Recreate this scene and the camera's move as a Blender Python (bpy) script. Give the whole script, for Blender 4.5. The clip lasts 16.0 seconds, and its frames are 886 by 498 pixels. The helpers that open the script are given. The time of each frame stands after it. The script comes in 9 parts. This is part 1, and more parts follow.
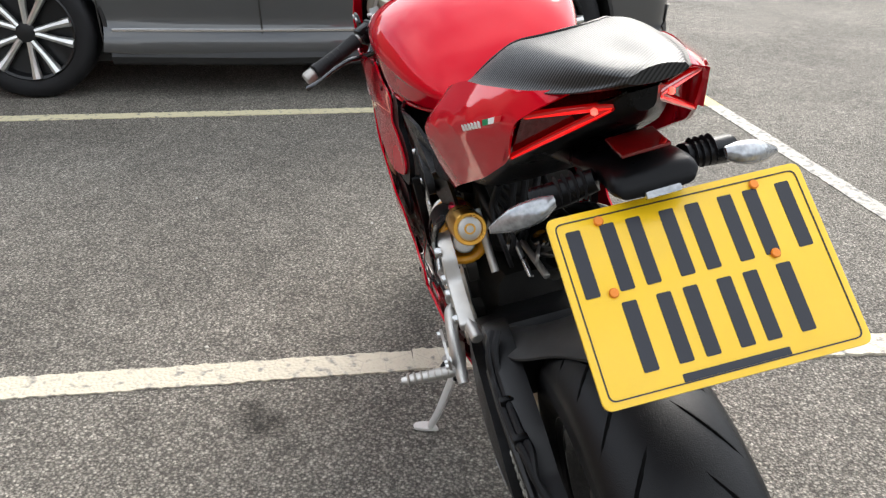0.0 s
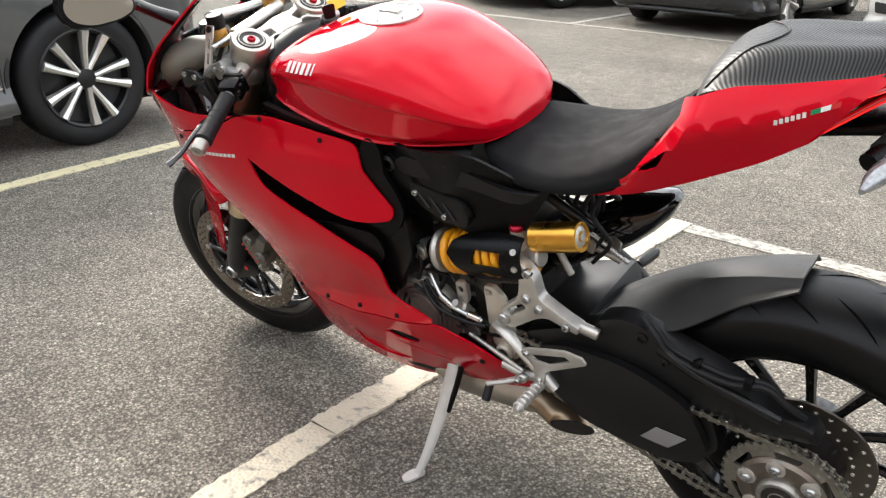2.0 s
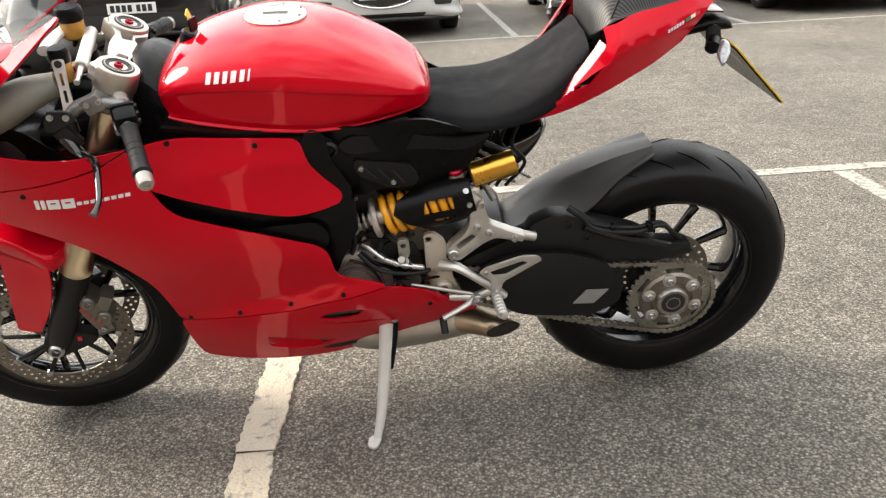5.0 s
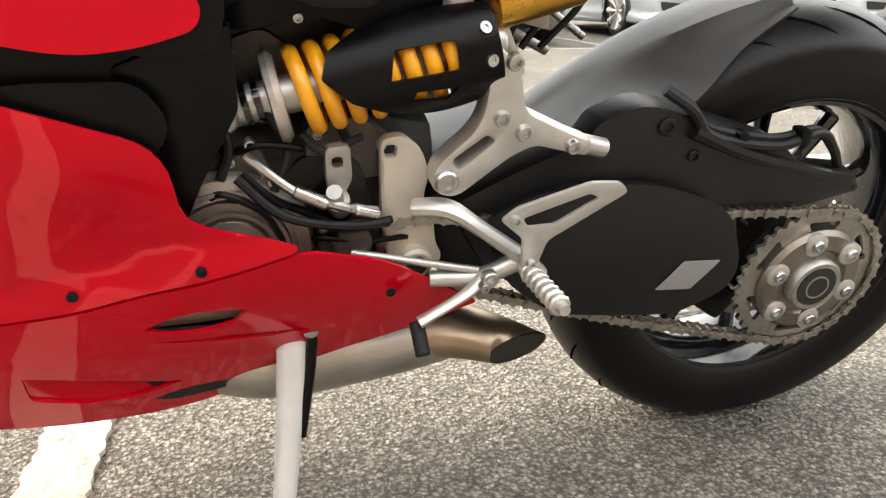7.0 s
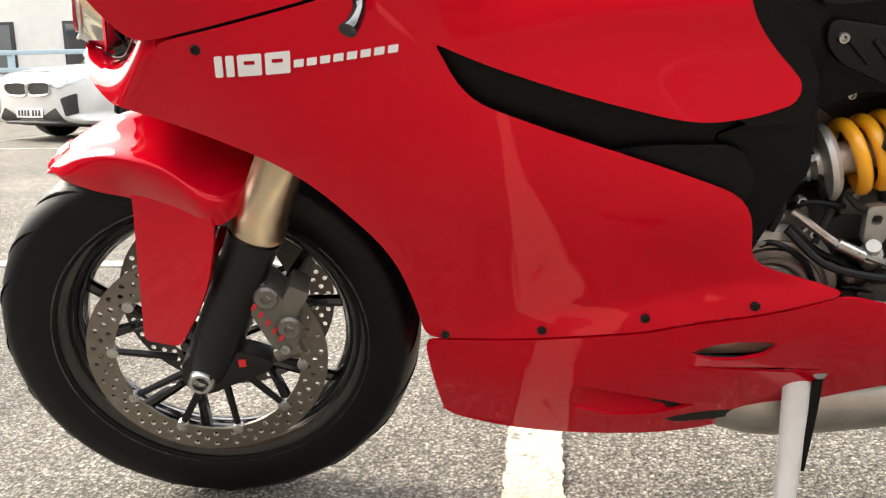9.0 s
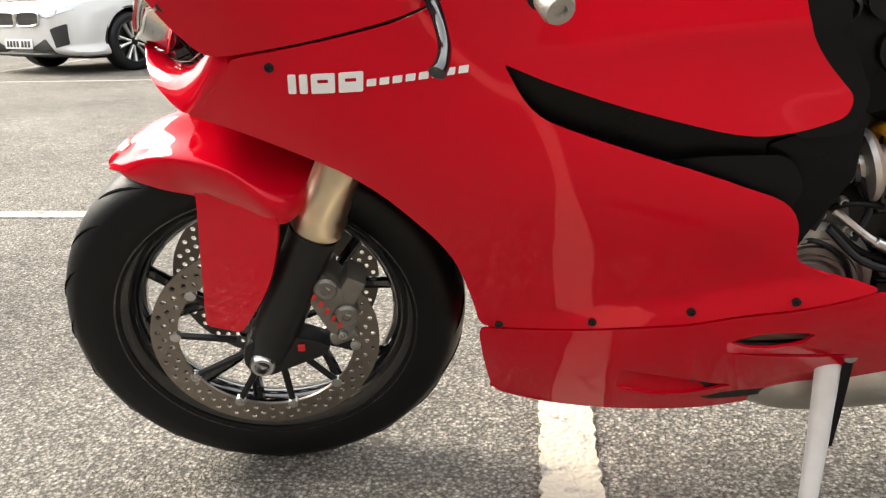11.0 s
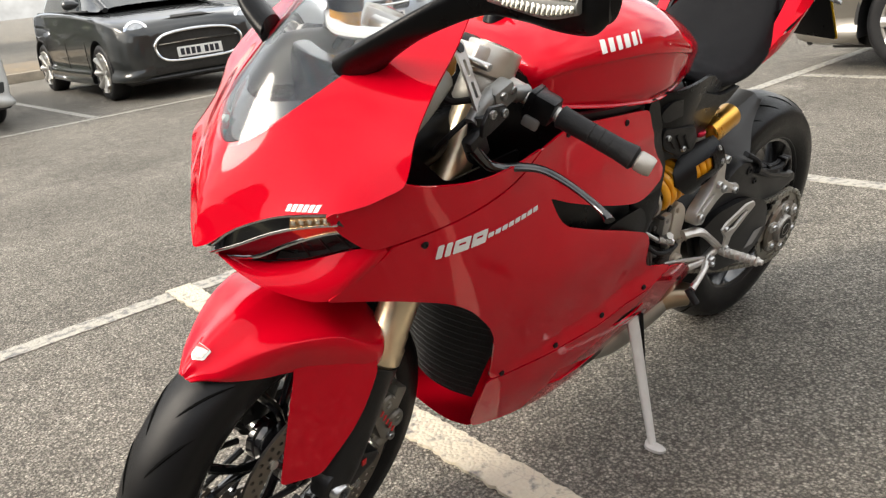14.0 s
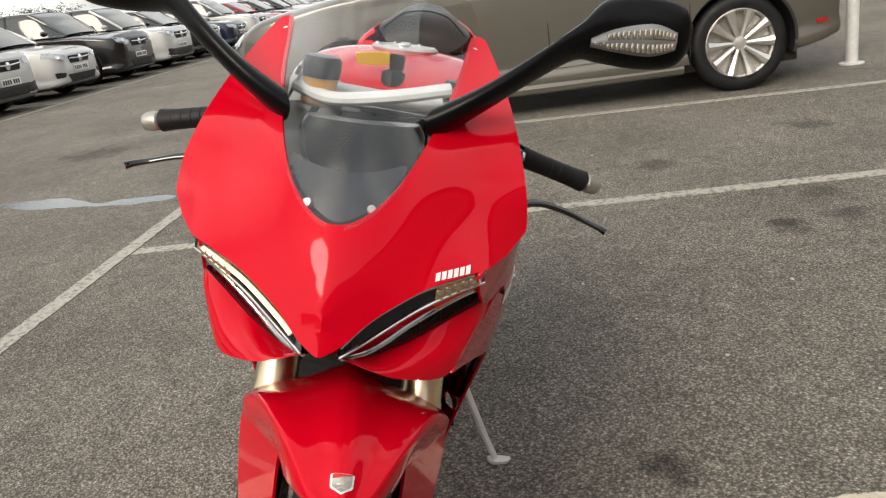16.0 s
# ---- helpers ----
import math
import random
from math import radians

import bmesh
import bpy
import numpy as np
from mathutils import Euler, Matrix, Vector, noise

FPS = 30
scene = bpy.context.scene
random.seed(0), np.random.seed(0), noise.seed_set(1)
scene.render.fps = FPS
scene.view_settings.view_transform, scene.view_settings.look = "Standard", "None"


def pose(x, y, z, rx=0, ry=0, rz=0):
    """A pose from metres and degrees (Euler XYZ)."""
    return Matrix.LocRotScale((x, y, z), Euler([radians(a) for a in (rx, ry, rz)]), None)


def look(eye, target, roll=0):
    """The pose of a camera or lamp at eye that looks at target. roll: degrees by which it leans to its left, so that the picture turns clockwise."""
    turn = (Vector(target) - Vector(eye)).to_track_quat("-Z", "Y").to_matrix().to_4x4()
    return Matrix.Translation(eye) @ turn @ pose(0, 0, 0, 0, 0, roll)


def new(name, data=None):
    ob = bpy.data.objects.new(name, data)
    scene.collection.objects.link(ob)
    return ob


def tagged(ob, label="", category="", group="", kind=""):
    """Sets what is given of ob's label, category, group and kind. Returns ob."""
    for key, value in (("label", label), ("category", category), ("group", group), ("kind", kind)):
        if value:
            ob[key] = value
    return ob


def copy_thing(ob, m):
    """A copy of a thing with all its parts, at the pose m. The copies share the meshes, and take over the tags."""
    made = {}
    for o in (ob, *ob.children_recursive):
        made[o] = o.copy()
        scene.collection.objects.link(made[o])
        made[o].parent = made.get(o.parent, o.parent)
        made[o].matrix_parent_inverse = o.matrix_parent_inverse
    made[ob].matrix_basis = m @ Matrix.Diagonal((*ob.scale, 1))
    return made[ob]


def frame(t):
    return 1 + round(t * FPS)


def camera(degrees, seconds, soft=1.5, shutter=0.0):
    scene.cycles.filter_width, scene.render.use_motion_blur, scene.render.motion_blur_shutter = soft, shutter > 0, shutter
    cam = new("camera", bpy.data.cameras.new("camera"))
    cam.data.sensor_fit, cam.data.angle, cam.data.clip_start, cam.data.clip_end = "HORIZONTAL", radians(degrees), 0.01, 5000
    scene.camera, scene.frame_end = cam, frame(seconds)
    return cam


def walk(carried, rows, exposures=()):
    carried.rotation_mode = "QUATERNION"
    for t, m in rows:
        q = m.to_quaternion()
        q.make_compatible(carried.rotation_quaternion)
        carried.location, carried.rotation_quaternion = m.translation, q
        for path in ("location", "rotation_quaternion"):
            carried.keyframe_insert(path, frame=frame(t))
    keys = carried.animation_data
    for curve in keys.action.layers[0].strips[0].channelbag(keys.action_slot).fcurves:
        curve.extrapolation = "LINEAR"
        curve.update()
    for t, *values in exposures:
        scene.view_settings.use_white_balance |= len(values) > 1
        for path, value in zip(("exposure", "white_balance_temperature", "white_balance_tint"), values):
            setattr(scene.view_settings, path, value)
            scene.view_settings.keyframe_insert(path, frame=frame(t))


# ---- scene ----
# ---- camera ----
cam = camera(57.5, 16.0, soft=1.3)
PATH = [
    (0, (-0.765, 0.501, 1.188), (1.016, 0.226, 0.319), 1.3),
    (0.5, (-0.672, 0.731, 1.186), (1.016, 0.066, 0.344), 1.4),
    (1, (-0.563, 0.998, 1.193), (0.975, 0.014, 0.377), 0.9),
    (1.5, (-0.358, 1.202, 1.167), (1.0, -0.03, 0.37), 0.7),
    (2, (-0.197, 1.436, 1.166), (0.913, -0.037, 0.393), 1.4),
    (2.5, (-0.061, 1.707, 1.196), (0.792, 0.05, 0.47), 1.7),
    (3, (0.143, 1.853, 1.196), (0.731, 0.07, 0.506), 1.3),
    (3.5, (0.346, 1.976, 1.218), (0.707, 0.124, 0.555), 0.3),
    (4, (0.527, 2.166, 1.218), (0.699, 0.293, 0.539), -1.3),
    (4.5, (0.603, 2.11, 1.191), (0.636, 0.251, 0.454), -2.7),
    (7, (0.734, 1.062, 0.655), (0.231, -0.77, 0.03), 0.1),
    (7.5, (0.794, 1.075, 0.571), (0.445, -0.799, -0.034), -3.4),
    (8, (0.876, 1.114, 0.589), (0.742, -0.794, 0.005), -5.8),
    (8.5, (0.943, 1.146, 0.618), (0.943, -0.793, 0.127), -3.7),
    (9, (1.047, 1.197, 0.648), (1.186, -0.755, 0.237), -0.9),
    (11.5, (1.123, 1.241, 0.834), (1.231, -0.64, 0.162), -1.2),
    (12, (1.11, 1.419, 1.005), (1.097, -0.443, 0.275), 0.2),
    (12.5, (1.265, 1.457, 1.02), (0.973, -0.382, 0.289), -1.3),
    (13, (1.5, 1.421, 1.033), (0.877, -0.337, 0.312), -2.9),
    (13.5, (1.779, 1.343, 1.058), (0.793, -0.257, 0.375), -4.7),
    (14, (2.01, 1.169, 1.03), (0.775, -0.262, 0.375), -6.5),
    (14.5, (2.146, 0.99, 1.028), (0.64, -0.157, 0.385), -6.7),
    (15, (2.296, 0.825, 1.058), (0.564, 0.046, 0.432), -6.6),
    (15.5, (2.386, 0.651, 1.064), (0.543, 0.169, 0.453), -7.4),
    (16, (2.386, 0.399, 1.088), (0.494, 0.217, 0.468), -7.9),
]
# the phone's own exposure and white balance along the walk
EXPOSURES = [(0, 1.38, 5950, 10), (1, 1.5, 6000, 10), (1.5, 1.6, 6100, 10), (2.5, 1.78, 6250, 10), (3.5, 1.65, 6450, 10), (4.5, 1.65, 6500, 10), (7, 2.3, 6600, 10), (8.5, 2.15, 6650, 10), (9, 2.12, 6450, 10), (11.5, 1.97, 6400, 10), (12.5, 1.92, 6450, 10), (13.5, 1.68, 6450, 10), (14.5, 1.2, 6450, 10), (15, 0.98, 6480, 10), (15.5, 0.84, 6500, 10), (16, 0.74, 6500, 10)]
walk(cam, [(t, look(eye, target, roll)) for t, eye, target, roll in PATH], EXPOSURES)

# ---- world and sun ----
SUN_HEIGHT, SUN_TURN = radians(35), radians(113)
world = bpy.data.worlds.new("overcast_sky")
scene.world = world
world.use_nodes = True
wn, wl = world.node_tree.nodes, world.node_tree.links
wn.clear()
sky = wn.new("ShaderNodeTexSky")
sky.sky_type, sky.sun_disc = "NISHITA", False
sky.sun_elevation, sky.sun_rotation = SUN_HEIGHT, SUN_TURN
sky.dust_density, sky.air_density = 4.0, 1.0
dim = wn.new("ShaderNodeVectorMath")
dim.operation = "SCALE"
dim.inputs["Scale"].default_value = 0.085
wl.new(sky.outputs[0], dim.inputs[0])
haze = wn.new("ShaderNodeMix")
haze.data_type = "RGBA"
puffs, cover = wn.new("ShaderNodeTexNoise"), wn.new("ShaderNodeMapRange")
puffs.inputs["Scale"].default_value, puffs.inputs["Detail"].default_value, puffs.inputs["Roughness"].default_value = 2.4, 7, 0.6
cover.inputs["From Min"].default_value, cover.inputs["From Max"].default_value = 0.38, 0.60
cover.inputs["To Min"].default_value, cover.inputs["To Max"].default_value = 0.18, 0.95
wl.new(wn.new("ShaderNodeTexCoord").outputs["Generated"], puffs.inputs["Vector"])
wl.new(puffs.outputs["Fac"], cover.inputs["Value"])
wl.new(cover.outputs[0], haze.inputs[0])
haze.inputs[7].default_value = (0.95, 0.94, 0.90, 1)
wl.new(dim.outputs[0], haze.inputs[6])
back = wn.new("ShaderNodeBackground")
back.inputs["Strength"].default_value = 0.97
wl.new(haze.outputs[2], back.inputs["Color"])
wl.new(back.outputs[0], wn.new("ShaderNodeOutputWorld").inputs["Surface"])
sun = new("sun", bpy.data.lights.new("sun", "SUN"))
sun.data.energy, sun.data.angle, sun.data.color = 1.45, radians(26), (1.0, 0.90, 0.76)
sun.matrix_world = look((0, 0, 0), (-math.sin(SUN_TURN) * math.cos(SUN_HEIGHT), -math.cos(SUN_TURN) * math.cos(SUN_HEIGHT), -math.sin(SUN_HEIGHT)))

# ---- materials ----
MATS = {}


def material(name, color, rough=0.5, metal=0.0, coat=0.0, vary=0.12, scale=30.0, bump=0.0, fine=400.0, trans=0.0, spec=0.5, coat_rough=0.03, speck=0.0):
    """A node material whose colour and roughness vary at two scales, with fine relief."""
    m = bpy.data.materials.new(name)
    m.use_nodes = True
    n, l = m.node_tree.nodes, m.node_tree.links
    b = n["Principled BSDF"]
    b.inputs["Metallic"].default_value = metal
    b.inputs["Coat Weight"].default_value = coat
    b.inputs["Coat Roughness"].default_value = coat_rough
    b.inputs["Transmission Weight"].default_value = trans
    b.inputs["Specular IOR Level"].default_value = spec
    co = n.new("ShaderNodeTexCoord")
    big, small = n.new("ShaderNodeTexNoise"), n.new("ShaderNodeTexNoise")
    big.inputs["Scale"].default_value, small.inputs["Scale"].default_value = scale * 0.2, scale
    big.inputs["Detail"].default_value = small.inputs["Detail"].default_value = 5
    for t in (big, small):
        l.new(co.outputs["Object"], t.inputs["Vector"])
    add = n.new("ShaderNodeMath")
    add.operation = "ADD"
    l.new(big.outputs["Fac"], add.inputs[0])
    l.new(small.outputs["Fac"], add.inputs[1])
    ramp = n.new("ShaderNodeMapRange")
    ramp.inputs["From Min"].default_value, ramp.inputs["From Max"].default_value = 0.6, 1.4
    ramp.inputs["To Min"].default_value, ramp.inputs["To Max"].default_value = 1 - vary, 1 + vary
    l.new(add.outputs[0], ramp.inputs["Value"])
    tint = n.new("ShaderNodeVectorMath")
    tint.operation = "SCALE"
    tint.inputs[0].default_value = color
    l.new(ramp.outputs[0], tint.inputs["Scale"])
    l.new(tint.outputs[0], b.inputs["Base Color"])
    rr = n.new("ShaderNodeMapRange")
    rr.inputs["From Min"].default_value, rr.inputs["From Max"].default_value = 0.6, 1.4
    rr.inputs["To Min"].default_value, rr.inputs["To Max"].default_value = max(0.0, rough * (1 - vary)), min(1.0, rough * (1 + vary))
    l.new(add.outputs[0], rr.inputs["Value"])
    l.new(rr.outputs[0], b.inputs["Roughness"])
    if bump:
        f = n.new("ShaderNodeTexNoise")
        f.inputs["Scale"].default_value, f.inputs["Detail"].default_value = fine, 4
        l.new(co.outputs["Object"], f.inputs["Vector"])
        bp = n.new("ShaderNodeBump")
        bp.inputs["Strength"].default_value, bp.inputs["Distance"].default_value = bump, 0.002
        l.new(f.outputs["Fac"], bp.inputs["Height"])
        l.new(bp.outputs[0], b.inputs["Normal"])
    MATS[name] = m
    return m


def glow(m, color, strength):
    b = m.node_tree.nodes["Principled BSDF"]
    b.inputs["Emission Color"].default_value = (*color, 1)
    b.inputs["Emission Strength"].default_value = strength
    return m


RED = material("red_paint", (0.54, 0.001, 0.012), 0.05, 0.0, 0.27, 0.04, 9.0, spec=0.75, coat_rough=0.015)
RED.node_tree.nodes["Principled BSDF"].inputs["Specular Tint"].default_value = (1.0, 0.08, 0.11, 1)
PLASTIC = material("black_plastic", (0.0028, 0.0028, 0.0032), 0.30, vary=0.2, scale=40, bump=0.12, fine=900, spec=0.17)
SATIN = material("satin_black_casting", (0.006, 0.006, 0.0066), 0.36, spec=0.40, vary=0.2, scale=25, bump=0.2, fine=700)
GREYPL = material("dark_grey_plastic", (0.006, 0.006, 0.0065), 0.33, spec=0.26, vary=0.2, scale=25, bump=0.3, fine=700)
RUBBER = material("rubber", (0.009, 0.009, 0.010), 0.55, spec=0.3, vary=0.35, scale=18, bump=0.35, fine=500)
SEATMAT = material("seat_cover", (0.007, 0.007, 0.008), 0.66, spec=0.12, vary=0.25, scale=30, bump=0.6, fine=800)
ALU = material("brushed_aluminium", (0.62, 0.60, 0.565), 0.43, 0.85, vary=0.12, scale=60, bump=0.15, fine=900)
CASTALU = material("cast_aluminium", (0.44, 0.42, 0.385), 0.46, 0.85, vary=0.2, scale=70, bump=0.3, fine=600)
ENGINE = material("engine_casting", (0.030, 0.028, 0.025), 0.5, 0.5, vary=0.35, scale=40, bump=0.5, fine=400)
TITAN = material("grey_bracket", (0.62, 0.57, 0.48), 0.5, 0.45, vary=0.1, scale=50, bump=0.2, fine=700)
STEEL = material("steel", (0.55, 0.55, 0.54), 0.3, 1.0, vary=0.25, scale=80)
DISC = material("disc_steel", (0.27, 0.24, 0.205), 0.38, 1.0, vary=0.15, scale=60)
CHAINMAT = material("chain_steel", (0.42, 0.40, 0.35), 0.4, 1.0, vary=0.3, scale=120)
GOLD = material("gold_anodised", (0.78, 0.42, 0.07), 0.28, 1.0, vary=0.08, scale=50)
FORKGOLD = material("champagne_fork_tube", (0.74, 0.61, 0.42), 0.30, 1.0, vary=0.1, scale=50)
YELLOW = material("yellow_spring_paint", (0.85, 0.38, 0.01), 0.35, coat=0.3, vary=0.06)
REDANO = material("red_anodised", (0.38, 0.01, 0.03), 0.3, 0.8)
BLACKGLOSS = material("gloss_black", (0.004, 0.004, 0.005), 0.10, coat=0.8, vary=0.1)
EXHAUST = material("exhaust_steel", (0.53, 0.505, 0.45), 0.42, 1.0, vary=0.18, scale=22, bump=0.15, fine=300)
BRONZE = material("heat_tinted_steel", (0.40, 0.31, 0.21), 0.36, 0.9, vary=0.3, scale=16, bump=0.1, fine=200)
STANDPAINT = material("silver_stand_paint", (0.66, 0.65, 0.62), 0.4, 0.25, vary=0.12, scale=40)
SMOKED = material("smoked_plastic", (0.022, 0.024, 0.026), 0.25, coat=0.4, vary=0.15)
INNER = material("grey_inner_panel", (0.055, 0.057, 0.055), 0.5, spec=0.4, vary=0.2, scale=20, bump=0.2, fine=500)
ANO = material("grey_anodised_alloy", (0.26, 0.26, 0.25), 0.42, 0.7, vary=0.15, scale=60, bump=0.1, fine=500)
BLOCK = material("bare_engine_casting", (0.10, 0.094, 0.084), 0.5, 0.6, vary=0.3, scale=45, bump=0.5, fine=350)
DUCT = material("olive_grey_duct", (0.27, 0.27, 0.235), 0.5, spec=0.4, vary=0.12, scale=20, bump=0.15, fine=500)
TYRE = material("tyre_rubber", (0.0045, 0.0045, 0.005), 0.38, spec=0.24, vary=0.3, scale=14, bump=0.25, fine=600)
# near-black that paints the shade inside the tread cuts
GROOVE = material("groove_shade", (0.003, 0.003, 0.003), 0.9, spec=0.05, vary=0.1)
HUGGER = material("grey_moulded_plastic", (0.036, 0.035, 0.034), 0.42, spec=0.5, vary=0.15, scale=30, bump=0.2, fine=900)
# exhaust soot, and painted shade for hollows, slits, gaps and grille openings
SOOTSHADE = material("soot_and_painted_shade", (0.02, 0.018, 0.015), 0.8, vary=0.3)
PLATEYEL = material("yellow_plate", (0.83, 0.52, 0.004), 0.3, coat=0.4, vary=0.03)
DARKINK = material("dark_ink", (0.012, 0.013, 0.02), 0.35, vary=0.08)
WHITEINK = material("white_decal", (0.8, 0.8, 0.78), 0.35, vary=0.05)
REDINK = material("red_decal", (0.55, 0.02, 0.02), 0.4)
GREENINK = material("green_decal", (0.01, 0.24, 0.09), 0.4)
ORANGE = material("orange_plastic", (0.75, 0.22, 0.01), 0.4)
AMBER = material("amber_fluid", (0.55, 0.27, 0.05), 0.25, coat=0.5)
MIRROR = material("mirror_silver", (0.9, 0.9, 0.9), 0.02, 1.0, vary=0.02)
CHROME = material("chrome", (0.8, 0.8, 0.8), 0.08, 1.0, vary=0.05)
LENS = material("clear_lens", (0.34, 0.35, 0.36), 0.20, 0.6, coat=0.8, vary=0.5, scale=160, bump=0.3, fine=220)
REDLENS = material("red_lens", (0.10, 0.002, 0.002), 0.08, coat=1.0)
REDLED = glow(material("red_led_strip", (0.5, 0.005, 0.004), 0.2, coat=0.6), (1.0, 0.008, 0.006), 0.40)
REDGLOW = glow(material("red_light_guide", (0.22, 0.003, 0.003), 0.15, coat=0.8), (1.0, 0.002, 0.002), 0.075)
REDHOT = glow(material("red_led_centre", (0.9, 0.3, 0.2), 0.3), (1.0, 0.06, 0.04), 1.0)
DRL = glow(material("running_light", (0.9, 0.85, 0.7), 0.3), (1.0, 0.58, 0.22), 0.5)
CELL = material("bright_reflector_cell", (0.55, 0.52, 0.44), 0.14, 0.85, vary=0.2, scale=300)
CALIPER = material("grey_caliper", (0.19, 0.18, 0.155), 0.42, 0.5, vary=0.15, scale=50, bump=0.2, fine=500)
COPPER = material("copper_reflector", (0.62, 0.36, 0.17), 0.16, 0.75, vary=0.15, scale=30)
STICKER = material("grey_sticker", (0.27, 0.27, 0.27), 0.4, vary=0.1)
TAPE = material("white_tape", (0.8, 0.8, 0.78), 0.4)
MESHBLACK = material("radiator_mesh", (0.012, 0.012, 0.012), 0.5, vary=0.3, scale=200, bump=1.0, fine=600)


def glass(name, color, alpha):
    """Thin glass: clear from straight on, with a sharp reflection."""
    m = bpy.data.materials.new(name)
    m.use_nodes = True
    n, l = m.node_tree.nodes, m.node_tree.links
    n.clear()
    tr, gl, mx, fr = n.new("ShaderNodeBsdfTransparent"), n.new("ShaderNodeBsdfGlossy"), n.new("ShaderNodeMixShader"), n.new("ShaderNodeLayerWeight")
    fr.inputs["Blend"].default_value = 0.5
    curve, gain = n.new("ShaderNodeMath"), n.new("ShaderNodeMath")
    curve.operation, gain.operation = "POWER", "MULTIPLY_ADD"
    curve.inputs[1].default_value = 4.0
    gain.inputs[1].default_value, gain.inputs[2].default_value = 0.75, 0.04
    l.new(fr.outputs["Facing"], curve.inputs[0])
    l.new(curve.outputs[0], gain.inputs[0])
    tr.inputs["Color"].default_value = (*color, 1)
    gl.inputs["Roughness"].default_value = alpha
    l.new(gain.outputs[0], mx.inputs[0])
    l.new(tr.outputs[0], mx.inputs[1])
    l.new(gl.outputs[0], mx.inputs[2])
    l.new(mx.outputs[0], n.new("ShaderNodeOutputMaterial").inputs["Surface"])
    MATS[name] = m
    return m


SCREEN = glass("tinted_screen", (0.95, 0.96, 0.965), 0.02)


def carbon():
    """Twill carbon weave, two millimetres a tow, under lacquer."""
    m = material("carbon_fibre", (0.03, 0.03, 0.03), 0.36, coat=0.0, vary=0.1, spec=0.2)
    n, l = m.node_tree.nodes, m.node_tree.links
    b = n["Principled BSDF"]
    co = n.new("ShaderNodeTexCoord")
    w = n.new("ShaderNodeTexWave")
    w.wave_type, w.bands_direction = "BANDS", "DIAGONAL"
    w.inputs["Scale"].default_value = 118
    l.new(co.outputs["Object"], w.inputs["Vector"])
    c = n.new("ShaderNodeMix")
    c.data_type = "RGBA"
    c.inputs[6].default_value, c.inputs[7].default_value = (0.010, 0.010, 0.010, 1), (0.026, 0.026, 0.025, 1)
    l.new(w.outputs["Fac"], c.inputs[0])
    l.new(c.outputs[2], b.inputs["Base Color"])
    sheen = n.new("ShaderNodeMapRange")
    sheen.inputs["To Min"].default_value, sheen.inputs["To Max"].default_value = 0.16, 0.40
    l.new(w.outputs["Fac"], sheen.inputs["Value"])
    l.new(sheen.outputs[0], b.inputs["Specular IOR Level"])
    bp = n.new("ShaderNodeBump")
    bp.inputs["Strength"].default_value, bp.inputs["Distance"].default_value = 0.3, 0.001
    l.new(w.outputs["Fac"], bp.inputs["Height"])
    l.new(bp.outputs[0], b.inputs["Normal"])
    return m


CARBON = carbon()


# x, y, radius and how dark or pale
STAINS = [(0.81, 0.71, 0.07, 0.4), (0.79, 0.66, 0.05, 0.5), (-0.77, 1.48, 0.09, 0.35), (-0.84, 1.76, 0.09, 0.55), (-1.15, 1.75, 0.10, 0.6), (-4.9, -3.4, 0.35, 0.6), (-2.0, 1.2, 0.12, 0.6), (-2.6, 2.2, 0.14, 0.5),
          (-3.5, -1.45, 0.16, 1.35), (-5.06, -1.7, 0.16, 1.35), (1.9, -3.2, 0.3, 0.75), (0.2, -4.4, 0.4, 0.8)]


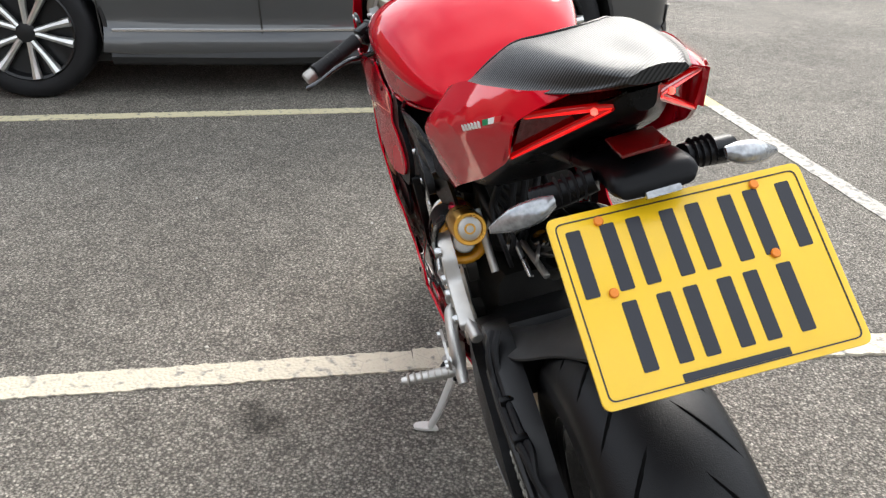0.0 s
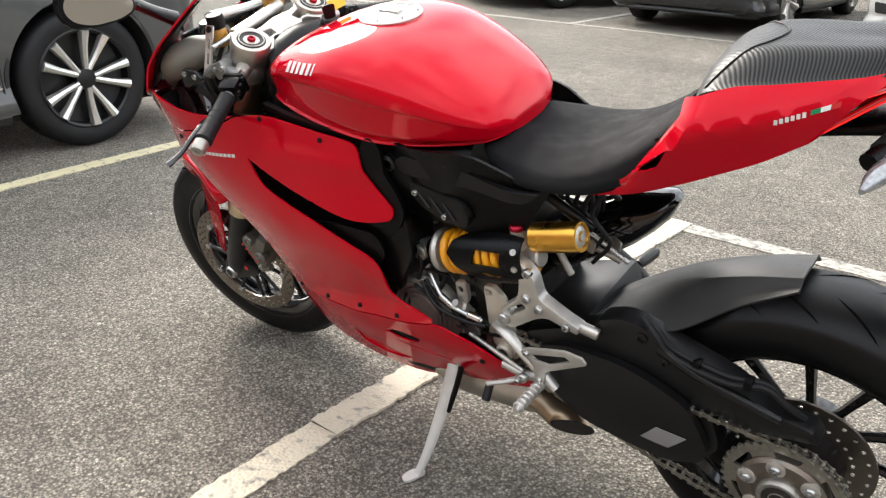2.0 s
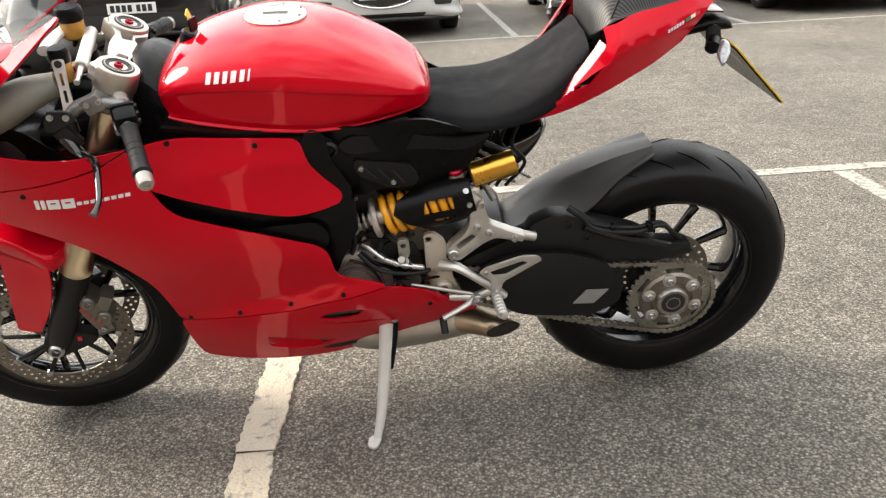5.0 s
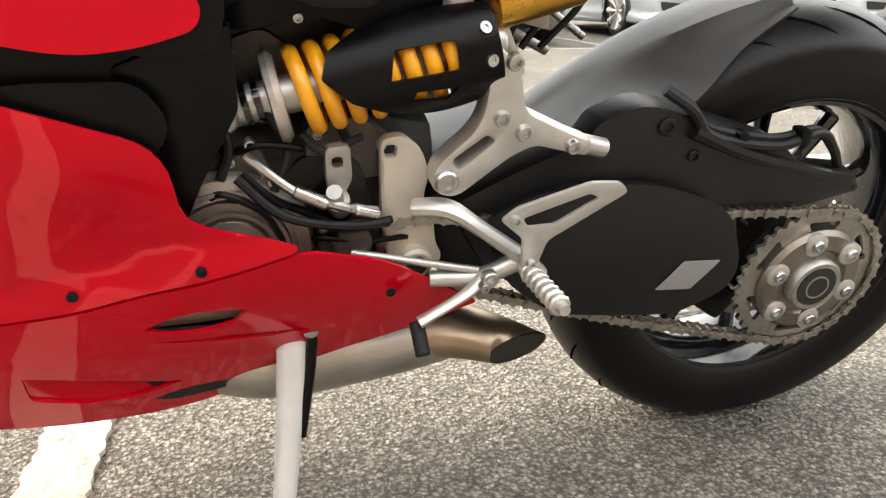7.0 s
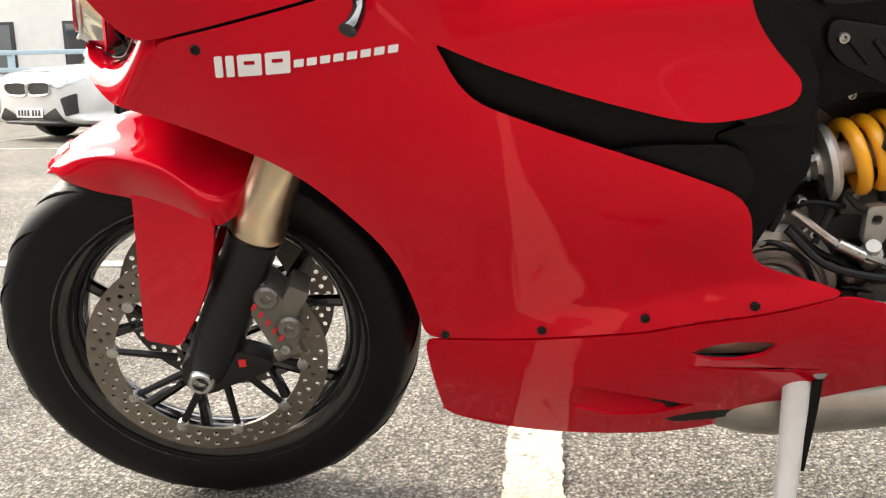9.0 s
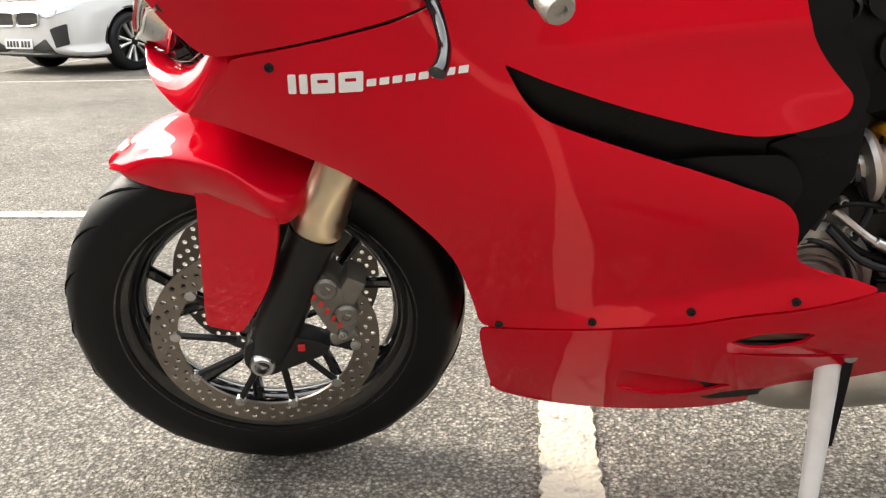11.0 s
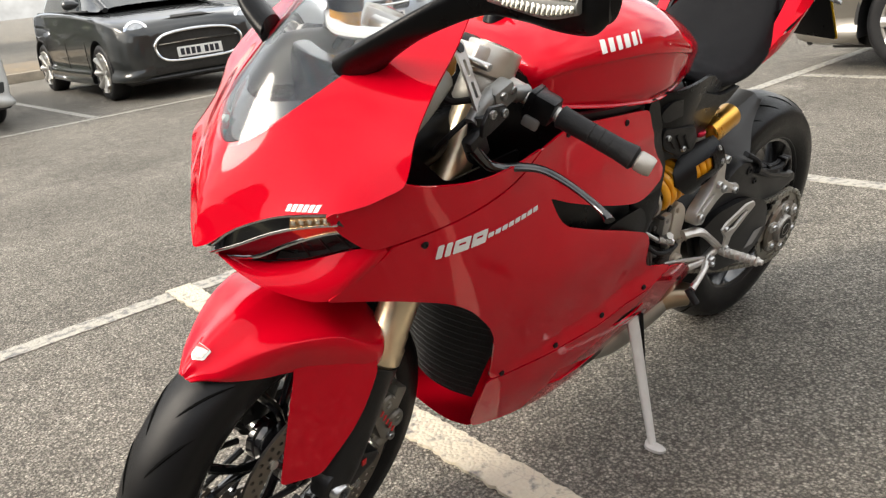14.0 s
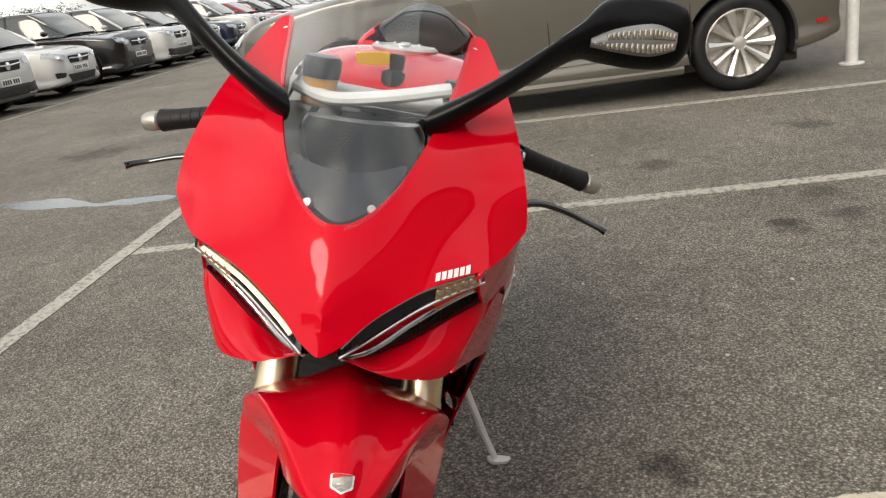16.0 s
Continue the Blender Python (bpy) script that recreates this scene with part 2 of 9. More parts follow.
def asphalt():
    """Worn tarmac: pale chippings of 4 to 10 mm in dark binder, with gap shade painted in, and stains."""
    m = bpy.data.materials.new("asphalt")
    m.use_nodes = True
    n, l = m.node_tree.nodes, m.node_tree.links
    b = n["Principled BSDF"]
    co = n.new("ShaderNodeTexCoord")
    v1, v2 = n.new("ShaderNodeTexVoronoi"), n.new("ShaderNodeTexVoronoi")
    v1.inputs["Scale"].default_value, v2.inputs["Scale"].default_value = 138, 310
    stain, mid = n.new("ShaderNodeTexNoise"), n.new("ShaderNodeTexNoise")
    stain.inputs["Scale"].default_value, mid.inputs["Scale"].default_value = 0.9, 9
    stain.inputs["Detail"].default_value = mid.inputs["Detail"].default_value = 6
    for t in (stain, mid):
        l.new(co.outputs["Object"], t.inputs["Vector"])
    # the chippings are uneven: their cells are bent by a fine noise
    bend, shift = n.new("ShaderNodeTexNoise"), n.new("ShaderNodeVectorMath")
    bend.inputs["Scale"].default_value, bend.inputs["Detail"].default_value = 120, 3
    shift.operation = "MULTIPLY_ADD"
    shift.inputs[1].default_value = (0.007, 0.007, 0.0)
    l.new(co.outputs["Object"], bend.inputs["Vector"])
    l.new(bend.outputs["Color"], shift.inputs[0])
    l.new(co.outputs["Object"], shift.inputs[2])
    for t in (v1, v2):
        l.new(shift.outputs[0], t.inputs["Vector"])
    grey = n.new("ShaderNodeSeparateColor")
    l.new(v1.outputs["Color"], grey.inputs[0])
    stone = n.new("ShaderNodeValToRGB")
    e = stone.color_ramp.elements
    e[0].position, e[0].color = 0.0, (0.235, 0.216, 0.184, 1)
    e[1].position, e[1].color = 1.0, (0.54, 0.495, 0.42, 1)
    x = e.new(0.80)
    x.color = (0.36, 0.331, 0.282, 1)
    l.new(grey.outputs[0], stone.inputs[0])
    # binder tone plus relief shade between the chippings, both put into the colour
    gap = n.new("ShaderNodeMapRange")
    gap.inputs["From Min"].default_value, gap.inputs["From Max"].default_value = 0.26, 0.66
    gap.inputs["To Min"].default_value, gap.inputs["To Max"].default_value = 1.12, 0.44
    l.new(v1.outputs["Distance"], gap.inputs["Value"])
    fine = n.new("ShaderNodeMapRange")
    fine.inputs["From Min"].default_value, fine.inputs["From Max"].default_value = 0.1, 0.8
    fine.inputs["To Min"].default_value, fine.inputs["To Max"].default_value = 1.22, 0.62
    l.new(v2.outputs["Distance"], fine.inputs["Value"])
    st = n.new("ShaderNodeMapRange")
    st.inputs["From Min"].default_value, st.inputs["From Max"].default_value = 0.3, 0.7
    st.inputs["To Min"].default_value, st.inputs["To Max"].default_value = 0.8, 1.2
    l.new(stain.outputs["Fac"], st.inputs["Value"])
    st2 = n.new("ShaderNodeMapRange")
    st2.inputs["From Min"].default_value, st2.inputs["From Max"].default_value = 0.3, 0.7
    st2.inputs["To Min"].default_value, st2.inputs["To Max"].default_value = 0.85, 1.15
    l.new(mid.outputs["Fac"], st2.inputs["Value"])
    # oil drips and a dried pale spill
    wob = n.new("ShaderNodeTexNoise")
    wob.inputs["Scale"].default_value, wob.inputs["Detail"].default_value = 7, 5
    l.new(co.outputs["Object"], wob.inputs["Vector"])
    marks_out = []
    for px, py, rad, low in STAINS:
        far = n.new("ShaderNodeVectorMath")
        far.operation = "DISTANCE"
        far.inputs[1].default_value = (px, py, 0)
        l.new(co.outputs["Object"], far.inputs[0])
        wad = n.new("ShaderNodeMath")
        wad.operation = "MULTIPLY_ADD"
        wad.inputs[1].default_value = rad * 2.4
        l.new(wob.outputs["Fac"], wad.inputs[0])
        l.new(far.outputs["Value"], wad.inputs[2])
        dr = n.new("ShaderNodeMapRange")
        dr.inputs["From Min"].default_value, dr.inputs["From Max"].default_value = rad * 1.75, rad * 2.35
        dr.inputs["To Min"].default_value, dr.inputs["To Max"].default_value = low, 1.0
        l.new(wad.outputs[0], dr.inputs["Value"])
        marks_out.append(dr.outputs[0])
    last = gap.outputs[0]
    for o in (fine.outputs[0], st.outputs[0], st2.outputs[0], *marks_out):
        mu = n.new("ShaderNodeMath")
        mu.operation = "MULTIPLY"
        l.new(last, mu.inputs[0])
        l.new(o, mu.inputs[1])
        last = mu.outputs[0]
    sc = n.new("ShaderNodeVectorMath")
    sc.operation = "SCALE"
    l.new(stone.outputs[0], sc.inputs[0])
    l.new(last, sc.inputs["Scale"])
    l.new(sc.outputs[0], b.inputs["Base Color"])
    b.inputs["Roughness"].default_value = 0.72
    b.inputs["Specular IOR Level"].default_value = 0.16
    bp = n.new("ShaderNodeBump")
    bp.invert = True
    bp.inputs["Strength"].default_value, bp.inputs["Distance"].default_value = 1.0, 0.007
    lump = n.new("ShaderNodeMath")
    lump.operation = "MULTIPLY_ADD"
    lump.inputs[1].default_value = 0.5
    l.new(v2.outputs["Distance"], lump.inputs[0])
    l.new(v1.outputs["Distance"], lump.inputs[2])
    l.new(lump.outputs[0], bp.inputs["Height"])
    l.new(bp.outputs[0], b.inputs["Normal"])
    MATS["asphalt"] = m
    return m


ASPHALT = asphalt()


def road_paint(name, color, worn=0.56):
    """Old road paint, cracked and worn through to the stones."""
    m = bpy.data.materials.new(name)
    m.use_nodes = True
    n, l = m.node_tree.nodes, m.node_tree.links
    b = n["Principled BSDF"]
    co = n.new("ShaderNodeTexCoord")
    v, w, cr = n.new("ShaderNodeTexVoronoi"), n.new("ShaderNodeTexNoise"), n.new("ShaderNodeTexVoronoi")
    cr.feature = "DISTANCE_TO_EDGE"
    v.inputs["Scale"].default_value, w.inputs["Scale"].default_value, cr.inputs["Scale"].default_value = 98, 34, 11
    w.inputs["Detail"].default_value = 8
    for t in (v, w, cr):
        l.new(co.outputs["Object"], t.inputs["Vector"])
    wear = n.new("ShaderNodeMapRange")
    wear.inputs["From Min"].default_value, wear.inputs["From Max"].default_value = worn, worn + 0.16
    l.new(w.outputs["Fac"], wear.inputs["Value"])
    crack = n.new("ShaderNodeMapRange")
    crack.inputs["From Min"].default_value, crack.inputs["From Max"].default_value = 0.0, 0.025
    crack.inputs["To Min"].default_value, crack.inputs["To Max"].default_value = 0.22, 0.0
    l.new(cr.outputs["Distance"], crack.inputs["Value"])
    mxx = n.new("ShaderNodeMath")
    mxx.operation = "MAXIMUM"
    l.new(wear.outputs[0], mxx.inputs[0])
    l.new(crack.outputs[0], mxx.inputs[1])
    mix = n.new("ShaderNodeMix")
    mix.data_type = "RGBA"
    mix.inputs[6].default_value, mix.inputs[7].default_value = (*color, 1), (0.16, 0.155, 0.145, 1)
    l.new(mxx.outputs[0], mix.inputs[0])
    l.new(mix.outputs[2], b.inputs["Base Color"])
    b.inputs["Roughness"].default_value = 0.6
    bp = n.new("ShaderNodeBump")
    bp.invert = True
    bp.inputs["Strength"].default_value, bp.inputs["Distance"].default_value = 0.8, 0.005
    l.new(v.outputs["Distance"], bp.inputs["Height"])
    l.new(bp.outputs[0], b.inputs["Normal"])
    MATS[name] = m
    return m


LINEWHITE = road_paint("line_white", (0.56, 0.505, 0.39), 0.56)
LINEOLD = road_paint("line_old_white", (0.40, 0.375, 0.32), 0.48)
LINEYELLOW = road_paint("line_yellow", (0.62, 0.47, 0.16))
LINECREAM = road_paint("line_cream", (0.62, 0.56, 0.36))

# ---- shape tools ----
from mathutils import geometry
from mathutils.bvhtree import BVHTree


def mesh_of(name, bm, mat, sharp=38):
    """A mesh from a bmesh, shaded smooth but for edges sharper than the given angle."""
    bmesh.ops.recalc_face_normals(bm, faces=bm.faces)
    lim = radians(sharp)
    for f in bm.faces:
        f.smooth = True
    for e in bm.edges:
        e.smooth = len(e.link_faces) == 2 and e.calc_face_angle(0.0) < lim
    me = bpy.data.meshes.new(name)
    bm.to_mesh(me)
    bm.free()
    me.materials.append(mat)
    return me


def part(name, bm, mat, parent=None, label="", m=None, sharp=38):
    """Links a bmesh as one mesh object, under a thing or a part."""
    ob = new(name, mesh_of(name, bm, mat, sharp))
    if parent is not None:
        ob.parent = parent
    if m is not None:
        ob.matrix_local = m
    return tagged(ob, label) if label else ob


def thing(name, label, category, m=Matrix.Identity(4), group="", kind=""):
    ob = new(name)
    ob.empty_display_size = 0.1
    ob.matrix_world = m
    return tagged(ob, label, category, group, kind)


def flow(pts, n, closed=False):
    """n points along a Catmull-Rom curve through pts."""
    p = [Vector(v) for v in pts]
    k = len(p)
    spans = k if closed else k - 1
    out = []
    for i in range(n):
        t = i * spans / n if closed else i * spans / (n - 1)
        s = min(int(t), spans - 1)
        u = t - s
        if closed:
            a, b, c, d = p[(s - 1) % k], p[s % k], p[(s + 1) % k], p[(s + 2) % k]
        else:
            b, c = p[s], p[s + 1]
            a = p[s - 1] if s else b * 2 - c
            d = p[s + 2] if s + 2 < k else c * 2 - b
        out.append(0.5 * ((2 * b) + (c - a) * u + (2 * a - 5 * b + 4 * c - d) * u * u + (3 * b - a - 3 * c + d) * u ** 3))
    return out


def skin(bm, rings, closed=True, caps=True, loop=False):
    """Faces between rings of as many points each."""
    vs = [[bm.verts.new(v) for v in r] for r in rings]
    k = len(vs[0])
    pairs = list(zip(vs, vs[1:])) + ([(vs[-1], vs[0])] if loop else [])
    for a, b in pairs:
        for i in range(k if closed else k - 1):
            j = (i + 1) % k
            bm.faces.new((a[i], a[j], b[j], b[i]))
    if caps and closed and not loop:
        bm.faces.new(vs[0][::-1])
        bm.faces.new(vs[-1])
    return bm


def loft(sections, nu, nv, closed=True, caps=True, bm=None):
    """A smooth skin through sections: nu points round each, nv along."""
    bm = bm or bmesh.new()
    cols = [flow(s, nu, closed) for s in sections]
    lines = [flow([c[i] for c in cols], nv) for i in range(nu)]
    return skin(bm, [[ln[j] for ln in lines] for j in range(nv)], closed, caps)


def tube(pts, r, n=10, steps=0, bm=None, flat=1.0, caps=True, loop=False):
    """A round bar along a line; r is one radius or one for each point; flat squashes it."""
    bm = bm or bmesh.new()
    pts = [Vector(p) for p in pts]
    rs = list(r) if isinstance(r, (list, tuple)) else [r] * len(pts)
    if steps:
        rs = [v.x for v in flow([(q, 0, 0) for q in rs], steps, loop)]
        pts = flow(pts, steps, loop)
    rings, ref = [], None
    k = len(pts)
    for i, p in enumerate(pts):
        d = (pts[(i + 1) % k] - pts[i - 1]) if loop else (pts[min(i + 1, k - 1)] - pts[max(i - 1, 0)])
        d.normalize()
        if ref is None:
            ref = Vector((0, 0, 1)) if abs(d.z) < 0.9 else Vector((1, 0, 0))
        a = ref - d * ref.dot(d)
        a.normalize()
        b = d.cross(a)
        ref = a
        rings.append([p + (a * math.cos(q) * flat + b * math.sin(q)) * rs[i] for q in (2 * math.pi * j / n for j in range(n))])
    return skin(bm, rings, True, caps, loop)


def lathe(profile, n=32, m=None, bm=None, loop=False, caps=True):
    """Turns (radius, height) round the local z axis, then lays it out by m."""
    bm = bm or bmesh.new()
    m = m or Matrix.Identity(4)
    rings = [[m @ Vector((r * math.cos(q), r * math.sin(q), h)) for q in (2 * math.pi * j / n for j in range(n))] for r, h in profile]
    return skin(bm, rings, True, caps, loop)


def axis_y(x, y, z):
    """Turns local z onto +y at a place: for wheels, discs and bolts that face sideways."""
    return pose(x, y, z, -90, 0, 0)


def between(a, b):
    a, b = Vector(a), Vector(b)
    return Matrix.Translation(a) @ (b - a).to_track_quat("Z", "Y").to_matrix().to_4x4()


def rod(a, b, r, n=14, r2=None, bm=None, chamfer=0.0):
    """A turned bar from a to b with chamfered ends."""
    h = (Vector(b) - Vector(a)).length
    r2 = r if r2 is None else r2
    c = chamfer or min(r, r2, h) * 0.18
    return lathe([(max(r - c, 1e-4), 0), (r, c), (r2, h - c), (max(r2 - c, 1e-4), h)], n, between(a, b), bm)


def box(size, m=None, bevel=0.0, bm=None, seg=2):
    bm2 = bmesh.new()
    bmesh.ops.create_cube(bm2, size=1.0, matrix=Matrix.Diagonal((*size, 1)))
    if bevel:
        bmesh.ops.bevel(bm2, geom=bm2.edges[:], offset=bevel, segments=seg, affect="EDGES", profile=0.6)
    if m:
        bm2.transform(m)
    return merge(bm2, bm)


def merge(src, into):
    if into is None:
        return src
    tmp = bpy.data.meshes.new("tmp")
    src.to_mesh(tmp)
    src.free()
    into.from_mesh(tmp)
    bpy.data.meshes.remove(tmp)
    return into


def soften(pts, r=0.02, n=5):
    """A closed 2D outline with its corners rounded over about r."""
    out, k = [], len(pts)
    for i in range(k):
        p = Vector(pts[i][:2])
        rr = pts[i][2] if len(pts[i]) > 2 else r
        a, b = Vector(pts[i - 1][:2]) - p, Vector(pts[(i + 1) % k][:2]) - p
        ra, rb = min(rr, a.length * 0.48), min(rr, b.length * 0.48)
        if rr <= 0:
            out.append(p)
            continue
        s, e = p + a.normalized() * ra, p + b.normalized() * rb
        for j in range(n + 1):
            t = j / n
            out.append(s * (1 - t) ** 2 + p * 2 * t * (1 - t) + e * t * t)
    return out


def dense(pts, step):
    out, k = [], len(pts)
    for i in range(k):
        a, b = pts[i], pts[(i + 1) % k]
        m = max(1, int((b - a).length / step))
        out += [a.lerp(b, j / m) for j in range(m)]
    return out


def fill2d(rings, step, crease=()):
    """Triangles inside the first ring and outside the others, with points inside at the given step."""
    pts, edges = [], []
    for r in rings:
        s = len(pts)
        pts += r
        edges += [(s + i, s + (i + 1) % len(r)) for i in range(len(r))]
    lo = Vector((min(p.x for p in rings[0]), min(p.y for p in rings[0])))
    hi = Vector((max(p.x for p in rings[0]), max(p.y for p in rings[0])))
    for a, b in zip(crease, crease[1:]):
        a, b = Vector(a), Vector(b)
        m = max(1, int((b - a).length / (step * 0.6)))
        pts += [p for p in (a.lerp(b, j / m) for j in range(m)) if inside(p, rings[0]) and min((p - q).length for q in rings[0]) > step * 0.4]
    arr = np.array([tuple(p) for p in pts])
    if step:
        v, row = lo.y + step * 0.5, 0
        while v < hi.y:
            u = lo.x + step * (0.5 if row % 2 else 0.0)
            while u < hi.x:
                if ((arr - (u, v)) ** 2).sum(1).min() > (0.55 * step) ** 2:
                    pts.append(Vector((u, v)))
                u += step
            v += step * 0.87
            row += 1
    vs, _, fs, *_ = geometry.delaunay_2d_cdt(pts, edges, [], 1 if len(rings) == 1 else 0, 1e-6)
    if len(rings) > 1:
        keep = []
        for f in fs:
            c = sum((vs[i] for i in f), Vector((0, 0))) / len(f)
            if inside(c, rings[0]) and not any(inside(c, r) for r in rings[1:]):
                keep.append(f)
        fs = keep
    return vs, fs


def inside(c, ring):
    hit, k = False, len(ring)
    for i in range(k):
        a, b = ring[i], ring[(i + 1) % k]
        if (a.y > c.y) != (b.y > c.y) and c.x < (b.x - a.x) * (c.y - a.y) / (b.y - a.y) + a.x:
            hit = not hit
    return hit


def panel(outline, surf, thick=0.003, holes=(), step=0.02, r=0.015, bm=None, hr=0.01, crease=()):
    """A shell over the surface surf(u, v), cut to an outline, thickened away from its normal."""
    rings = [dense(soften(outline, r), step)] + [dense(soften(h, hr), step) for h in holes]
    vs, fs = fill2d(rings, step, crease)
    bm = bm or bmesh.new()
    e = 2e-3
    top, low = [], []
    for p in vs:
        q = surf(p.x, p.y)
        nrm = (surf(p.x + e, p.y) - surf(p.x - e, p.y)).cross(surf(p.x, p.y + e) - surf(p.x, p.y - e)).normalized()
        top.append(bm.verts.new(q))
        low.append(bm.verts.new(q - nrm * thick))
    count = {}
    for f in fs:
        bm.faces.new([top[i] for i in f])
        bm.faces.new([low[i] for i in reversed(f)])
        for i in range(len(f)):
            a, b = f[i], f[(i + 1) % len(f)]
            count[(a, b)] = count.get((a, b), 0) + 1
    for (a, b) in count:
        if (b, a) not in count:
            bm.faces.new((top[b], top[a], low[a], low[b]))
    loose = [v for v in bm.verts if not v.link_faces]
    for v in loose:
        bm.verts.remove(v)
    return bm


def plate(outline, thick, m, holes=(), r=0.008, bevel=0.0, bm=None, hr=0.006):
    """A flat plate with rounded corners; its outline lies in m's xy plane, thick along -z; bevel chamfers the upper edge."""
    rings = [soften(outline, r)] + [soften(h, hr) for h in holes]
    vs, fs = fill2d(rings, 0)
    bm2 = bmesh.new()
    top = [bm2.verts.new((p.x, p.y, 0)) for p in vs]
    for f in fs:
        bm2.faces.new([top[i] for i in f])
    rim = [e for e in bm2.edges if len(e.link_faces) == 1]
    ext = bmesh.ops.extrude_face_region(bm2, geom=bm2.faces[:])
    moved = [g for g in ext["geom"] if isinstance(g, bmesh.types.BMVert)]
    bmesh.ops.translate(bm2, verts=moved, vec=(0, 0, -thick))
    bmesh.ops.recalc_face_normals(bm2, faces=bm2.faces[:])
    if bevel:
        flat = [e for e in bm2.edges if len(e.link_faces) == 2 and e.calc_face_angle(0) > 1.2 and all(abs(v.co.z) < 1e-6 for v in e.verts)]
        bmesh.ops.bevel(bm2, geom=flat, offset=bevel, segments=2, affect="EDGES", profile=0.6)
    bm2.transform(m)
    return merge(bm2, bm)


# Plates that stand upright along the bike: outline x, z, the front face towards +y.
def upright(y):
    return Matrix(((1, 0, 0, 0), (0, 0, 1, y), (0, 1, 0, 0), (0, 0, 0, 1)))


def thin_plate_spline(ctrl, ease=1e-4):
    """A smooth function w(u, v) through control points (u, v, w)."""
    c = np.array(ctrl, float)
    d = np.hypot(c[:, None, 0] - c[None, :, 0], c[:, None, 1] - c[None, :, 1])
    k = len(c)
    a = np.zeros((k + 3, k + 3))
    a[:k, :k] = np.where(d > 0, d * d * np.log(d + 1e-12), 0)
    a[:k, :k] += np.eye(k) * ease
    a[:k, k], a[:k, k + 1 : k + 3] = 1, c[:, :2]
    a[k, :k], a[k + 1 : k + 3, :k] = 1, c[:, :2].T
    w = np.linalg.solve(a, np.r_[c[:, 2], 0, 0, 0])

    def f(u, v):
        q = np.hypot(c[:, 0] - u, c[:, 1] - v)
        return float(w[:k] @ np.where(q > 0, q * q * np.log(q + 1e-12), 0) + w[k] + w[k + 1] * u + w[k + 2] * v)

    return f


def bolt(at, r, m, parent, mat=None, h=0.005, name="bolt", socket=True):
    """A cap bolt with a hollow, its head along m's z axis."""
    pr = [(r * 0.98, -0.004), (r, h * 0.7), (r * 0.85, h)] + ([(r * 0.55, h), (r * 0.5, h * 0.3), (1e-4, h * 0.3)] if socket else [(1e-4, h)])
    return part(name, lathe(pr, 12, Matrix.Translation(at) @ m), mat or STEEL, parent)


YUP = pose(0, 0, 0, -90, 0, 0)

# ---- ground ----
def flat_sheet(x0, y0, x1, y1, z):
    bm = bmesh.new()
    bm.faces.new([bm.verts.new(v) for v in ((x0, y0, z), (x1, y0, z), (x1, y1, z), (x0, y1, z))])
    return bm


tagged(part("ground", flat_sheet(-300, -300, 300, 300, 0.0), ASPHALT), "worn grey tarmac of a car park with pale chippings", "ground", kind="structure")


def line(a, b, w=0.09, mat=None, label="worn white painted parking bay line on tarmac", top=0.004):
    """A painted line from a to b with ragged edges."""
    a, b = Vector((*a, 0)), Vector((*b, 0))
    d = (b - a).normalized()
    s = Vector((-d.y, d.x, 0))
    n = max(2, int((b - a).length / (0.014 if (b - a).length < 11 else 0.05)))
    bm = bmesh.new()
    rows = []
    for i in range(n + 1):
        p = a.lerp(b, i / n)
        l, r = (w / 2 + random.uniform(-0.0055, 0.003) for _ in range(2))
        rows.append([bm.verts.new(q) for q in (p + s * l, p + s * l + Vector((0, 0, top)), p - s * r + Vector((0, 0, top)), p - s * r)])
    for u, v in zip(rows, rows[1:]):
        for k in range(3):
            bm.faces.new((u[k], u[k + 1], v[k + 1], v[k]))
    return tagged(part("bay_line", bm, mat or LINEWHITE), label, "road marking", "bay lines", "structure")


line((0.903, -1.655), (1.008, 0.3), 0.098, top=0.008)
line((1.008, 0.3), (0.96, 4.5), 0.094)
line((3.44, -1.565), (3.36, 0.2), 0.09, LINECREAM, "faded cream bay line on tarmac")
line((3.36, 0.2), (3.30, 5.0), 0.085, LINECREAM, "faded cream bay line on tarmac")
line((-1.43, -1.53), (-1.30, 5.0), 0.09, LINEOLD)
line((-3.98, -1.52), (-3.58, 5.0), 0.09, LINEOLD)
line((3.30, -1.615), (-6.4, -1.56), 0.092, LINEOLD)
line((6.5, -1.65), (3.30, -1.615), 0.092, LINEYELLOW, "faded yellow bay line on tarmac")
line((14.0, -7.03), (-60.0, -7.03), 0.09, LINEOLD)
for k in range(-10, 4):
    x = -0.80 + 2.62 * k
    line((x, -7.08), (x - 0.12, -11.6), 0.085, LINEOLD)


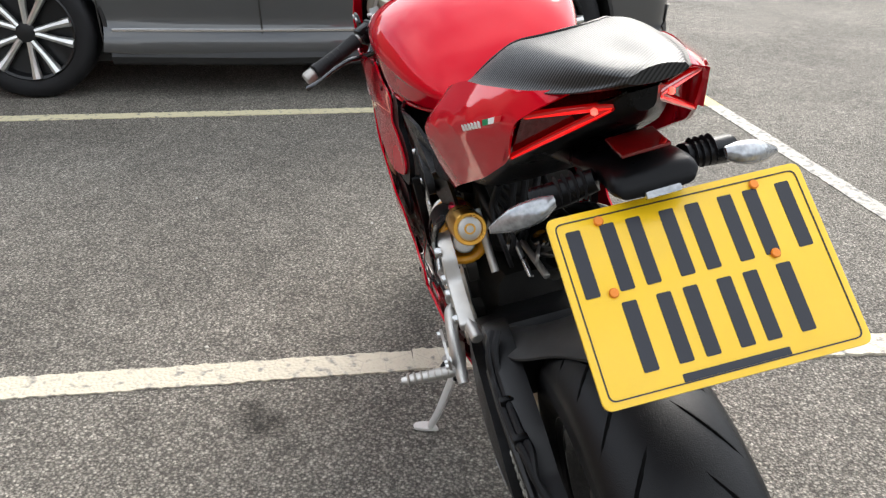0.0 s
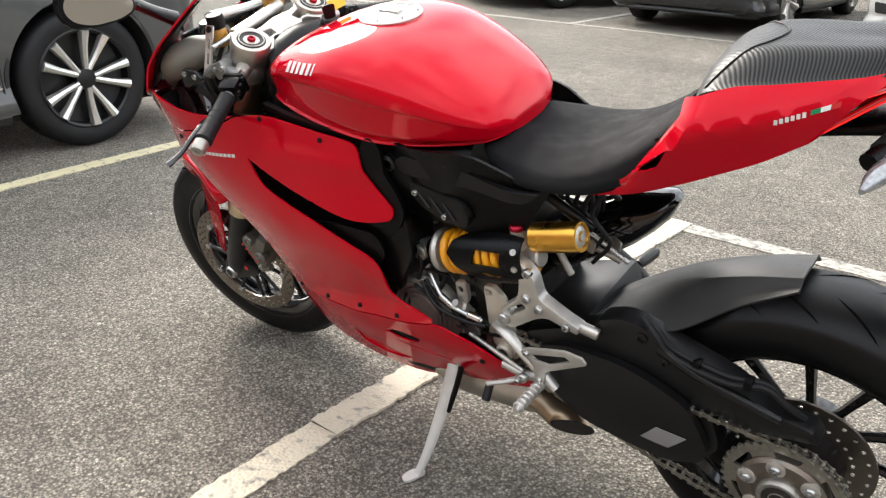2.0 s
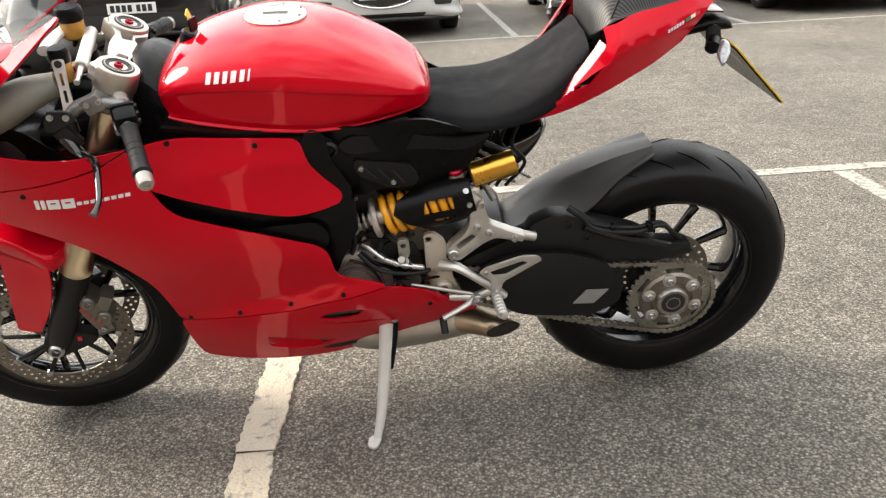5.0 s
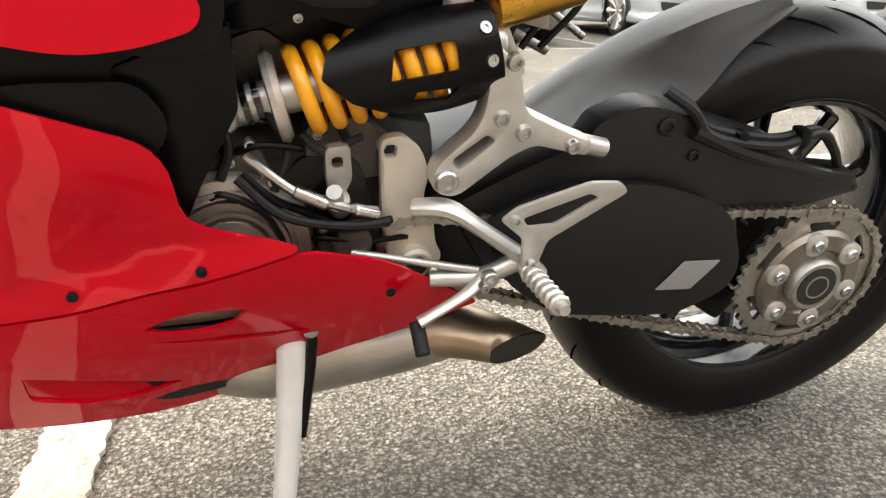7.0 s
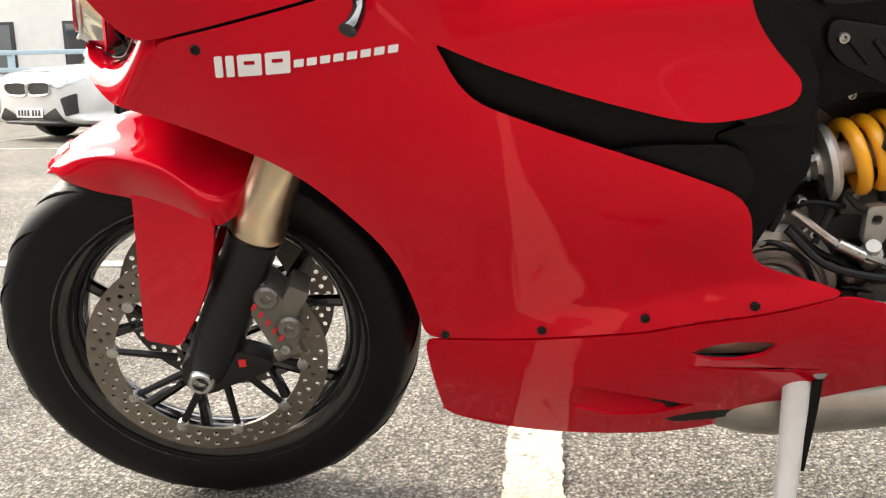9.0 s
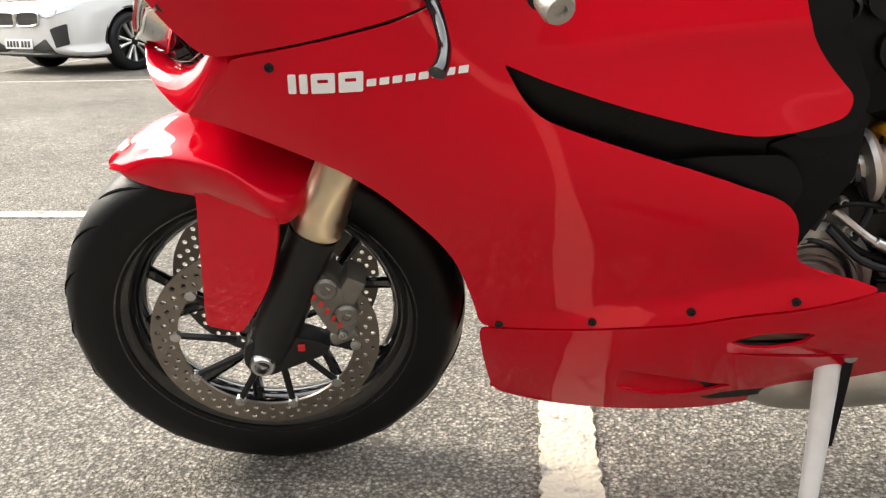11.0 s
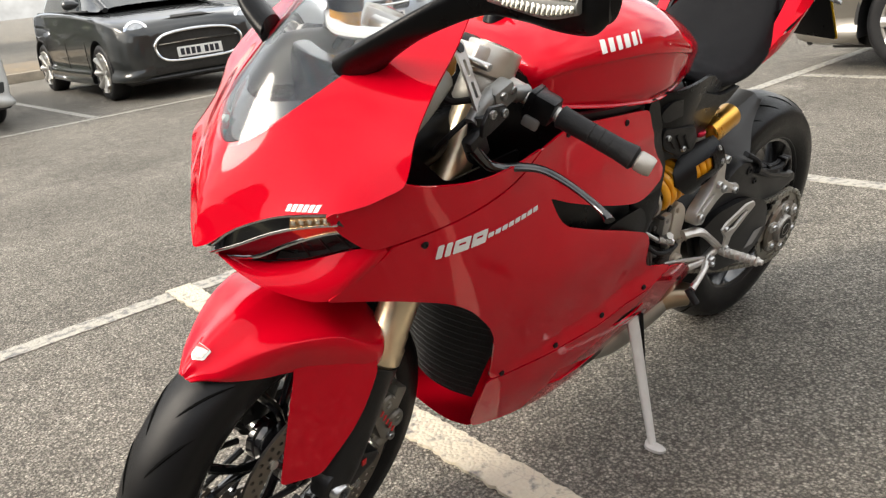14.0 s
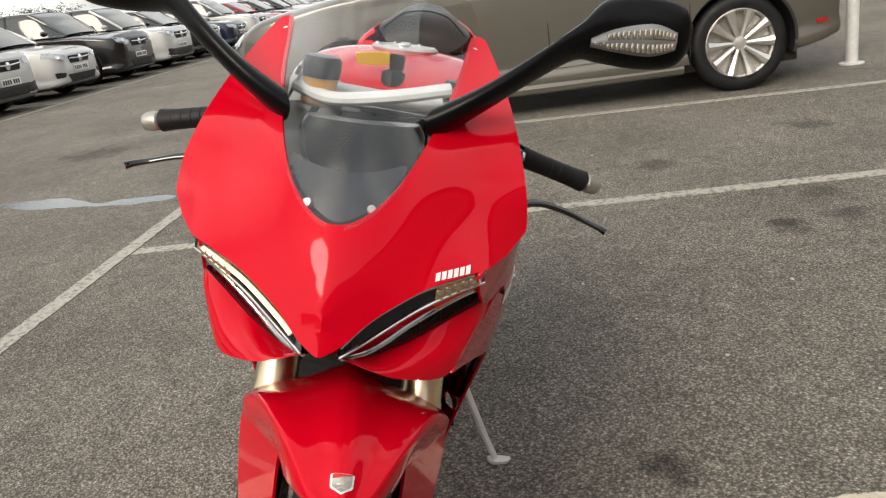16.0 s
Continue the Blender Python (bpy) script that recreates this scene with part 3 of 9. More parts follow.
def loose_stones():
    """Pale chippings that lie loose on the tarmac."""
    random.seed(11)
    spots = [(1.13, 0.84), (-0.35, 0.62), (0.3, 0.95), (0.55, 1.25), (1.6, 0.9), (1.9, 0.35), (-1.9, 1.5), (2.2, 1.0), (-0.6, -0.5), (-1.2, 0.4), (1.45, -0.6), (0.2, -0.7), (-2.4, 0.9), (2.6, -0.3), (0.9, 1.6), (-0.2, 1.3), (-3.0, 0.2), (1.75, -1.1), (-1.0, 2.3), (0.0, 0.75)]
    for x, y in spots:
        bm = bmesh.new()
        bmesh.ops.create_icosphere(bm, subdivisions=1, radius=random.uniform(0.004, 0.008))
        for v in bm.verts:
            v.co *= random.uniform(0.75, 1.2)
            v.co.z = v.co.z * 0.6 + 0.004
        tagged(part("stone", bm, PALESTONE, None, "", pose(x, y, 0, 0, 0, random.uniform(0, 360))), "small pale loose stone on the tarmac", "stone", "loose stones")


PALESTONE = material("pale_chip", (0.55, 0.53, 0.48), 0.7, vary=0.2, scale=80)
loose_stones()


def puddle():
    """A shallow streak of water lying in a dip of the tarmac."""
    random.seed(5)
    shore = [(-3.07, -3.27), (-3.05, -3.0), (-2.99, -2.71), (-2.72, -2.37), (-2.74, -2.14), (-2.70, -1.84), (-2.58, -1.78), (-2.56, -2.06), (-2.68, -2.52), (-2.78, -2.93)]
    pts = flow([(x, y, 0.0) for x, y in shore], 90, True)
    bm = bmesh.new()
    low = [bm.verts.new((q.x + random.uniform(-0.014, 0.014), q.y + random.uniform(-0.014, 0.014), 0.0012)) for q in pts]
    bm.faces.new(low)
    bmesh.ops.triangulate(bm, faces=bm.faces[:])
    bmesh.ops.recalc_face_normals(bm, faces=bm.faces[:])
    if bm.faces[:][0].normal.z < 0:
        bmesh.ops.reverse_faces(bm, faces=bm.faces[:])
    tagged(part("puddle", bm, WATER), "shallow puddle reflecting the pale sky on tarmac", "water", kind="structure")


WATER = material("wet_film", (0.09, 0.095, 0.10), 0.08, vary=0.2, scale=14, bump=0.05, fine=60, spec=0.6)
puddle()

# ---- motorcycle ----
# Local axes: x ahead, y to the bike's left, z up, with the rear tyre's foot at the origin. It leans on its side stand.
LEAN = 13.7
BIKE = thing("motorcycle", "red sports motorcycle with full fairing leaning on its side stand", "motorcycle", pose(0, -0.007, 0.002, -LEAN, 0, 0))
RAKE = radians(24.5)
STEER_AXIS = Vector((-math.sin(RAKE), 0, math.cos(RAKE)))
STEER = Matrix.Translation((1.537, 0, 0)) @ Matrix.Rotation(radians(7.5), 4, STEER_AXIS) @ Matrix.Translation((-1.537, 0, 0))
RX, RZ, RR = 0.0, 0.326, 0.326
FX, FZ, FR = 1.462, 0.303, 0.300


def bp(name, bm, mat, parent=None, label="", steer=False, sharp=38):
    """A part of the motorcycle; what turns with the bars takes the steering's turn."""
    return part(name, bm, mat, parent or BIKE, label, STEER if steer and parent is None else None, sharp)


def both(fn):
    for s in (1, -1):
        fn(s)


# -- wheels --
def tyre(r, w, rim, name, at, steer):
    """A tyre with rounded tread, sidewalls, beads and cut grooves."""
    prof = []
    h = r - rim
    for k in range(25):
        a = math.pi * (k / 24) - math.pi / 2
        y = math.sin(a) * w / 2
        c = abs(math.cos(a))
        prof.append((rim + 0.004 + (h - 0.004) * c ** 0.62, y * (0.80 + 0.20 * c ** 0.3) if abs(y) > w * 0.46 else y))
    prof += [(rim - 0.004, w * 0.36), (rim - 0.004, -w * 0.36)]
    return lathe(prof, 96, axis_y(*at), loop=True)


def rim_band(rim, w, at):
    out = [(rim + 0.008, w / 2), (rim + 0.009, w / 2 - 0.006), (rim - 0.004, w / 2 - 0.010), (rim - 0.018, w * 0.30), (rim - 0.026, w * 0.1), (rim - 0.026, -w * 0.1), (rim - 0.018, -w * 0.30), (rim - 0.004, -w / 2 + 0.010), (rim + 0.009, -w / 2 + 0.006), (rim + 0.008, -w / 2)]
    inn = [(r - 0.007, y * 0.985) for r, y in reversed(out)]
    return lathe(out + inn, 72, axis_y(*at), loop=True)


def wheel(name, at, r, w, rim, rw, spokes, steer, label):
    hub = bp(name, lathe([(0.030, -0.055), (0.046, -0.05), (0.046, -0.02), (0.036, 0.0), (0.046, 0.02), (0.046, 0.05), (0.030, 0.055)], 28, axis_y(*at)), BLACKGLOSS, None, label, steer)
    part("tyre", tyre(r, w, rim, name, at, steer), TYRE, hub, "black rubber tyre with cut tread grooves")
    part("rim", rim_band(rim, rw, at), BLACKGLOSS, hub, "gloss black cast rim")
    c = Vector(at)
    for k in range(spokes):
        a = 2 * math.pi * k / spokes + 0.2
        pair = (-1, 1) if spokes < 8 else (0,)
        bm = bmesh.new()
        for s in pair:
            d0 = Vector((math.cos(a), 0, math.sin(a)))
            a1 = a + s * math.pi / spokes * 0.42
            d1 = Vector((math.cos(a1), 0, math.sin(a1)))
            tube([c + d0 * 0.038, c + d0 * 0.08 + d1 * 0.02, c + d1 * (rim - 0.021)], [0.012, 0.009, 0.013] if spokes > 8 else [0.011, 0.008, 0.010], 8, 8, bm)
        part("spoke", bm, BLACKGLOSS, hub)
    return hub


rear_wheel = wheel("rear_wheel", (RX, 0, RZ), RR, 0.200, 0.222, 0.158, 10, False, "gloss black cast alloy rear wheel")
front_wheel = wheel("front_wheel", (FX, 0, FZ), FR, 0.122, 0.220, 0.098, 5, True, "gloss black cast alloy front wheel")


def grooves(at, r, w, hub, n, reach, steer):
    """Slanting tread cuts, each a dark sliver let into the tyre as painted shade."""
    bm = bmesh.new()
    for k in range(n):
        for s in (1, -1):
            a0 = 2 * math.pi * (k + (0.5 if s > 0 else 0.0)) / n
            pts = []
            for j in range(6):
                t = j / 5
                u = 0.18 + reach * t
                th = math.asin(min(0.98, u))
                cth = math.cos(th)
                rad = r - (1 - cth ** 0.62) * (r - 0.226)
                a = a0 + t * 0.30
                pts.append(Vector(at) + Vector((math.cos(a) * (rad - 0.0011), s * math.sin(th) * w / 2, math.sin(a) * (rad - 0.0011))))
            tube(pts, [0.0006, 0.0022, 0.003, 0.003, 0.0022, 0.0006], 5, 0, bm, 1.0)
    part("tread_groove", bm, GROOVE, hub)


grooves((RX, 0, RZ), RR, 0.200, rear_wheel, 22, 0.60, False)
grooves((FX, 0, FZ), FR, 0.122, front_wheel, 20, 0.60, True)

# -- tank --
TANK = [  # x, top, widest z, half width, low z, low half width
    (1.088, 0.905, 0.888, 0.085, 0.872, 0.085), (1.070, 0.945, 0.905, 0.140, 0.868, 0.135), (1.03, 0.972, 0.918, 0.166, 0.862, 0.155),
    (0.96, 0.995, 0.922, 0.185, 0.853, 0.170), (0.87, 1.010, 0.922, 0.198, 0.842, 0.178), (0.78, 1.003, 0.910, 0.195, 0.832, 0.172),
    (0.70, 0.977, 0.895, 0.177, 0.830, 0.152), (0.63, 0.941, 0.882, 0.153, 0.834, 0.130), (0.58, 0.908, 0.870, 0.124, 0.838, 0.106), (0.558, 0.886, 0.864, 0.096, 0.842, 0.084), (0.547, 0.868, 0.858, 0.056, 0.846, 0.052)]


def tank_ring(x, zt, zm, ym, zl, yl):
    h = zt - zm
    zs = zm + 0.16 * h
    dome = []
    for k in range(9):
        a = math.pi / 2 * (1 - k / 8)
        dome.append((x, ym * math.cos(a) ** 0.80 if k else 0.0, zs + (zt - zs) * math.sin(a) ** 0.90 if k < 8 else zs))
    half = dome + [(x, ym * 0.985, zs - 0.007), (x, ym * 0.90 + yl * 0.07, zm * 0.62 + zl * 0.38), (x, ym * 0.80 + yl * 0.16, zm * 0.3 + zl * 0.7), (x, yl + 0.002, zl + 0.007), (x, yl, zl)]
    ring = [(p[0], -p[1], p[2]) for p in reversed(half[1:])] + half
    return ring + [(x, yl * 0.5, zl - 0.004), (x, -yl * 0.5, zl - 0.004)]


TANK_BODY = bp("fuel_tank", loft([tank_ring(*s) for s in TANK], 116, 60), RED, label="glossy red painted fuel tank")

# -- fairing --
SIDE_SKIN = thin_plate_spline([
    (1.332, 0.723, 0.208), (1.354, 0.750, 0.203), (0.899, 0.824, 0.193), (1.061, 0.842, 0.198), (1.113, 0.391, 0.165), (0.997, 0.412, 0.190),
    (0.881, 0.436, 0.204), (0.764, 0.458, 0.213), (0.575, 0.397, 0.187), (0.475, 0.375, 0.160), (1.387, 0.842, 0.215), (1.188, 0.497, 0.180),
    (1.05, 0.62, 0.232), (0.85, 0.575, 0.226), (1.25, 0.66, 0.214), (0.75, 0.72, 0.186), (0.83, 0.495, 0.203), (0.98, 0.47, 0.197), (0.80, 0.34, 0.180),
    (1.05, 0.30, 0.150), (1.14, 0.235, 0.105), (0.90, 0.216, 0.128), (0.66, 0.35, 0.172), (1.45, 0.70, 0.160), (1.475, 0.676, 0.146), (1.486, 0.821, 0.168), (0.70, 0.257, 0.130)], 8e-4)


SEAM = [(1.137, 0.382), (1.0, 0.401), (0.88, 0.420), (0.70, 0.463), (0.664, 0.473)]
RISE = [(1.100, 0.752), (1.028, 0.772), (0.946, 0.780), (0.850, 0.780)]
FOLD = [(1.135, 0.402), (1.035, 0.422), (0.934, 0.446), (0.836, 0.467), (0.778, 0.487)]


def fold_at(line, x):
    """Height of a fold line at x."""
    for (a, za), (b, zb) in zip(line, line[1:]):
        if x >= b:
            return za + (zb - za) * (x - a) / (b - a)
    return line[-1][1]


def SIDE_SHAPE(x, z):
    """Half width of the fairing, with a hollow fold above the bolts and an edge at the seam."""
    deep = max(0.0, min(1.0, (1.15 - x) / 0.2)) * max(0.0, min(1.0, (x - 0.60) / 0.1))
    y = SIDE_SKIN(x, z)
    if z > 0.66:
        y += 0.008 * max(0.0, min(1.0, (1.10 - x) / 0.12)) * math.exp(-abs(z - fold_at(RISE, x)) / 0.028)
    y -= 0.0075 * deep * math.exp(-abs(z - fold_at(FOLD, x)) / 0.024)
    return y + 0.004 * deep * math.exp(-abs(z - fold_at(SEAM, x)) / 0.03)


def side(s, lift=0.0):
    """The fairing's skin on the left (s = 1) or right."""
    return lambda x, z: Vector((x, s * (SIDE_SHAPE(x, z) + lift), z))


def fairing(s):
    top = [(1.398, 0.756), (1.20, 0.803, 0.04), (1.132, 0.837, 0.01), (1.055, 0.851, 0.05), (0.903, 0.838, 0.05), (0.815, 0.827, 0.02)]
    slot = [(0.807, 0.785, 0.03), (0.786, 0.748, 0.03), (0.742, 0.702, 0.012), (0.748, 0.682, 0.012), (0.795, 0.670, 0.03), (0.852, 0.668, 0.04), (0.972, 0.702, 0.05), (1.061, 0.733, 0.02), (1.110, 0.754, 0.006), (1.08, 0.700, 0.03), (0.975, 0.660, 0.05), (0.874, 0.625, 0.05),
            (0.785, 0.588, 0.035), (0.775, 0.517, 0.02), (0.755, 0.503, 0.02)]
    front = [(1.145, 0.43, 0.03), (1.168, 0.515, 0.05), (1.262, 0.618, 0.06), (1.372, 0.657, 0.05), (1.474, 0.677, 0.006), (1.432, 0.712, 0.02), (1.402, 0.745, 0.01)]
    main = top + slot + SEAM[::-1] + front
    pan = bp("side_fairing", panel(main, side(s), 0.004, (), 0.014, 0.02, None, 0.01, FOLD + RISE[::-1]), RED, label="glossy red fairing side panel with intake slot")
    belly = [(x, z - 0.0035) for x, z in SEAM] + [(0.592, 0.447, 0.02), (0.560, 0.428, 0.012), (0.462, 0.346, 0.008), (0.52, 0.331, 0.02), (0.620, 0.300, 0.04), (0.69, 0.262, 0.04), (0.79, 0.220, 0.06), (0.92, 0.214, 0.06),
             (1.05, 0.218, 0.06), (1.120, 0.232, 0.02), (1.132, 0.30, 0.03), (1.138, 0.36, 0.01)]
    vent = [(0.826, 0.386, 0.004), (0.80, 0.400), (0.775, 0.406), (0.742, 0.406), (0.724, 0.401, 0.004), (0.738, 0.383), (0.770, 0.375), (0.80, 0.376)]
    slit = [(0.822, 0.3655, 0.002), (0.74, 0.3600, 0.002), (0.660, 0.3510, 0.002), (0.70, 0.3470, 0.002), (0.77, 0.3560, 0.002)]
    scoop = [(0.952, 0.322, 0.004), (0.884, 0.308, 0.01), (0.797, 0.283, 0.006), (0.849, 0.264, 0.01), (0.899, 0.260, 0.01), (0.953, 0.276, 0.01)]
    low = bp("belly_pan", panel(belly, side(s), 0.004, (vent, slit, scoop), 0.014, 0.02, None, 0.006), RED, label="glossy red belly pan with vent slots")
    # grey sheet added as a stand-in for the silencer behind the vent
    bp("vent_backing", panel([(0.84, 0.415), (0.71, 0.415), (0.71, 0.368), (0.84, 0.368)], side(s, -0.022), 0.003, (), 0.03, 0.005), TITAN, low)
    # dark sheet that paints the shade inside the slit
    part("slit_lining", panel([(0.835, 0.373), (0.65, 0.358), (0.66, 0.340), (0.80, 0.347)], side(s, -0.012), 0.003, (), 0.03, 0.004), SOOTSHADE, low)

    def ramp(x, z):
        up = 0.283 + (x - 0.797) * 0.257
        t = max(0.0, min(1.0, (z - 0.262) / max(0.01, up - 0.262)))
        ends = max(0.0, min(1.0, (x - 0.80) / 0.05)) * max(0.0, min(1.0, (0.955 - x) / 0.04))
        return Vector((x, s * (SIDE_SHAPE(x, z) - 0.0015 - 0.017 * t * ends), z))

    part("scoop", panel([(0.958, 0.328), (0.884, 0.313), (0.788, 0.287), (0.845, 0.258), (0.899, 0.254), (0.962, 0.270)], ramp, 0.003, (), 0.012, 0.005), RED, low)
    # lower ridge that catches the light
    for x, z in ((1.113, 0.391), (0.997, 0.412), (0.881, 0.437), (0.764, 0.459), (0.899, 0.824), (1.061, 0.842), (1.354, 0.750), (0.575, 0.397)):
        bolt((x, s * (SIDE_SHAPE(x, z) + (0.005 if s > 0 else 0.001)), z), 0.0055, pose(0, 0, 0, -90 * s, 0, 0), pan, GREYPL, 0.002)
    # cockpit wedge above the seam
    wedge = [(1.136, 0.839, 0.004), (1.20, 0.8065, 0.04), (1.398, 0.7595), (1.43, 0.755, 0.02), (1.470, 0.790, 0.02), (1.488, 0.818, 0.004), (1.43, 0.850, 0.02), (1.402, 0.856, 0.01), (1.375, 0.846, 0.03), (1.28, 0.830, 0.04), (1.2, 0.832, 0.03)]
    bp("cockpit_side", panel(wedge, side(s), 0.004, (), 0.014, 0.01), RED)
    # dark lining of the intake slot
    bp("intake_lining", panel([(1.17, 0.80), (0.73, 0.73), (0.74, 0.55), (1.0, 0.60), (1.17, 0.66)], side(s, -0.035), 0.004, (), 0.03, 0.02), PLASTIC)
    # inner guard under the slot and the frame cover behind it
    bp("slot_guard", panel([(0.97, 0.635), (0.885, 0.645), (0.80, 0.640), (0.775, 0.60), (0.80, 0.565), (0.88, 0.60)], side(s, -0.018), 0.006, (), 0.02, 0.02), PLASTIC)
    fc = plate([(0.822, 0.648), (0.721, 0.685), (0.718, 0.607), (0.756, 0.535), (0.772, 0.498), (0.788, 0.51), (0.795, 0.55)], 0.016, upright(0.188) if s > 0 else upright(0.188), (), 0.008, 0.004)
    if s < 0:
        fc.transform(Matrix.Diagonal((1, -1, 1, 1)))
    bp("frame_cover", fc, PLASTIC, label="matt black plastic frame cover")


both(fairing)
# the belly's floor, and the radiator between the side panels
bp("belly_floor", loft([[(x, -w, z + 0.02), (x, -w * 0.5, z), (x, 0, z - 0.004), (x, w * 0.5, z), (x, w, z + 0.02)] for x, w, z in ((1.125, 0.108, 0.214), (1.05, 0.124, 0.203), (0.92, 0.128, 0.196), (0.80, 0.127, 0.200), (0.70, 0.128, 0.236))], 13, 17, False, False), RED)


def core_ring(z):
    """Half width and bow of the radiator at a height."""
    k = (z - 0.27) / 0.36
    return 0.085 + 0.075 * min(1.0, k * 1.5), 0.3 + 0.6 * k


def radiator():
    us = (-1, -0.66, -0.33, 0, 0.33, 0.66, 1)
    def row(z, ahead=0.0):
        w, k = core_ring(z)
        return [(1.085 + ahead + 0.10 * (1 - u * u * 0.8) * k, u * w, z) for u in us]
    core = bp("radiator", loft([row(z) for z in (0.27, 0.36, 0.45, 0.54, 0.63)], 25, 17, False, False), MESHBLACK, label="black radiator behind a fine mesh")
    for i in range(23):
        part("radiator_fin", tube(row(0.28 + i * 0.015, 0.004), 0.0012, 4), MESHBLACK, core)


radiator()

# -- nose cowl, screen and lights --
NOSE = thin_plate_spline([(s * y, z, x) for y, z, x in (
    (0.0, 0.737, 1.572), (0.0, 0.79, 1.560), (0.0, 0.845, 1.536), (0.037, 0.887, 1.502), (0.11, 0.816, 1.509), (0.175, 0.816, 1.480), (0.222, 0.853, 1.407), (0.093, 0.967, 1.392),
    (0.197, 0.962, 1.338), (0.135, 1.064, 1.220), (0.06, 0.768, 1.549), (0.215, 0.905, 1.387), (0.186, 0.995, 1.296), (0.150, 0.88, 1.438), (0.06, 0.92, 1.468)) for s in ((1, -1) if y else (1,))])


def nose(y, z):
    """The cowl's skin, with a ridge down its middle to the beak."""
    ridge = 0.007 * max(0.0, min(1.0, (0.89 - z) / 0.12))
    return Vector((NOSE(y, z) + ridge * math.exp(-abs(y) / 0.016), y, z))


BROW = [(0.0, 0.731, 0.006), (0.022, 0.742, 0.012), (0.052, 0.772, 0.02), (0.10, 0.800, 0.03), (0.14, 0.8125, 0.03), (0.178, 0.820, 0.004)]
edge = BROW + [(0.200, 0.832, 0.006), (0.222, 0.853, 0.006), (0.220, 0.88, 0.02), (0.2135, 0.912, 0.03), (0.203, 0.948, 0.03), (0.186, 0.993, 0.03), (0.165, 1.032, 0.03), (0.142, 1.067, 0.008), (0.124, 1.068, 0.006), (0.112, 1.010, 0.03), (0.090, 0.953, 0.03), (0.060, 0.904, 0.03), (0.030, 0.876, 0.02)]
ring = edge + [(0.0, 0.866, 0.02)] + [(-p[0], *p[1:]) for p in reversed(edge[1:])]
bp("front_cowl", panel(ring, nose, -0.004, (), 0.013, 0.015, None, 0.01, [(0.0, 0.740), (0.0, 0.862)]), RED, label="glossy red nose cowl with pointed beak")
SCREEN_SHAPE = thin_plate_spline([(s * y, z, x) for y, z, x in (
    (0.0, 0.862, 1.524), (0.0, 0.967, 1.450), (0.0, 1.06, 1.365), (0.0, 1.14, 1.282), (0.03, 0.876, 1.512), (0.06, 0.904, 1.482), (0.09, 0.953, 1.408), (0.112, 1.01, 1.318), (0.128, 1.066, 1.222), (0.085, 1.14, 1.238)) for s in ((1, -1) if y else (1,))])
sw = [(0.031, 0.872, 0.02), (0.062, 0.901, 0.03), (0.093, 0.951, 0.03), (0.116, 1.008, 0.03), (0.131, 1.066, 0.02), (0.124, 1.108, 0.02), (0.09, 1.138, 0.03), (0.04, 1.150, 0.03)]
sring = [(0.0, 0.860, 0.02)] + sw + [(-p[0], *p[1:]) for p in reversed(sw)]
bp("windscreen", panel(sring, lambda y, z: Vector((SCREEN_SHAPE(y, z) + 0.003, y, z)), -0.003, (), 0.02), SCREEN, label="clear curved plastic windscreen with a smoky base")
smoke = bp("screen_base", panel([(0.0, 0.865), (0.03, 0.879), (0.06, 0.907), (0.072, 0.93), (0.04, 0.922), (0.0, 0.918), (-0.04, 0.922), (-0.072, 0.93), (-0.06, 0.907), (-0.03, 0.879)], lambda y, z: Vector((SCREEN_SHAPE(y, z) - 0.012, y, z)), -0.003, (), 0.02), SMOKED)
for s in (1, -1):
    for y, z in ((0.037, 0.887), (0.131, 1.052)):
        bolt((NOSE(s * y, z) + 0.001, s * y, z), 0.005, pose(0, 0, 0, 0, 62, s * 12), BIKE, ALU, 0.0025, "screen_bolt")


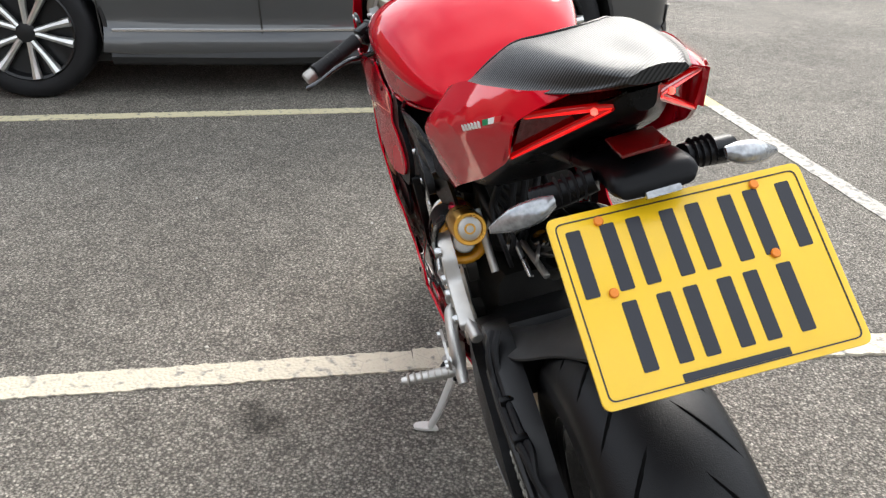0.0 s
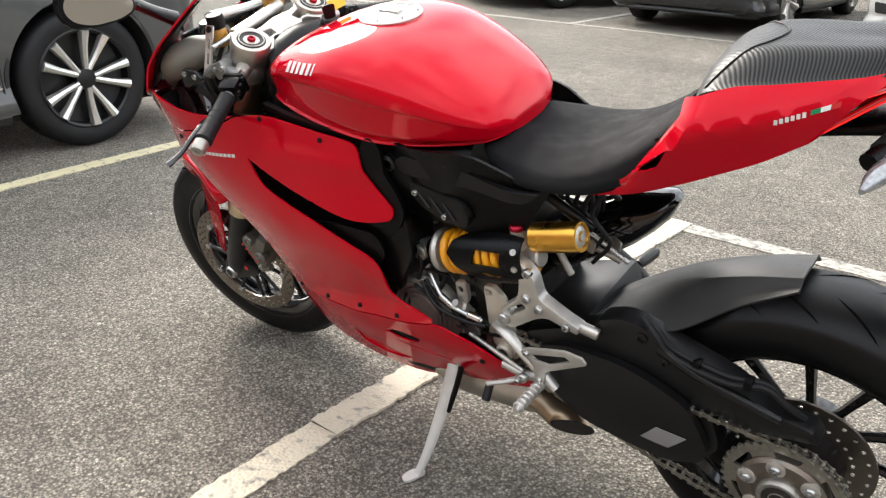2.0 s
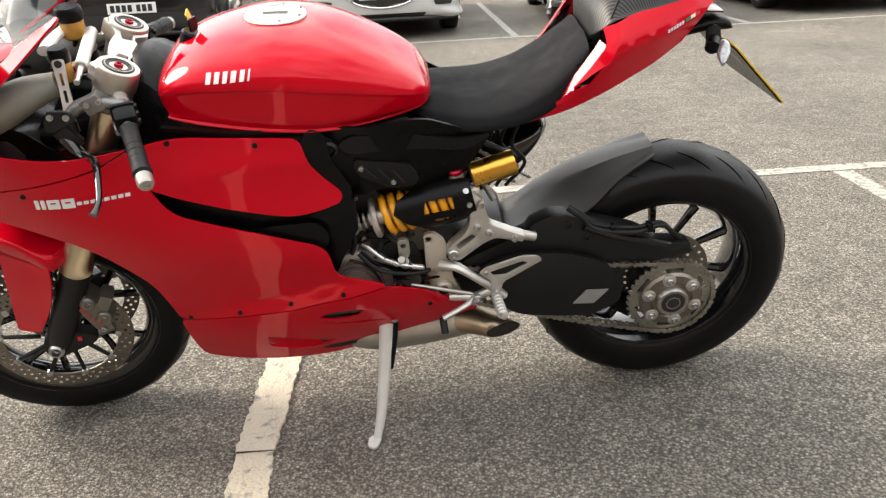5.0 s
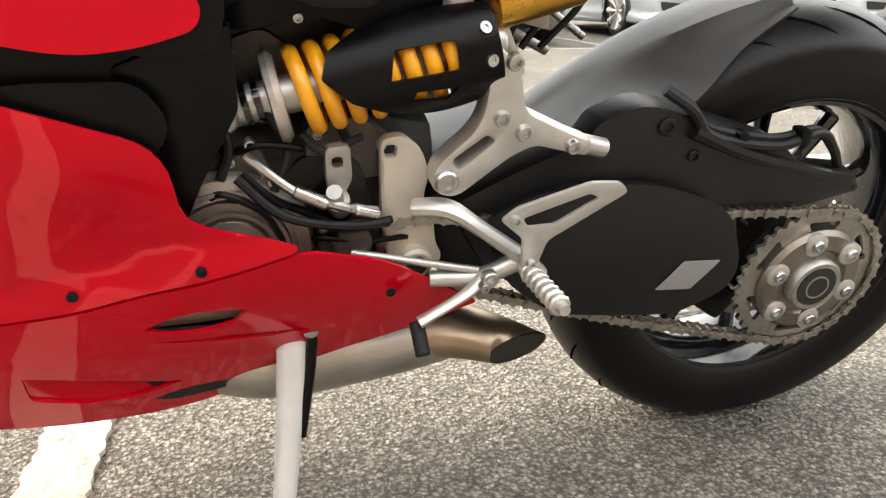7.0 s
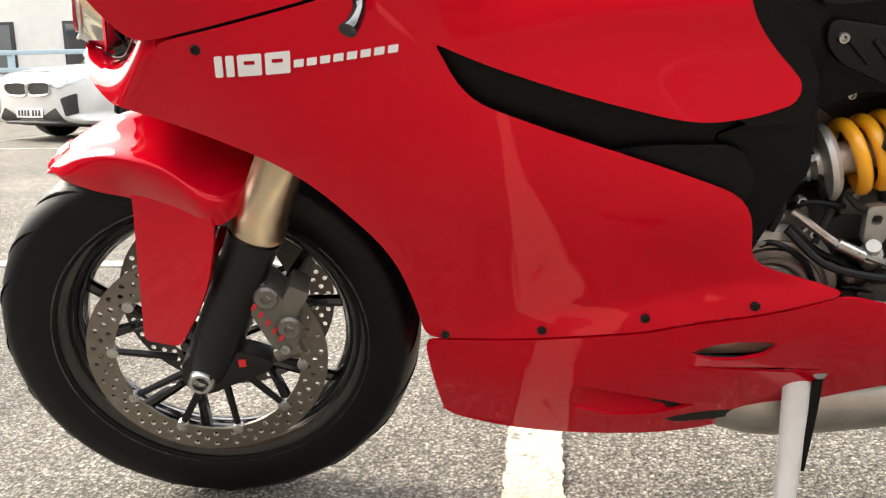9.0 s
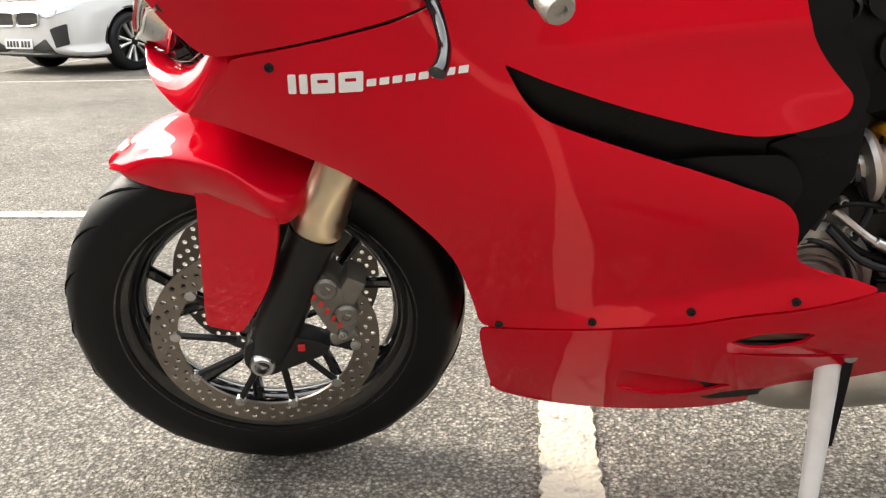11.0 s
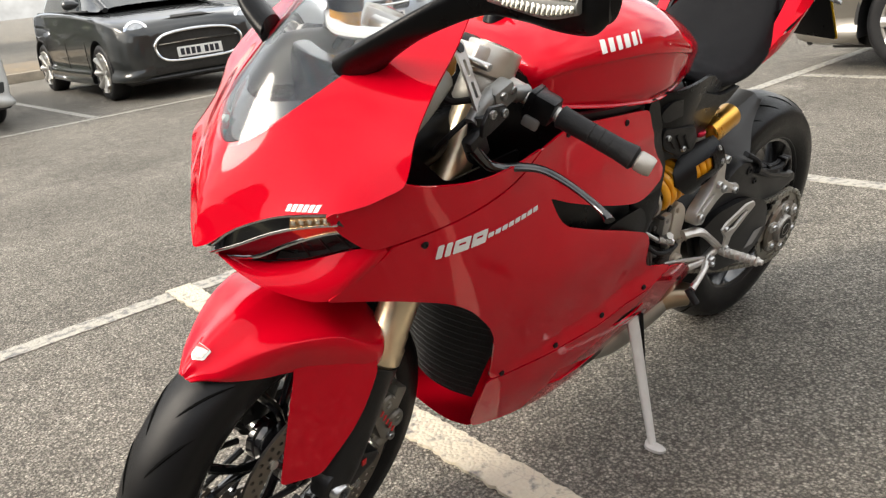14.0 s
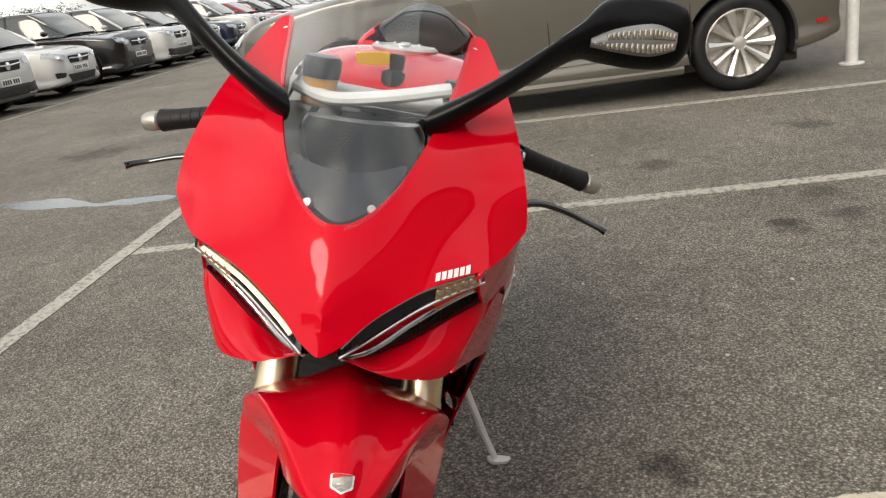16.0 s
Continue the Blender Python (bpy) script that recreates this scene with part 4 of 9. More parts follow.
def headlight(s):
    lip = [(1.548, 0.022, 0.716), (1.515, 0.056, 0.711), (1.480, 0.098, 0.721), (1.447, 0.146, 0.745), (1.422, 0.180, 0.760)]
    brow = [(0.022, 0.742), (0.052, 0.772), (0.10, 0.800), (0.14, 0.8125), (0.176, 0.820)]

    def rows(back, bulge):
        out = []
        for (x, y, z), (v, w) in zip(lip, brow):
            up, lo = Vector((NOSE(v, w) - back, s * v, w - 0.002)), Vector((x - back * 0.4, s * y, z))
            out.append([up, up.lerp(lo, 0.33) + Vector((bulge, 0, 0)), up.lerp(lo, 0.67) + Vector((bulge, 0, 0)), lo])
        return out

    body = bp("headlight", loft(rows(0.034, -0.020), 10, 22, False, False), MESHBLACK, label="slim headlight with dark lens band over black vanes")
    # the lens band: two facets under the brow, its outer third copper
    top, fold, low = [], [], []
    for (x, y, z), (v, w), f in zip(lip, brow, (1.0, 0.86, 0.64, 0.54, 0.50)):
        up, lo = Vector((NOSE(v, w) - 0.003, s * v, w - 0.002)), Vector((x, s * y, z + 0.002))
        top.append(up)
        fold.append(up.lerp(lo, f * 0.48) + Vector((0.014, 0, 0)))
        low.append(up.lerp(lo, f) + Vector((0.003, 0, 0)))
    rails = [flow(r, 33) for r in (top, fold, low)]

    def band(i, j, out):
        push = Vector((out, 0, 0))
        return skin(bmesh.new(), [[t + push, f + push, w + push, w + Vector((-0.016, 0, 0.002)), t + Vector((-0.016, 0, -0.002))] for t, f, w in list(zip(*rails))[i:j]])

    part("running_light_strip", band(0, 33, 0.0), BLACKGLOSS, body, "dark glossy lens band", sharp=20)
    part("indicator_strip", band(20, 32, 0.0015), COPPER, body, "copper indicator lens", sharp=20)
    if s < 0:
        part("running_light_strip", tube([t.lerp(f, 0.45) + Vector((0.002, 0, 0)) for t, f, w in list(zip(*rails))[4:30]], 0.0032, 8), DRL, body, "glowing light strip")
    for rail, rr in zip(rails, (0.0024, 0.0018, 0.0024)):
        part("chrome_edge", tube([p + Vector((0.0015, 0, 0)) for p in rail], rr, 6), CHROME, body)
    for k in range(5):
        q = 21 + 2 * k
        part("lamp_cell", box((0.004, 0.008, 0.006), Matrix.Translation(rails[0][q].lerp(rails[1][q], 0.5) + Vector((0.0025, 0, 0))), 0.0015), CELL, body)
    for q in (17, 21, 25, 28):
        foot = flow([Vector((x, s * y, z)) for x, y, z in lip], 33)[q]
        part("divider", rod(rails[2][q] + Vector((-0.010, 0, -0.001)), foot + Vector((-0.008, 0, 0.001)), 0.0015, 8), GREYPL, body)
    part("chrome_edge", tube([Vector((x + 0.001, s * y, z + 0.002)) for x, y, z in lip], 0.0010, 6, 20), SATIN, body)
    # red chin under the light
    st = [((1.550, 0.020, 0.722), (1.562, 0.024, 0.724), (1.52, 0.018, 0.70)), ((1.515, 0.056, 0.709), (1.550, 0.060, 0.706), (1.48, 0.05, 0.69)), ((1.480, 0.098, 0.718), (1.529, 0.093, 0.690), (1.45, 0.08, 0.68)),
          ((1.447, 0.146, 0.742), (1.477, 0.145, 0.675), (1.42, 0.11, 0.66)), ((1.422, 0.178, 0.757), (1.430, 0.174, 0.712), (1.38, 0.13, 0.67)), ((1.405, 0.186, 0.757), (1.397, 0.186, 0.741), (1.37, 0.15, 0.68))]
    secs = []
    for u, l, i in st:
        u, l, i = (Vector((p[0], s * p[1], p[2])) for p in (u, l, i))
        inn = Vector((-0.03, -0.004 * s, 0))
        secs.append([u, u.lerp(l, 0.30) + Vector((0.003, s * 0.002, 0)), u.lerp(l, 0.62) + Vector((0.004, s * 0.003, 0.001)), u.lerp(l, 0.86) + Vector((0.002, s * 0.002, 0)), l, l.lerp(i, 0.5), i, u + inn])
    cols = [flow([sec[k] for sec in secs], 24) for k in range(8)]
    bp("chin", skin(bmesh.new(), [[c[j] for c in cols] for j in range(24)]), RED, label="red lip under the headlight", sharp=28)


both(headlight)
# black underside that joins both lights behind the beak
bp("beak_underside", loft([[(NOSE(y, z) - 0.008, y, z - 0.001), (x + 0.004, y, (z + low) / 2), (x, y, low), (x - 0.03, y, low - 0.002), (NOSE(y, z) - 0.05, y, z - 0.004)]
    for y, z, x, low in ((-0.062, 0.777, 1.508, 0.711), (-0.022, 0.742, 1.546, 0.715), (0.0, 0.733, 1.552, 0.716), (0.022, 0.742, 1.546, 0.715), (0.062, 0.777, 1.508, 0.711))], 14, 22), BLACKGLOSS)


def mirror_arm(s):
    # the head is turned outward and tipped back
    def toe(y):
        return max(0.0, y - 0.285) * 0.27

    def lean(z):
        return (z - 1.105) * 0.10

    rings = (((1.385, 0.100, 0.975), 0.036, 0.021, (0.8, -0.5)), ((1.388, 0.150, 1.010), 0.028, 0.017, (0.9, -0.4)), ((1.370, 0.205, 1.050), 0.024, 0.017, (0.9, -0.3)), ((1.330, 0.258, 1.085), 0.024, 0.022, (0.9, -0.3)),
             ((1.300, 0.292, 1.100), 0.028, 0.040, (0.9, 0.3)), ((1.278, 0.340, 1.104), 0.030, 0.047, (0.9, 0.35)), ((1.266, 0.385, 1.104), 0.024, 0.041, (0.9, 0.35)), ((1.260, 0.404, 1.103), 0.010, 0.022, (0.9, 0.35)))
    body = bp("mirror", loft([[Vector((c[0] + toe(c[1]) + lean(c[2] + b * math.sin(q)) * (1 if c[1] > 0.28 else 0) + a * math.cos(q) * ca[0], s * (c[1] + a * math.cos(q) * ca[1]), c[2] + b * math.sin(q))) for q in (2 * math.pi * j / 12 for j in range(12))]
              for c, a, b, ca in rings], 18, 36), PLASTIC, label="black mirror on a long stalk with clear indicator")
    g = [(0.285, 1.075), (0.315, 1.066), (0.365, 1.067), (0.398, 1.083), (0.406, 1.110), (0.388, 1.134), (0.345, 1.146), (0.303, 1.136), (0.283, 1.110)]
    part("mirror_glass", panel([(s * y, z) for y, z in g], lambda y, z: Vector((1.243 + toe(abs(y)) + lean(z) - ((abs(y) - 0.34) ** 2 + (z - 1.1) ** 2) * 0.3, y, z)), -0.004, (), 0.02, 0.015), MIRROR, body, "mirror glass")
    part("mirror_rim", panel([(s * (0.344 + (y - 0.344) * 1.10), 1.106 + (z - 1.106) * 1.12) for y, z in g], lambda y, z: Vector((1.248 + toe(abs(y)) + lean(z), y, z)), -0.022, (), 0.02, 0.015), PLASTIC, body)
    lamp = ((1.338, 0.275, 1.088, 0.006), (1.326, 0.310, 1.094, 0.015), (1.312, 0.352, 1.098, 0.020), (1.297, 0.384, 1.100, 0.012))
    ind = part("indicator", loft([[Vector((x + toe(y) * 0.8, s * y, z)) for x, y, z in ((a, b, c - h), (a + 0.006, b, c), (a - 0.004, b, c + h), (a - 0.02, b, c))] for a, b, c, h in lamp], 12, 14), ANO, body, "clear indicator lens with bright cells")
    spine = flow([p[:3] for p in lamp], 20)
    tall = flow([(p[3], 0, 0) for p in lamp], 20)
    for k in range(1, 19):
        x, y, z = spine[k]
        h = tall[k].x
        for row in ((-0.5, 0.0), (0.40, 0.0005)) if h > 0.011 else ((-0.2, 0.0),):
            part("lamp_cell", box((0.006, 0.0050, h * 0.62), pose(x + toe(y) * 0.8 + 0.004 + row[1], s * y, z + row[0] * h, 0, -12, s * 14), 0.0014), CELL, ind)


both(mirror_arm)

# -- seat and tail --
def seat_ring(x, zt, w, zl):
    return [(x, -w, zl), (x, -w, zl + (zt - zl) * 0.55), (x, -w * 0.82, zt - 0.008), (x, -w * 0.4, zt), (x, 0, zt - 0.002), (x, w * 0.4, zt), (x, w * 0.82, zt - 0.008), (x, w, zl + (zt - zl) * 0.55), (x, w, zl), (x, 0, zl)]


bp("seat", loft([seat_ring(*q) for q in ((0.605, 0.846, 0.062, 0.826), (0.57, 0.845, 0.105, 0.815), (0.50, 0.838, 0.135, 0.795), (0.43, 0.838, 0.142, 0.795), (0.36, 0.858, 0.138, 0.805), (0.30, 0.893, 0.130, 0.83), (0.255, 0.930, 0.115, 0.87), (0.232, 0.955, 0.10, 0.91))], 44, 40), SEATMAT, label="matt black single seat pad")
TAIL_WIDTH = [(0.47, 0.147), (0.33, 0.143), (0.26, 0.163), (0.204, 0.178), (0.10, 0.147), (0.003, 0.106), (-0.04, 0.057), (-0.06, 0.04)]
TAIL_CREASE = [(0.47, 0.800), (0.33, 0.818), (0.26, 0.885), (0.204, 0.956), (0.10, 0.981), (0.003, 1.004), (-0.05, 1.022)]


def TAIL_SHAPE(x, z):
    """Half width of the tail: widest along a crease that climbs to the rear."""
    d = z - sum(fold_at(TAIL_CREASE, x + e) for e in (-0.012, 0.0, 0.012)) / 3
    w = sum(fold_at(TAIL_WIDTH, x + e) for e in (-0.012, 0.0, 0.012)) / 3
    return w - (0.725 * math.sqrt(d * d + 0.005 ** 2) + 0.375 * d)


def tail_side(s):
    o = [(0.460, 0.806, 0.003), (0.352, 0.822, 0.04), (0.304, 0.842, 0.03), (0.254, 0.900, 0.03), (0.212, 0.962, 0.012), (0.216, 0.986, 0.006), (0.158, 1.007, 0.02), (-0.040, 1.029, 0.006), (0.004, 1.000, 0.006), (0.050, 0.942, 0.01), (0.113, 0.905, 0.02), (0.20, 0.868, 0.03), (0.29, 0.826, 0.03), (0.36, 0.806, 0.03), (0.455, 0.797, 0.003)]
    duct = [(0.286, 0.866, 0.002), (0.244, 0.890, 0.004), (0.224, 0.926, 0.002), (0.256, 0.893, 0.004)]
    t = bp("tail_panel", panel(o, lambda x, z: Vector((x, s * TAIL_SHAPE(x, z), z)), 0.004, (duct,), 0.013, 0.01), RED, label="glossy red tail fairing panel with tricolour mark")
    bp("tail_duct", panel([(0.30, 0.860), (0.232, 0.882), (0.205, 0.945), (0.262, 0.910)], lambda x, z: Vector((x, s * (TAIL_SHAPE(x, z) - 0.018), z)), 0.003, (), 0.03, 0.01), PLASTIC, t)
    # turned-in front edge
    lip = [(0.352, 0.821), (0.304, 0.843), (0.277, 0.872), (0.254, 0.900), (0.214, 0.960)]
    flange = bmesh.new()
    skin(flange, [[Vector((x, s * (TAIL_SHAPE(x, z) + 0.003 - d), z + d * 0.1)) + Vector((d * 0.25, 0, 0)) for x, z, _ in flow([(a, b, 0) for a, b in lip], 14)] for d in (0.0, 0.012, 0.030)], False)
    part("tail_flange", flange, RED, t)
    # brand mark as plain bars, then the tricolour flag
    up = lambda x, z: Vector((x, s * (TAIL_SHAPE(x, z) + (0.0052 if s > 0 else 0.0012)), z))
    def mark(x0, x1, z0, z1, mat, sl=0.0):
        part("decal", panel([(x0, z0, 0), (x1, z0 + sl, 0), (x1, z1 + sl, 0), (x0, z1, 0)], up, 0.0008, (), 0.02, 0), mat, t)
    for k in range(6):
        x = 0.092 - k * 0.0062
        mark(x, x - 0.0042, 0.974 + k * 0.0020, 0.981 + k * 0.0020, WHITEINK)
    for k, mt in enumerate((GREENINK, WHITEINK, REDINK)):
        x = 0.052 - k * 0.0105
        mark(x, x - 0.0105, 0.9875 + k * 0.0034, 0.9935 + k * 0.0034, mt, 0.0034)
    # light cluster: dark triangle with two glowing strips
    a, b, c = Vector((0.004, s * 0.098, 0.999)), Vector((0.052, s * 0.110, 0.940)), Vector((-0.066, s * 0.022, 1.010))
    nrm = (b - a).cross(c - a).normalized() * (1 if s > 0 else -1)
    if nrm.x > 0:
        nrm = -nrm
    ins = nrm * -0.012
    bm = bmesh.new()
    skin(bm, [[a + ins, b + ins, c + ins], [a + ins * 2.2, b + ins * 2.2, c + ins * 2.2]])
    light = bp("tail_light", bm, REDLENS, label="dark red tail light with glowing LED strips")
    k = nrm * -0.006
    part("led_strip", tube([a.lerp(c, 0.03) + k, a.lerp(c, 0.5) + k, a.lerp(c, 0.97) + k], 0.0044, 10, 10), REDGLOW, light, "glowing red light strip")
    part("led_strip", tube([b.lerp(c, 0.02) + k, b.lerp(c, 0.5) + k, b.lerp(c, 0.80) + k, b.lerp(c, 0.97) + k], [0.0036, 0.0042, 0.0046, 0.004], 10, 12), REDGLOW, light, "glowing red light strip")
    for q in (a, b):
        part("led_core", tube([q.lerp(c, f) + k + nrm * 0.0032 for f in (0.04, 0.35, 0.65, 0.95)], [0.0012, 0.0018, 0.0022, 0.0014], 8, 10), REDLED, light)
    part("led_strip", lathe([(0.0005, -0.004), (0.0035, -0.002), (0.0035, 0.002), (0.0005, 0.004)], 12, Matrix.Translation(a.lerp(c, 0.78))), REDHOT, light, "bright red light point")
    # red cheek between the outer panel and the light
    bm = bmesh.new()
    pts = [(-0.040, 0.056, 1.029), (0.006, 0.106, 1.000), (0.050, 0.116, 0.942)]
    skin(bm, [[Vector((x, s * y, z)) for x, y, z in pts], [a + ins * 2, a + ins * 2, b + ins * 2]], False)
    bp("tail_cheek", bm, RED)


both(tail_side)


def cowl_ring(x, w, zl, sh, zt, dip):
    return [(x, -w, zl), (x, -w * 0.97, zl + 0.006), (x, -sh, zt), (x, -sh * 0.5, zt + 0.003), (x, 0, zt + 0.004 - dip), (x, sh * 0.5, zt + 0.003), (x, sh, zt), (x, w * 0.97, zl + 0.006), (x, w, zl), (x, 0, zl - 0.004)]


cowl = bp("seat_cowl", loft([cowl_ring(*q) for q in ((0.224, 0.060, 0.948, 0.036, 0.960, 0), (0.216, 0.092, 0.968, 0.052, 0.990, 0), (0.196, 0.110, 0.991, 0.062, 1.015, 0), (0.160, 0.111, 1.003, 0.066, 1.034, 0), (0.110, 0.104, 1.010, 0.066, 1.043, 0.0),
   (0.03, 0.085, 1.019, 0.058, 1.048, 0.002), (-0.040, 0.060, 1.028, 0.046, 1.052, 0.003), (-0.085, 0.042, 1.038, 0.036, 1.054, 0.002), (-0.118, 0.026, 1.048, 0.022, 1.055, 0.0))], 40, 40), CARBON, label="carbon fibre pillion seat cover with visible weave", sharp=30)
skin_of_cowl = BVHTree.FromPolygons([v.co for v in cowl.data.vertices], [p.vertices[:] for p in cowl.data.polygons])
half = []
for x, y, z in ((0.197, 0.108, 0.994), (0.188, 0.096, 1.004), (0.174, 0.078, 1.018), (0.155, 0.056, 1.035), (0.132, 0.030, 1.044), (0.120, 0.0, 1.047)):
    hit = skin_of_cowl.ray_cast(Vector((x, y, 1.3)), Vector((0, 0, -1)))[0]
    half.append((x, y, hit.z if hit else z))
part("cowl_seam", tube(half + [(x, -y, z) for x, y, z in half[-2::-1]], 0.0022, 6, 40), PLASTIC, cowl)
# black underside of the tail
bp("undertail", loft([[(x, -w, z1), (x, -w, z0 + 0.02), (x, -w * 0.6, z0), (x, w * 0.6, z0), (x, w, z0 + 0.02), (x, w, z1)] for x, w, z0, z1 in ((0.42, 0.10, 0.765, 0.79), (0.30, 0.12, 0.805, 0.84), (0.20, 0.095, 0.865, 0.93), (0.15, 0.090, 0.89, 0.985), (0.08, 0.085, 0.925, 1.01), (0.0, 0.055, 0.965, 1.006), (-0.05, 0.030, 0.988, 1.016), (-0.082, 0.014, 1.010, 1.028))], 20, 30), PLASTIC)
# number plate holder, lamps and plate
holder = bp("plate_holder", loft([[(x, -w, z + h), (x, -w, z - h), (x, w, z - h), (x, w, z + h)] for x, w, z, h in ((0.12, 0.040, 0.915, 0.016), (0.03, 0.036, 0.928, 0.010), (-0.04, 0.034, 0.940, 0.012), (-0.080, 0.036, 0.940, 0.010), (-0.092, 0.030, 0.934, 0.005))], 16, 20), PLASTIC, label="black plastic number plate holder")
part("plate_light", box((0.010, 0.036, 0.008), pose(-0.092, -0.004, 0.928, 0, 30, 0), 0.003), LENS, holder, "clear plate lamp")
part("reflector_top", box((0.045, 0.05, 0.004), pose(-0.05, 0, 0.966, 0, -4, 0), 0.0015), REDLENS, holder)


def rear_indicator(s):
    st = bp("rear_indicator", tube([(-0.045, s * 0.045, 0.937), (-0.035, s * 0.075, 0.928), (-0.022, s * 0.105, 0.920)], [0.012, 0.014, 0.015], 12, 12), PLASTIC, label="black indicator stalk with clear lens")
    for k in range(4):
        y = 0.058 + 0.008 * k
        part("rubber_ring", lathe([(0.0125, -0.002), (0.0165, 0), (0.0125, 0.002)], 14, Matrix.Translation((-0.041 + 0.35 * (y - 0.058) , s * y, 0.934 - 0.2 * (y - 0.058))) @ pose(0, 0, 0, -90 * s, 0, 0)), RUBBER, st)
    part("lens", loft([[Vector((x, s * y, z)) + Vector((math.cos(q) * a, 0, math.sin(q) * b)) for q in (2 * math.pi * j / 10 for j in range(10))] for x, y, z, a, b in ((-0.047, 0.090, 0.927, 0.005, 0.007), (-0.045, 0.106, 0.922, 0.014, 0.012), (-0.036, 0.132, 0.914, 0.014, 0.012), (-0.026, 0.156, 0.905, 0.004, 0.004))], 14, 14), LENS, st, "clear ribbed indicator lens")


both(rear_indicator)


def number_plate():
    tl, tr, bl = Vector((-0.076, 0.096, 0.922)), Vector((-0.060, -0.168, 0.906)), Vector((-0.207, 0.088, 0.786))
    u, v = (tr - tl), (tl - bl)
    W, H = u.length, v.length
    u.normalize()
    n = u.cross(v).normalized()
    v = n.cross(u)
    m = Matrix((( u.x, v.x, n.x, 0), (u.y, v.y, n.y, 0), (u.z, v.z, n.z, 0), (0, 0, 0, 1)))
    m = Matrix.Translation(bl) @ m
    pl = bp("number_plate", plate([(0, 0), (W, 0), (W, H), (0, H)], 0.003, m, (), 0.010, 0.0008), PLATEYEL, label="yellow rear number plate with dark characters as bars")
    part("plate_backing", plate([(0.004, 0.004), (W - 0.004, 0.004), (W - 0.004, H - 0.004), (0.004, H - 0.004)], 0.003, m @ Matrix.Translation((0, 0, -0.0035)), (), 0.008), PLASTIC, pl, "black plastic backing")
    up = m @ Matrix.Translation((0, 0, 0.0008))
    e, t = 0.007, 0.0013
    part("border", plate([(e, e), (W - e, e), (W - e, H - e), (e, H - e)], 0.0008, up, ([(e + t, e + t), (W - e - t, e + t), (W - e - t, H - e - t), (e + t, H - e - t)],), 0.008, 0, None, 0.007), DARKINK, pl)
    ch, cw, gap = H * 0.36, W * 0.185, W * 0.045
    for row, count, x0 in ((1, 4, 0.058), (0, 3, 0.175)):
        for k in range(count):
            x = W * x0 + k * (cw + gap) + (0.0 if row else 0.0)
            y = H * 0.135 + row * H * 0.415
            for x1 in (x, x + cw * 0.70):
                part("character_bar", plate([(x1, y), (x1 + cw * 0.30, y), (x1 + cw * 0.30, y + ch), (x1, y + ch)], 0.0008, up, (), 0.002), DARKINK, pl)
    part("maker_bar", plate([(W * 0.30, H * 0.045), (W * 0.70, H * 0.045), (W * 0.70, H * 0.085), (W * 0.30, H * 0.085)], 0.0008, up, (), 0.001), DARKINK, pl)
    for fx, fy in ((0.19, 0.93), (0.80, 0.93), (0.16, 0.55), (0.78, 0.55)):
        part("plate_screw", lathe([(0.0045, -0.001), (0.005, 0.0015), (0.004, 0.003), (0.0001, 0.0032)], 14, up @ Matrix.Translation((W * fx, H * fy, 0.0))), ORANGE, pl, "orange plastic screw cap")



# the tail stands a little askew on its subframe
ASKEW = Matrix.Translation((0.5, 0, 0)) @ Matrix.Rotation(radians(2.1), 4, "Z") @ Matrix.Translation((-0.5, 0, 0))
for ob in BIKE.children:
    if ob.name.split(".")[0] in ("tail_panel", "tail_light", "tail_cheek", "seat_cowl", "undertail", "plate_holder", "rear_indicator"):
        ob.matrix_local = ASKEW
number_plate()

# -- engine, frame and everything on the left side --
def mirrored(bm, s):
    if s < 0:
        bm.transform(Matrix.Diagonal((1, -1, 1, 1)))
    return bm


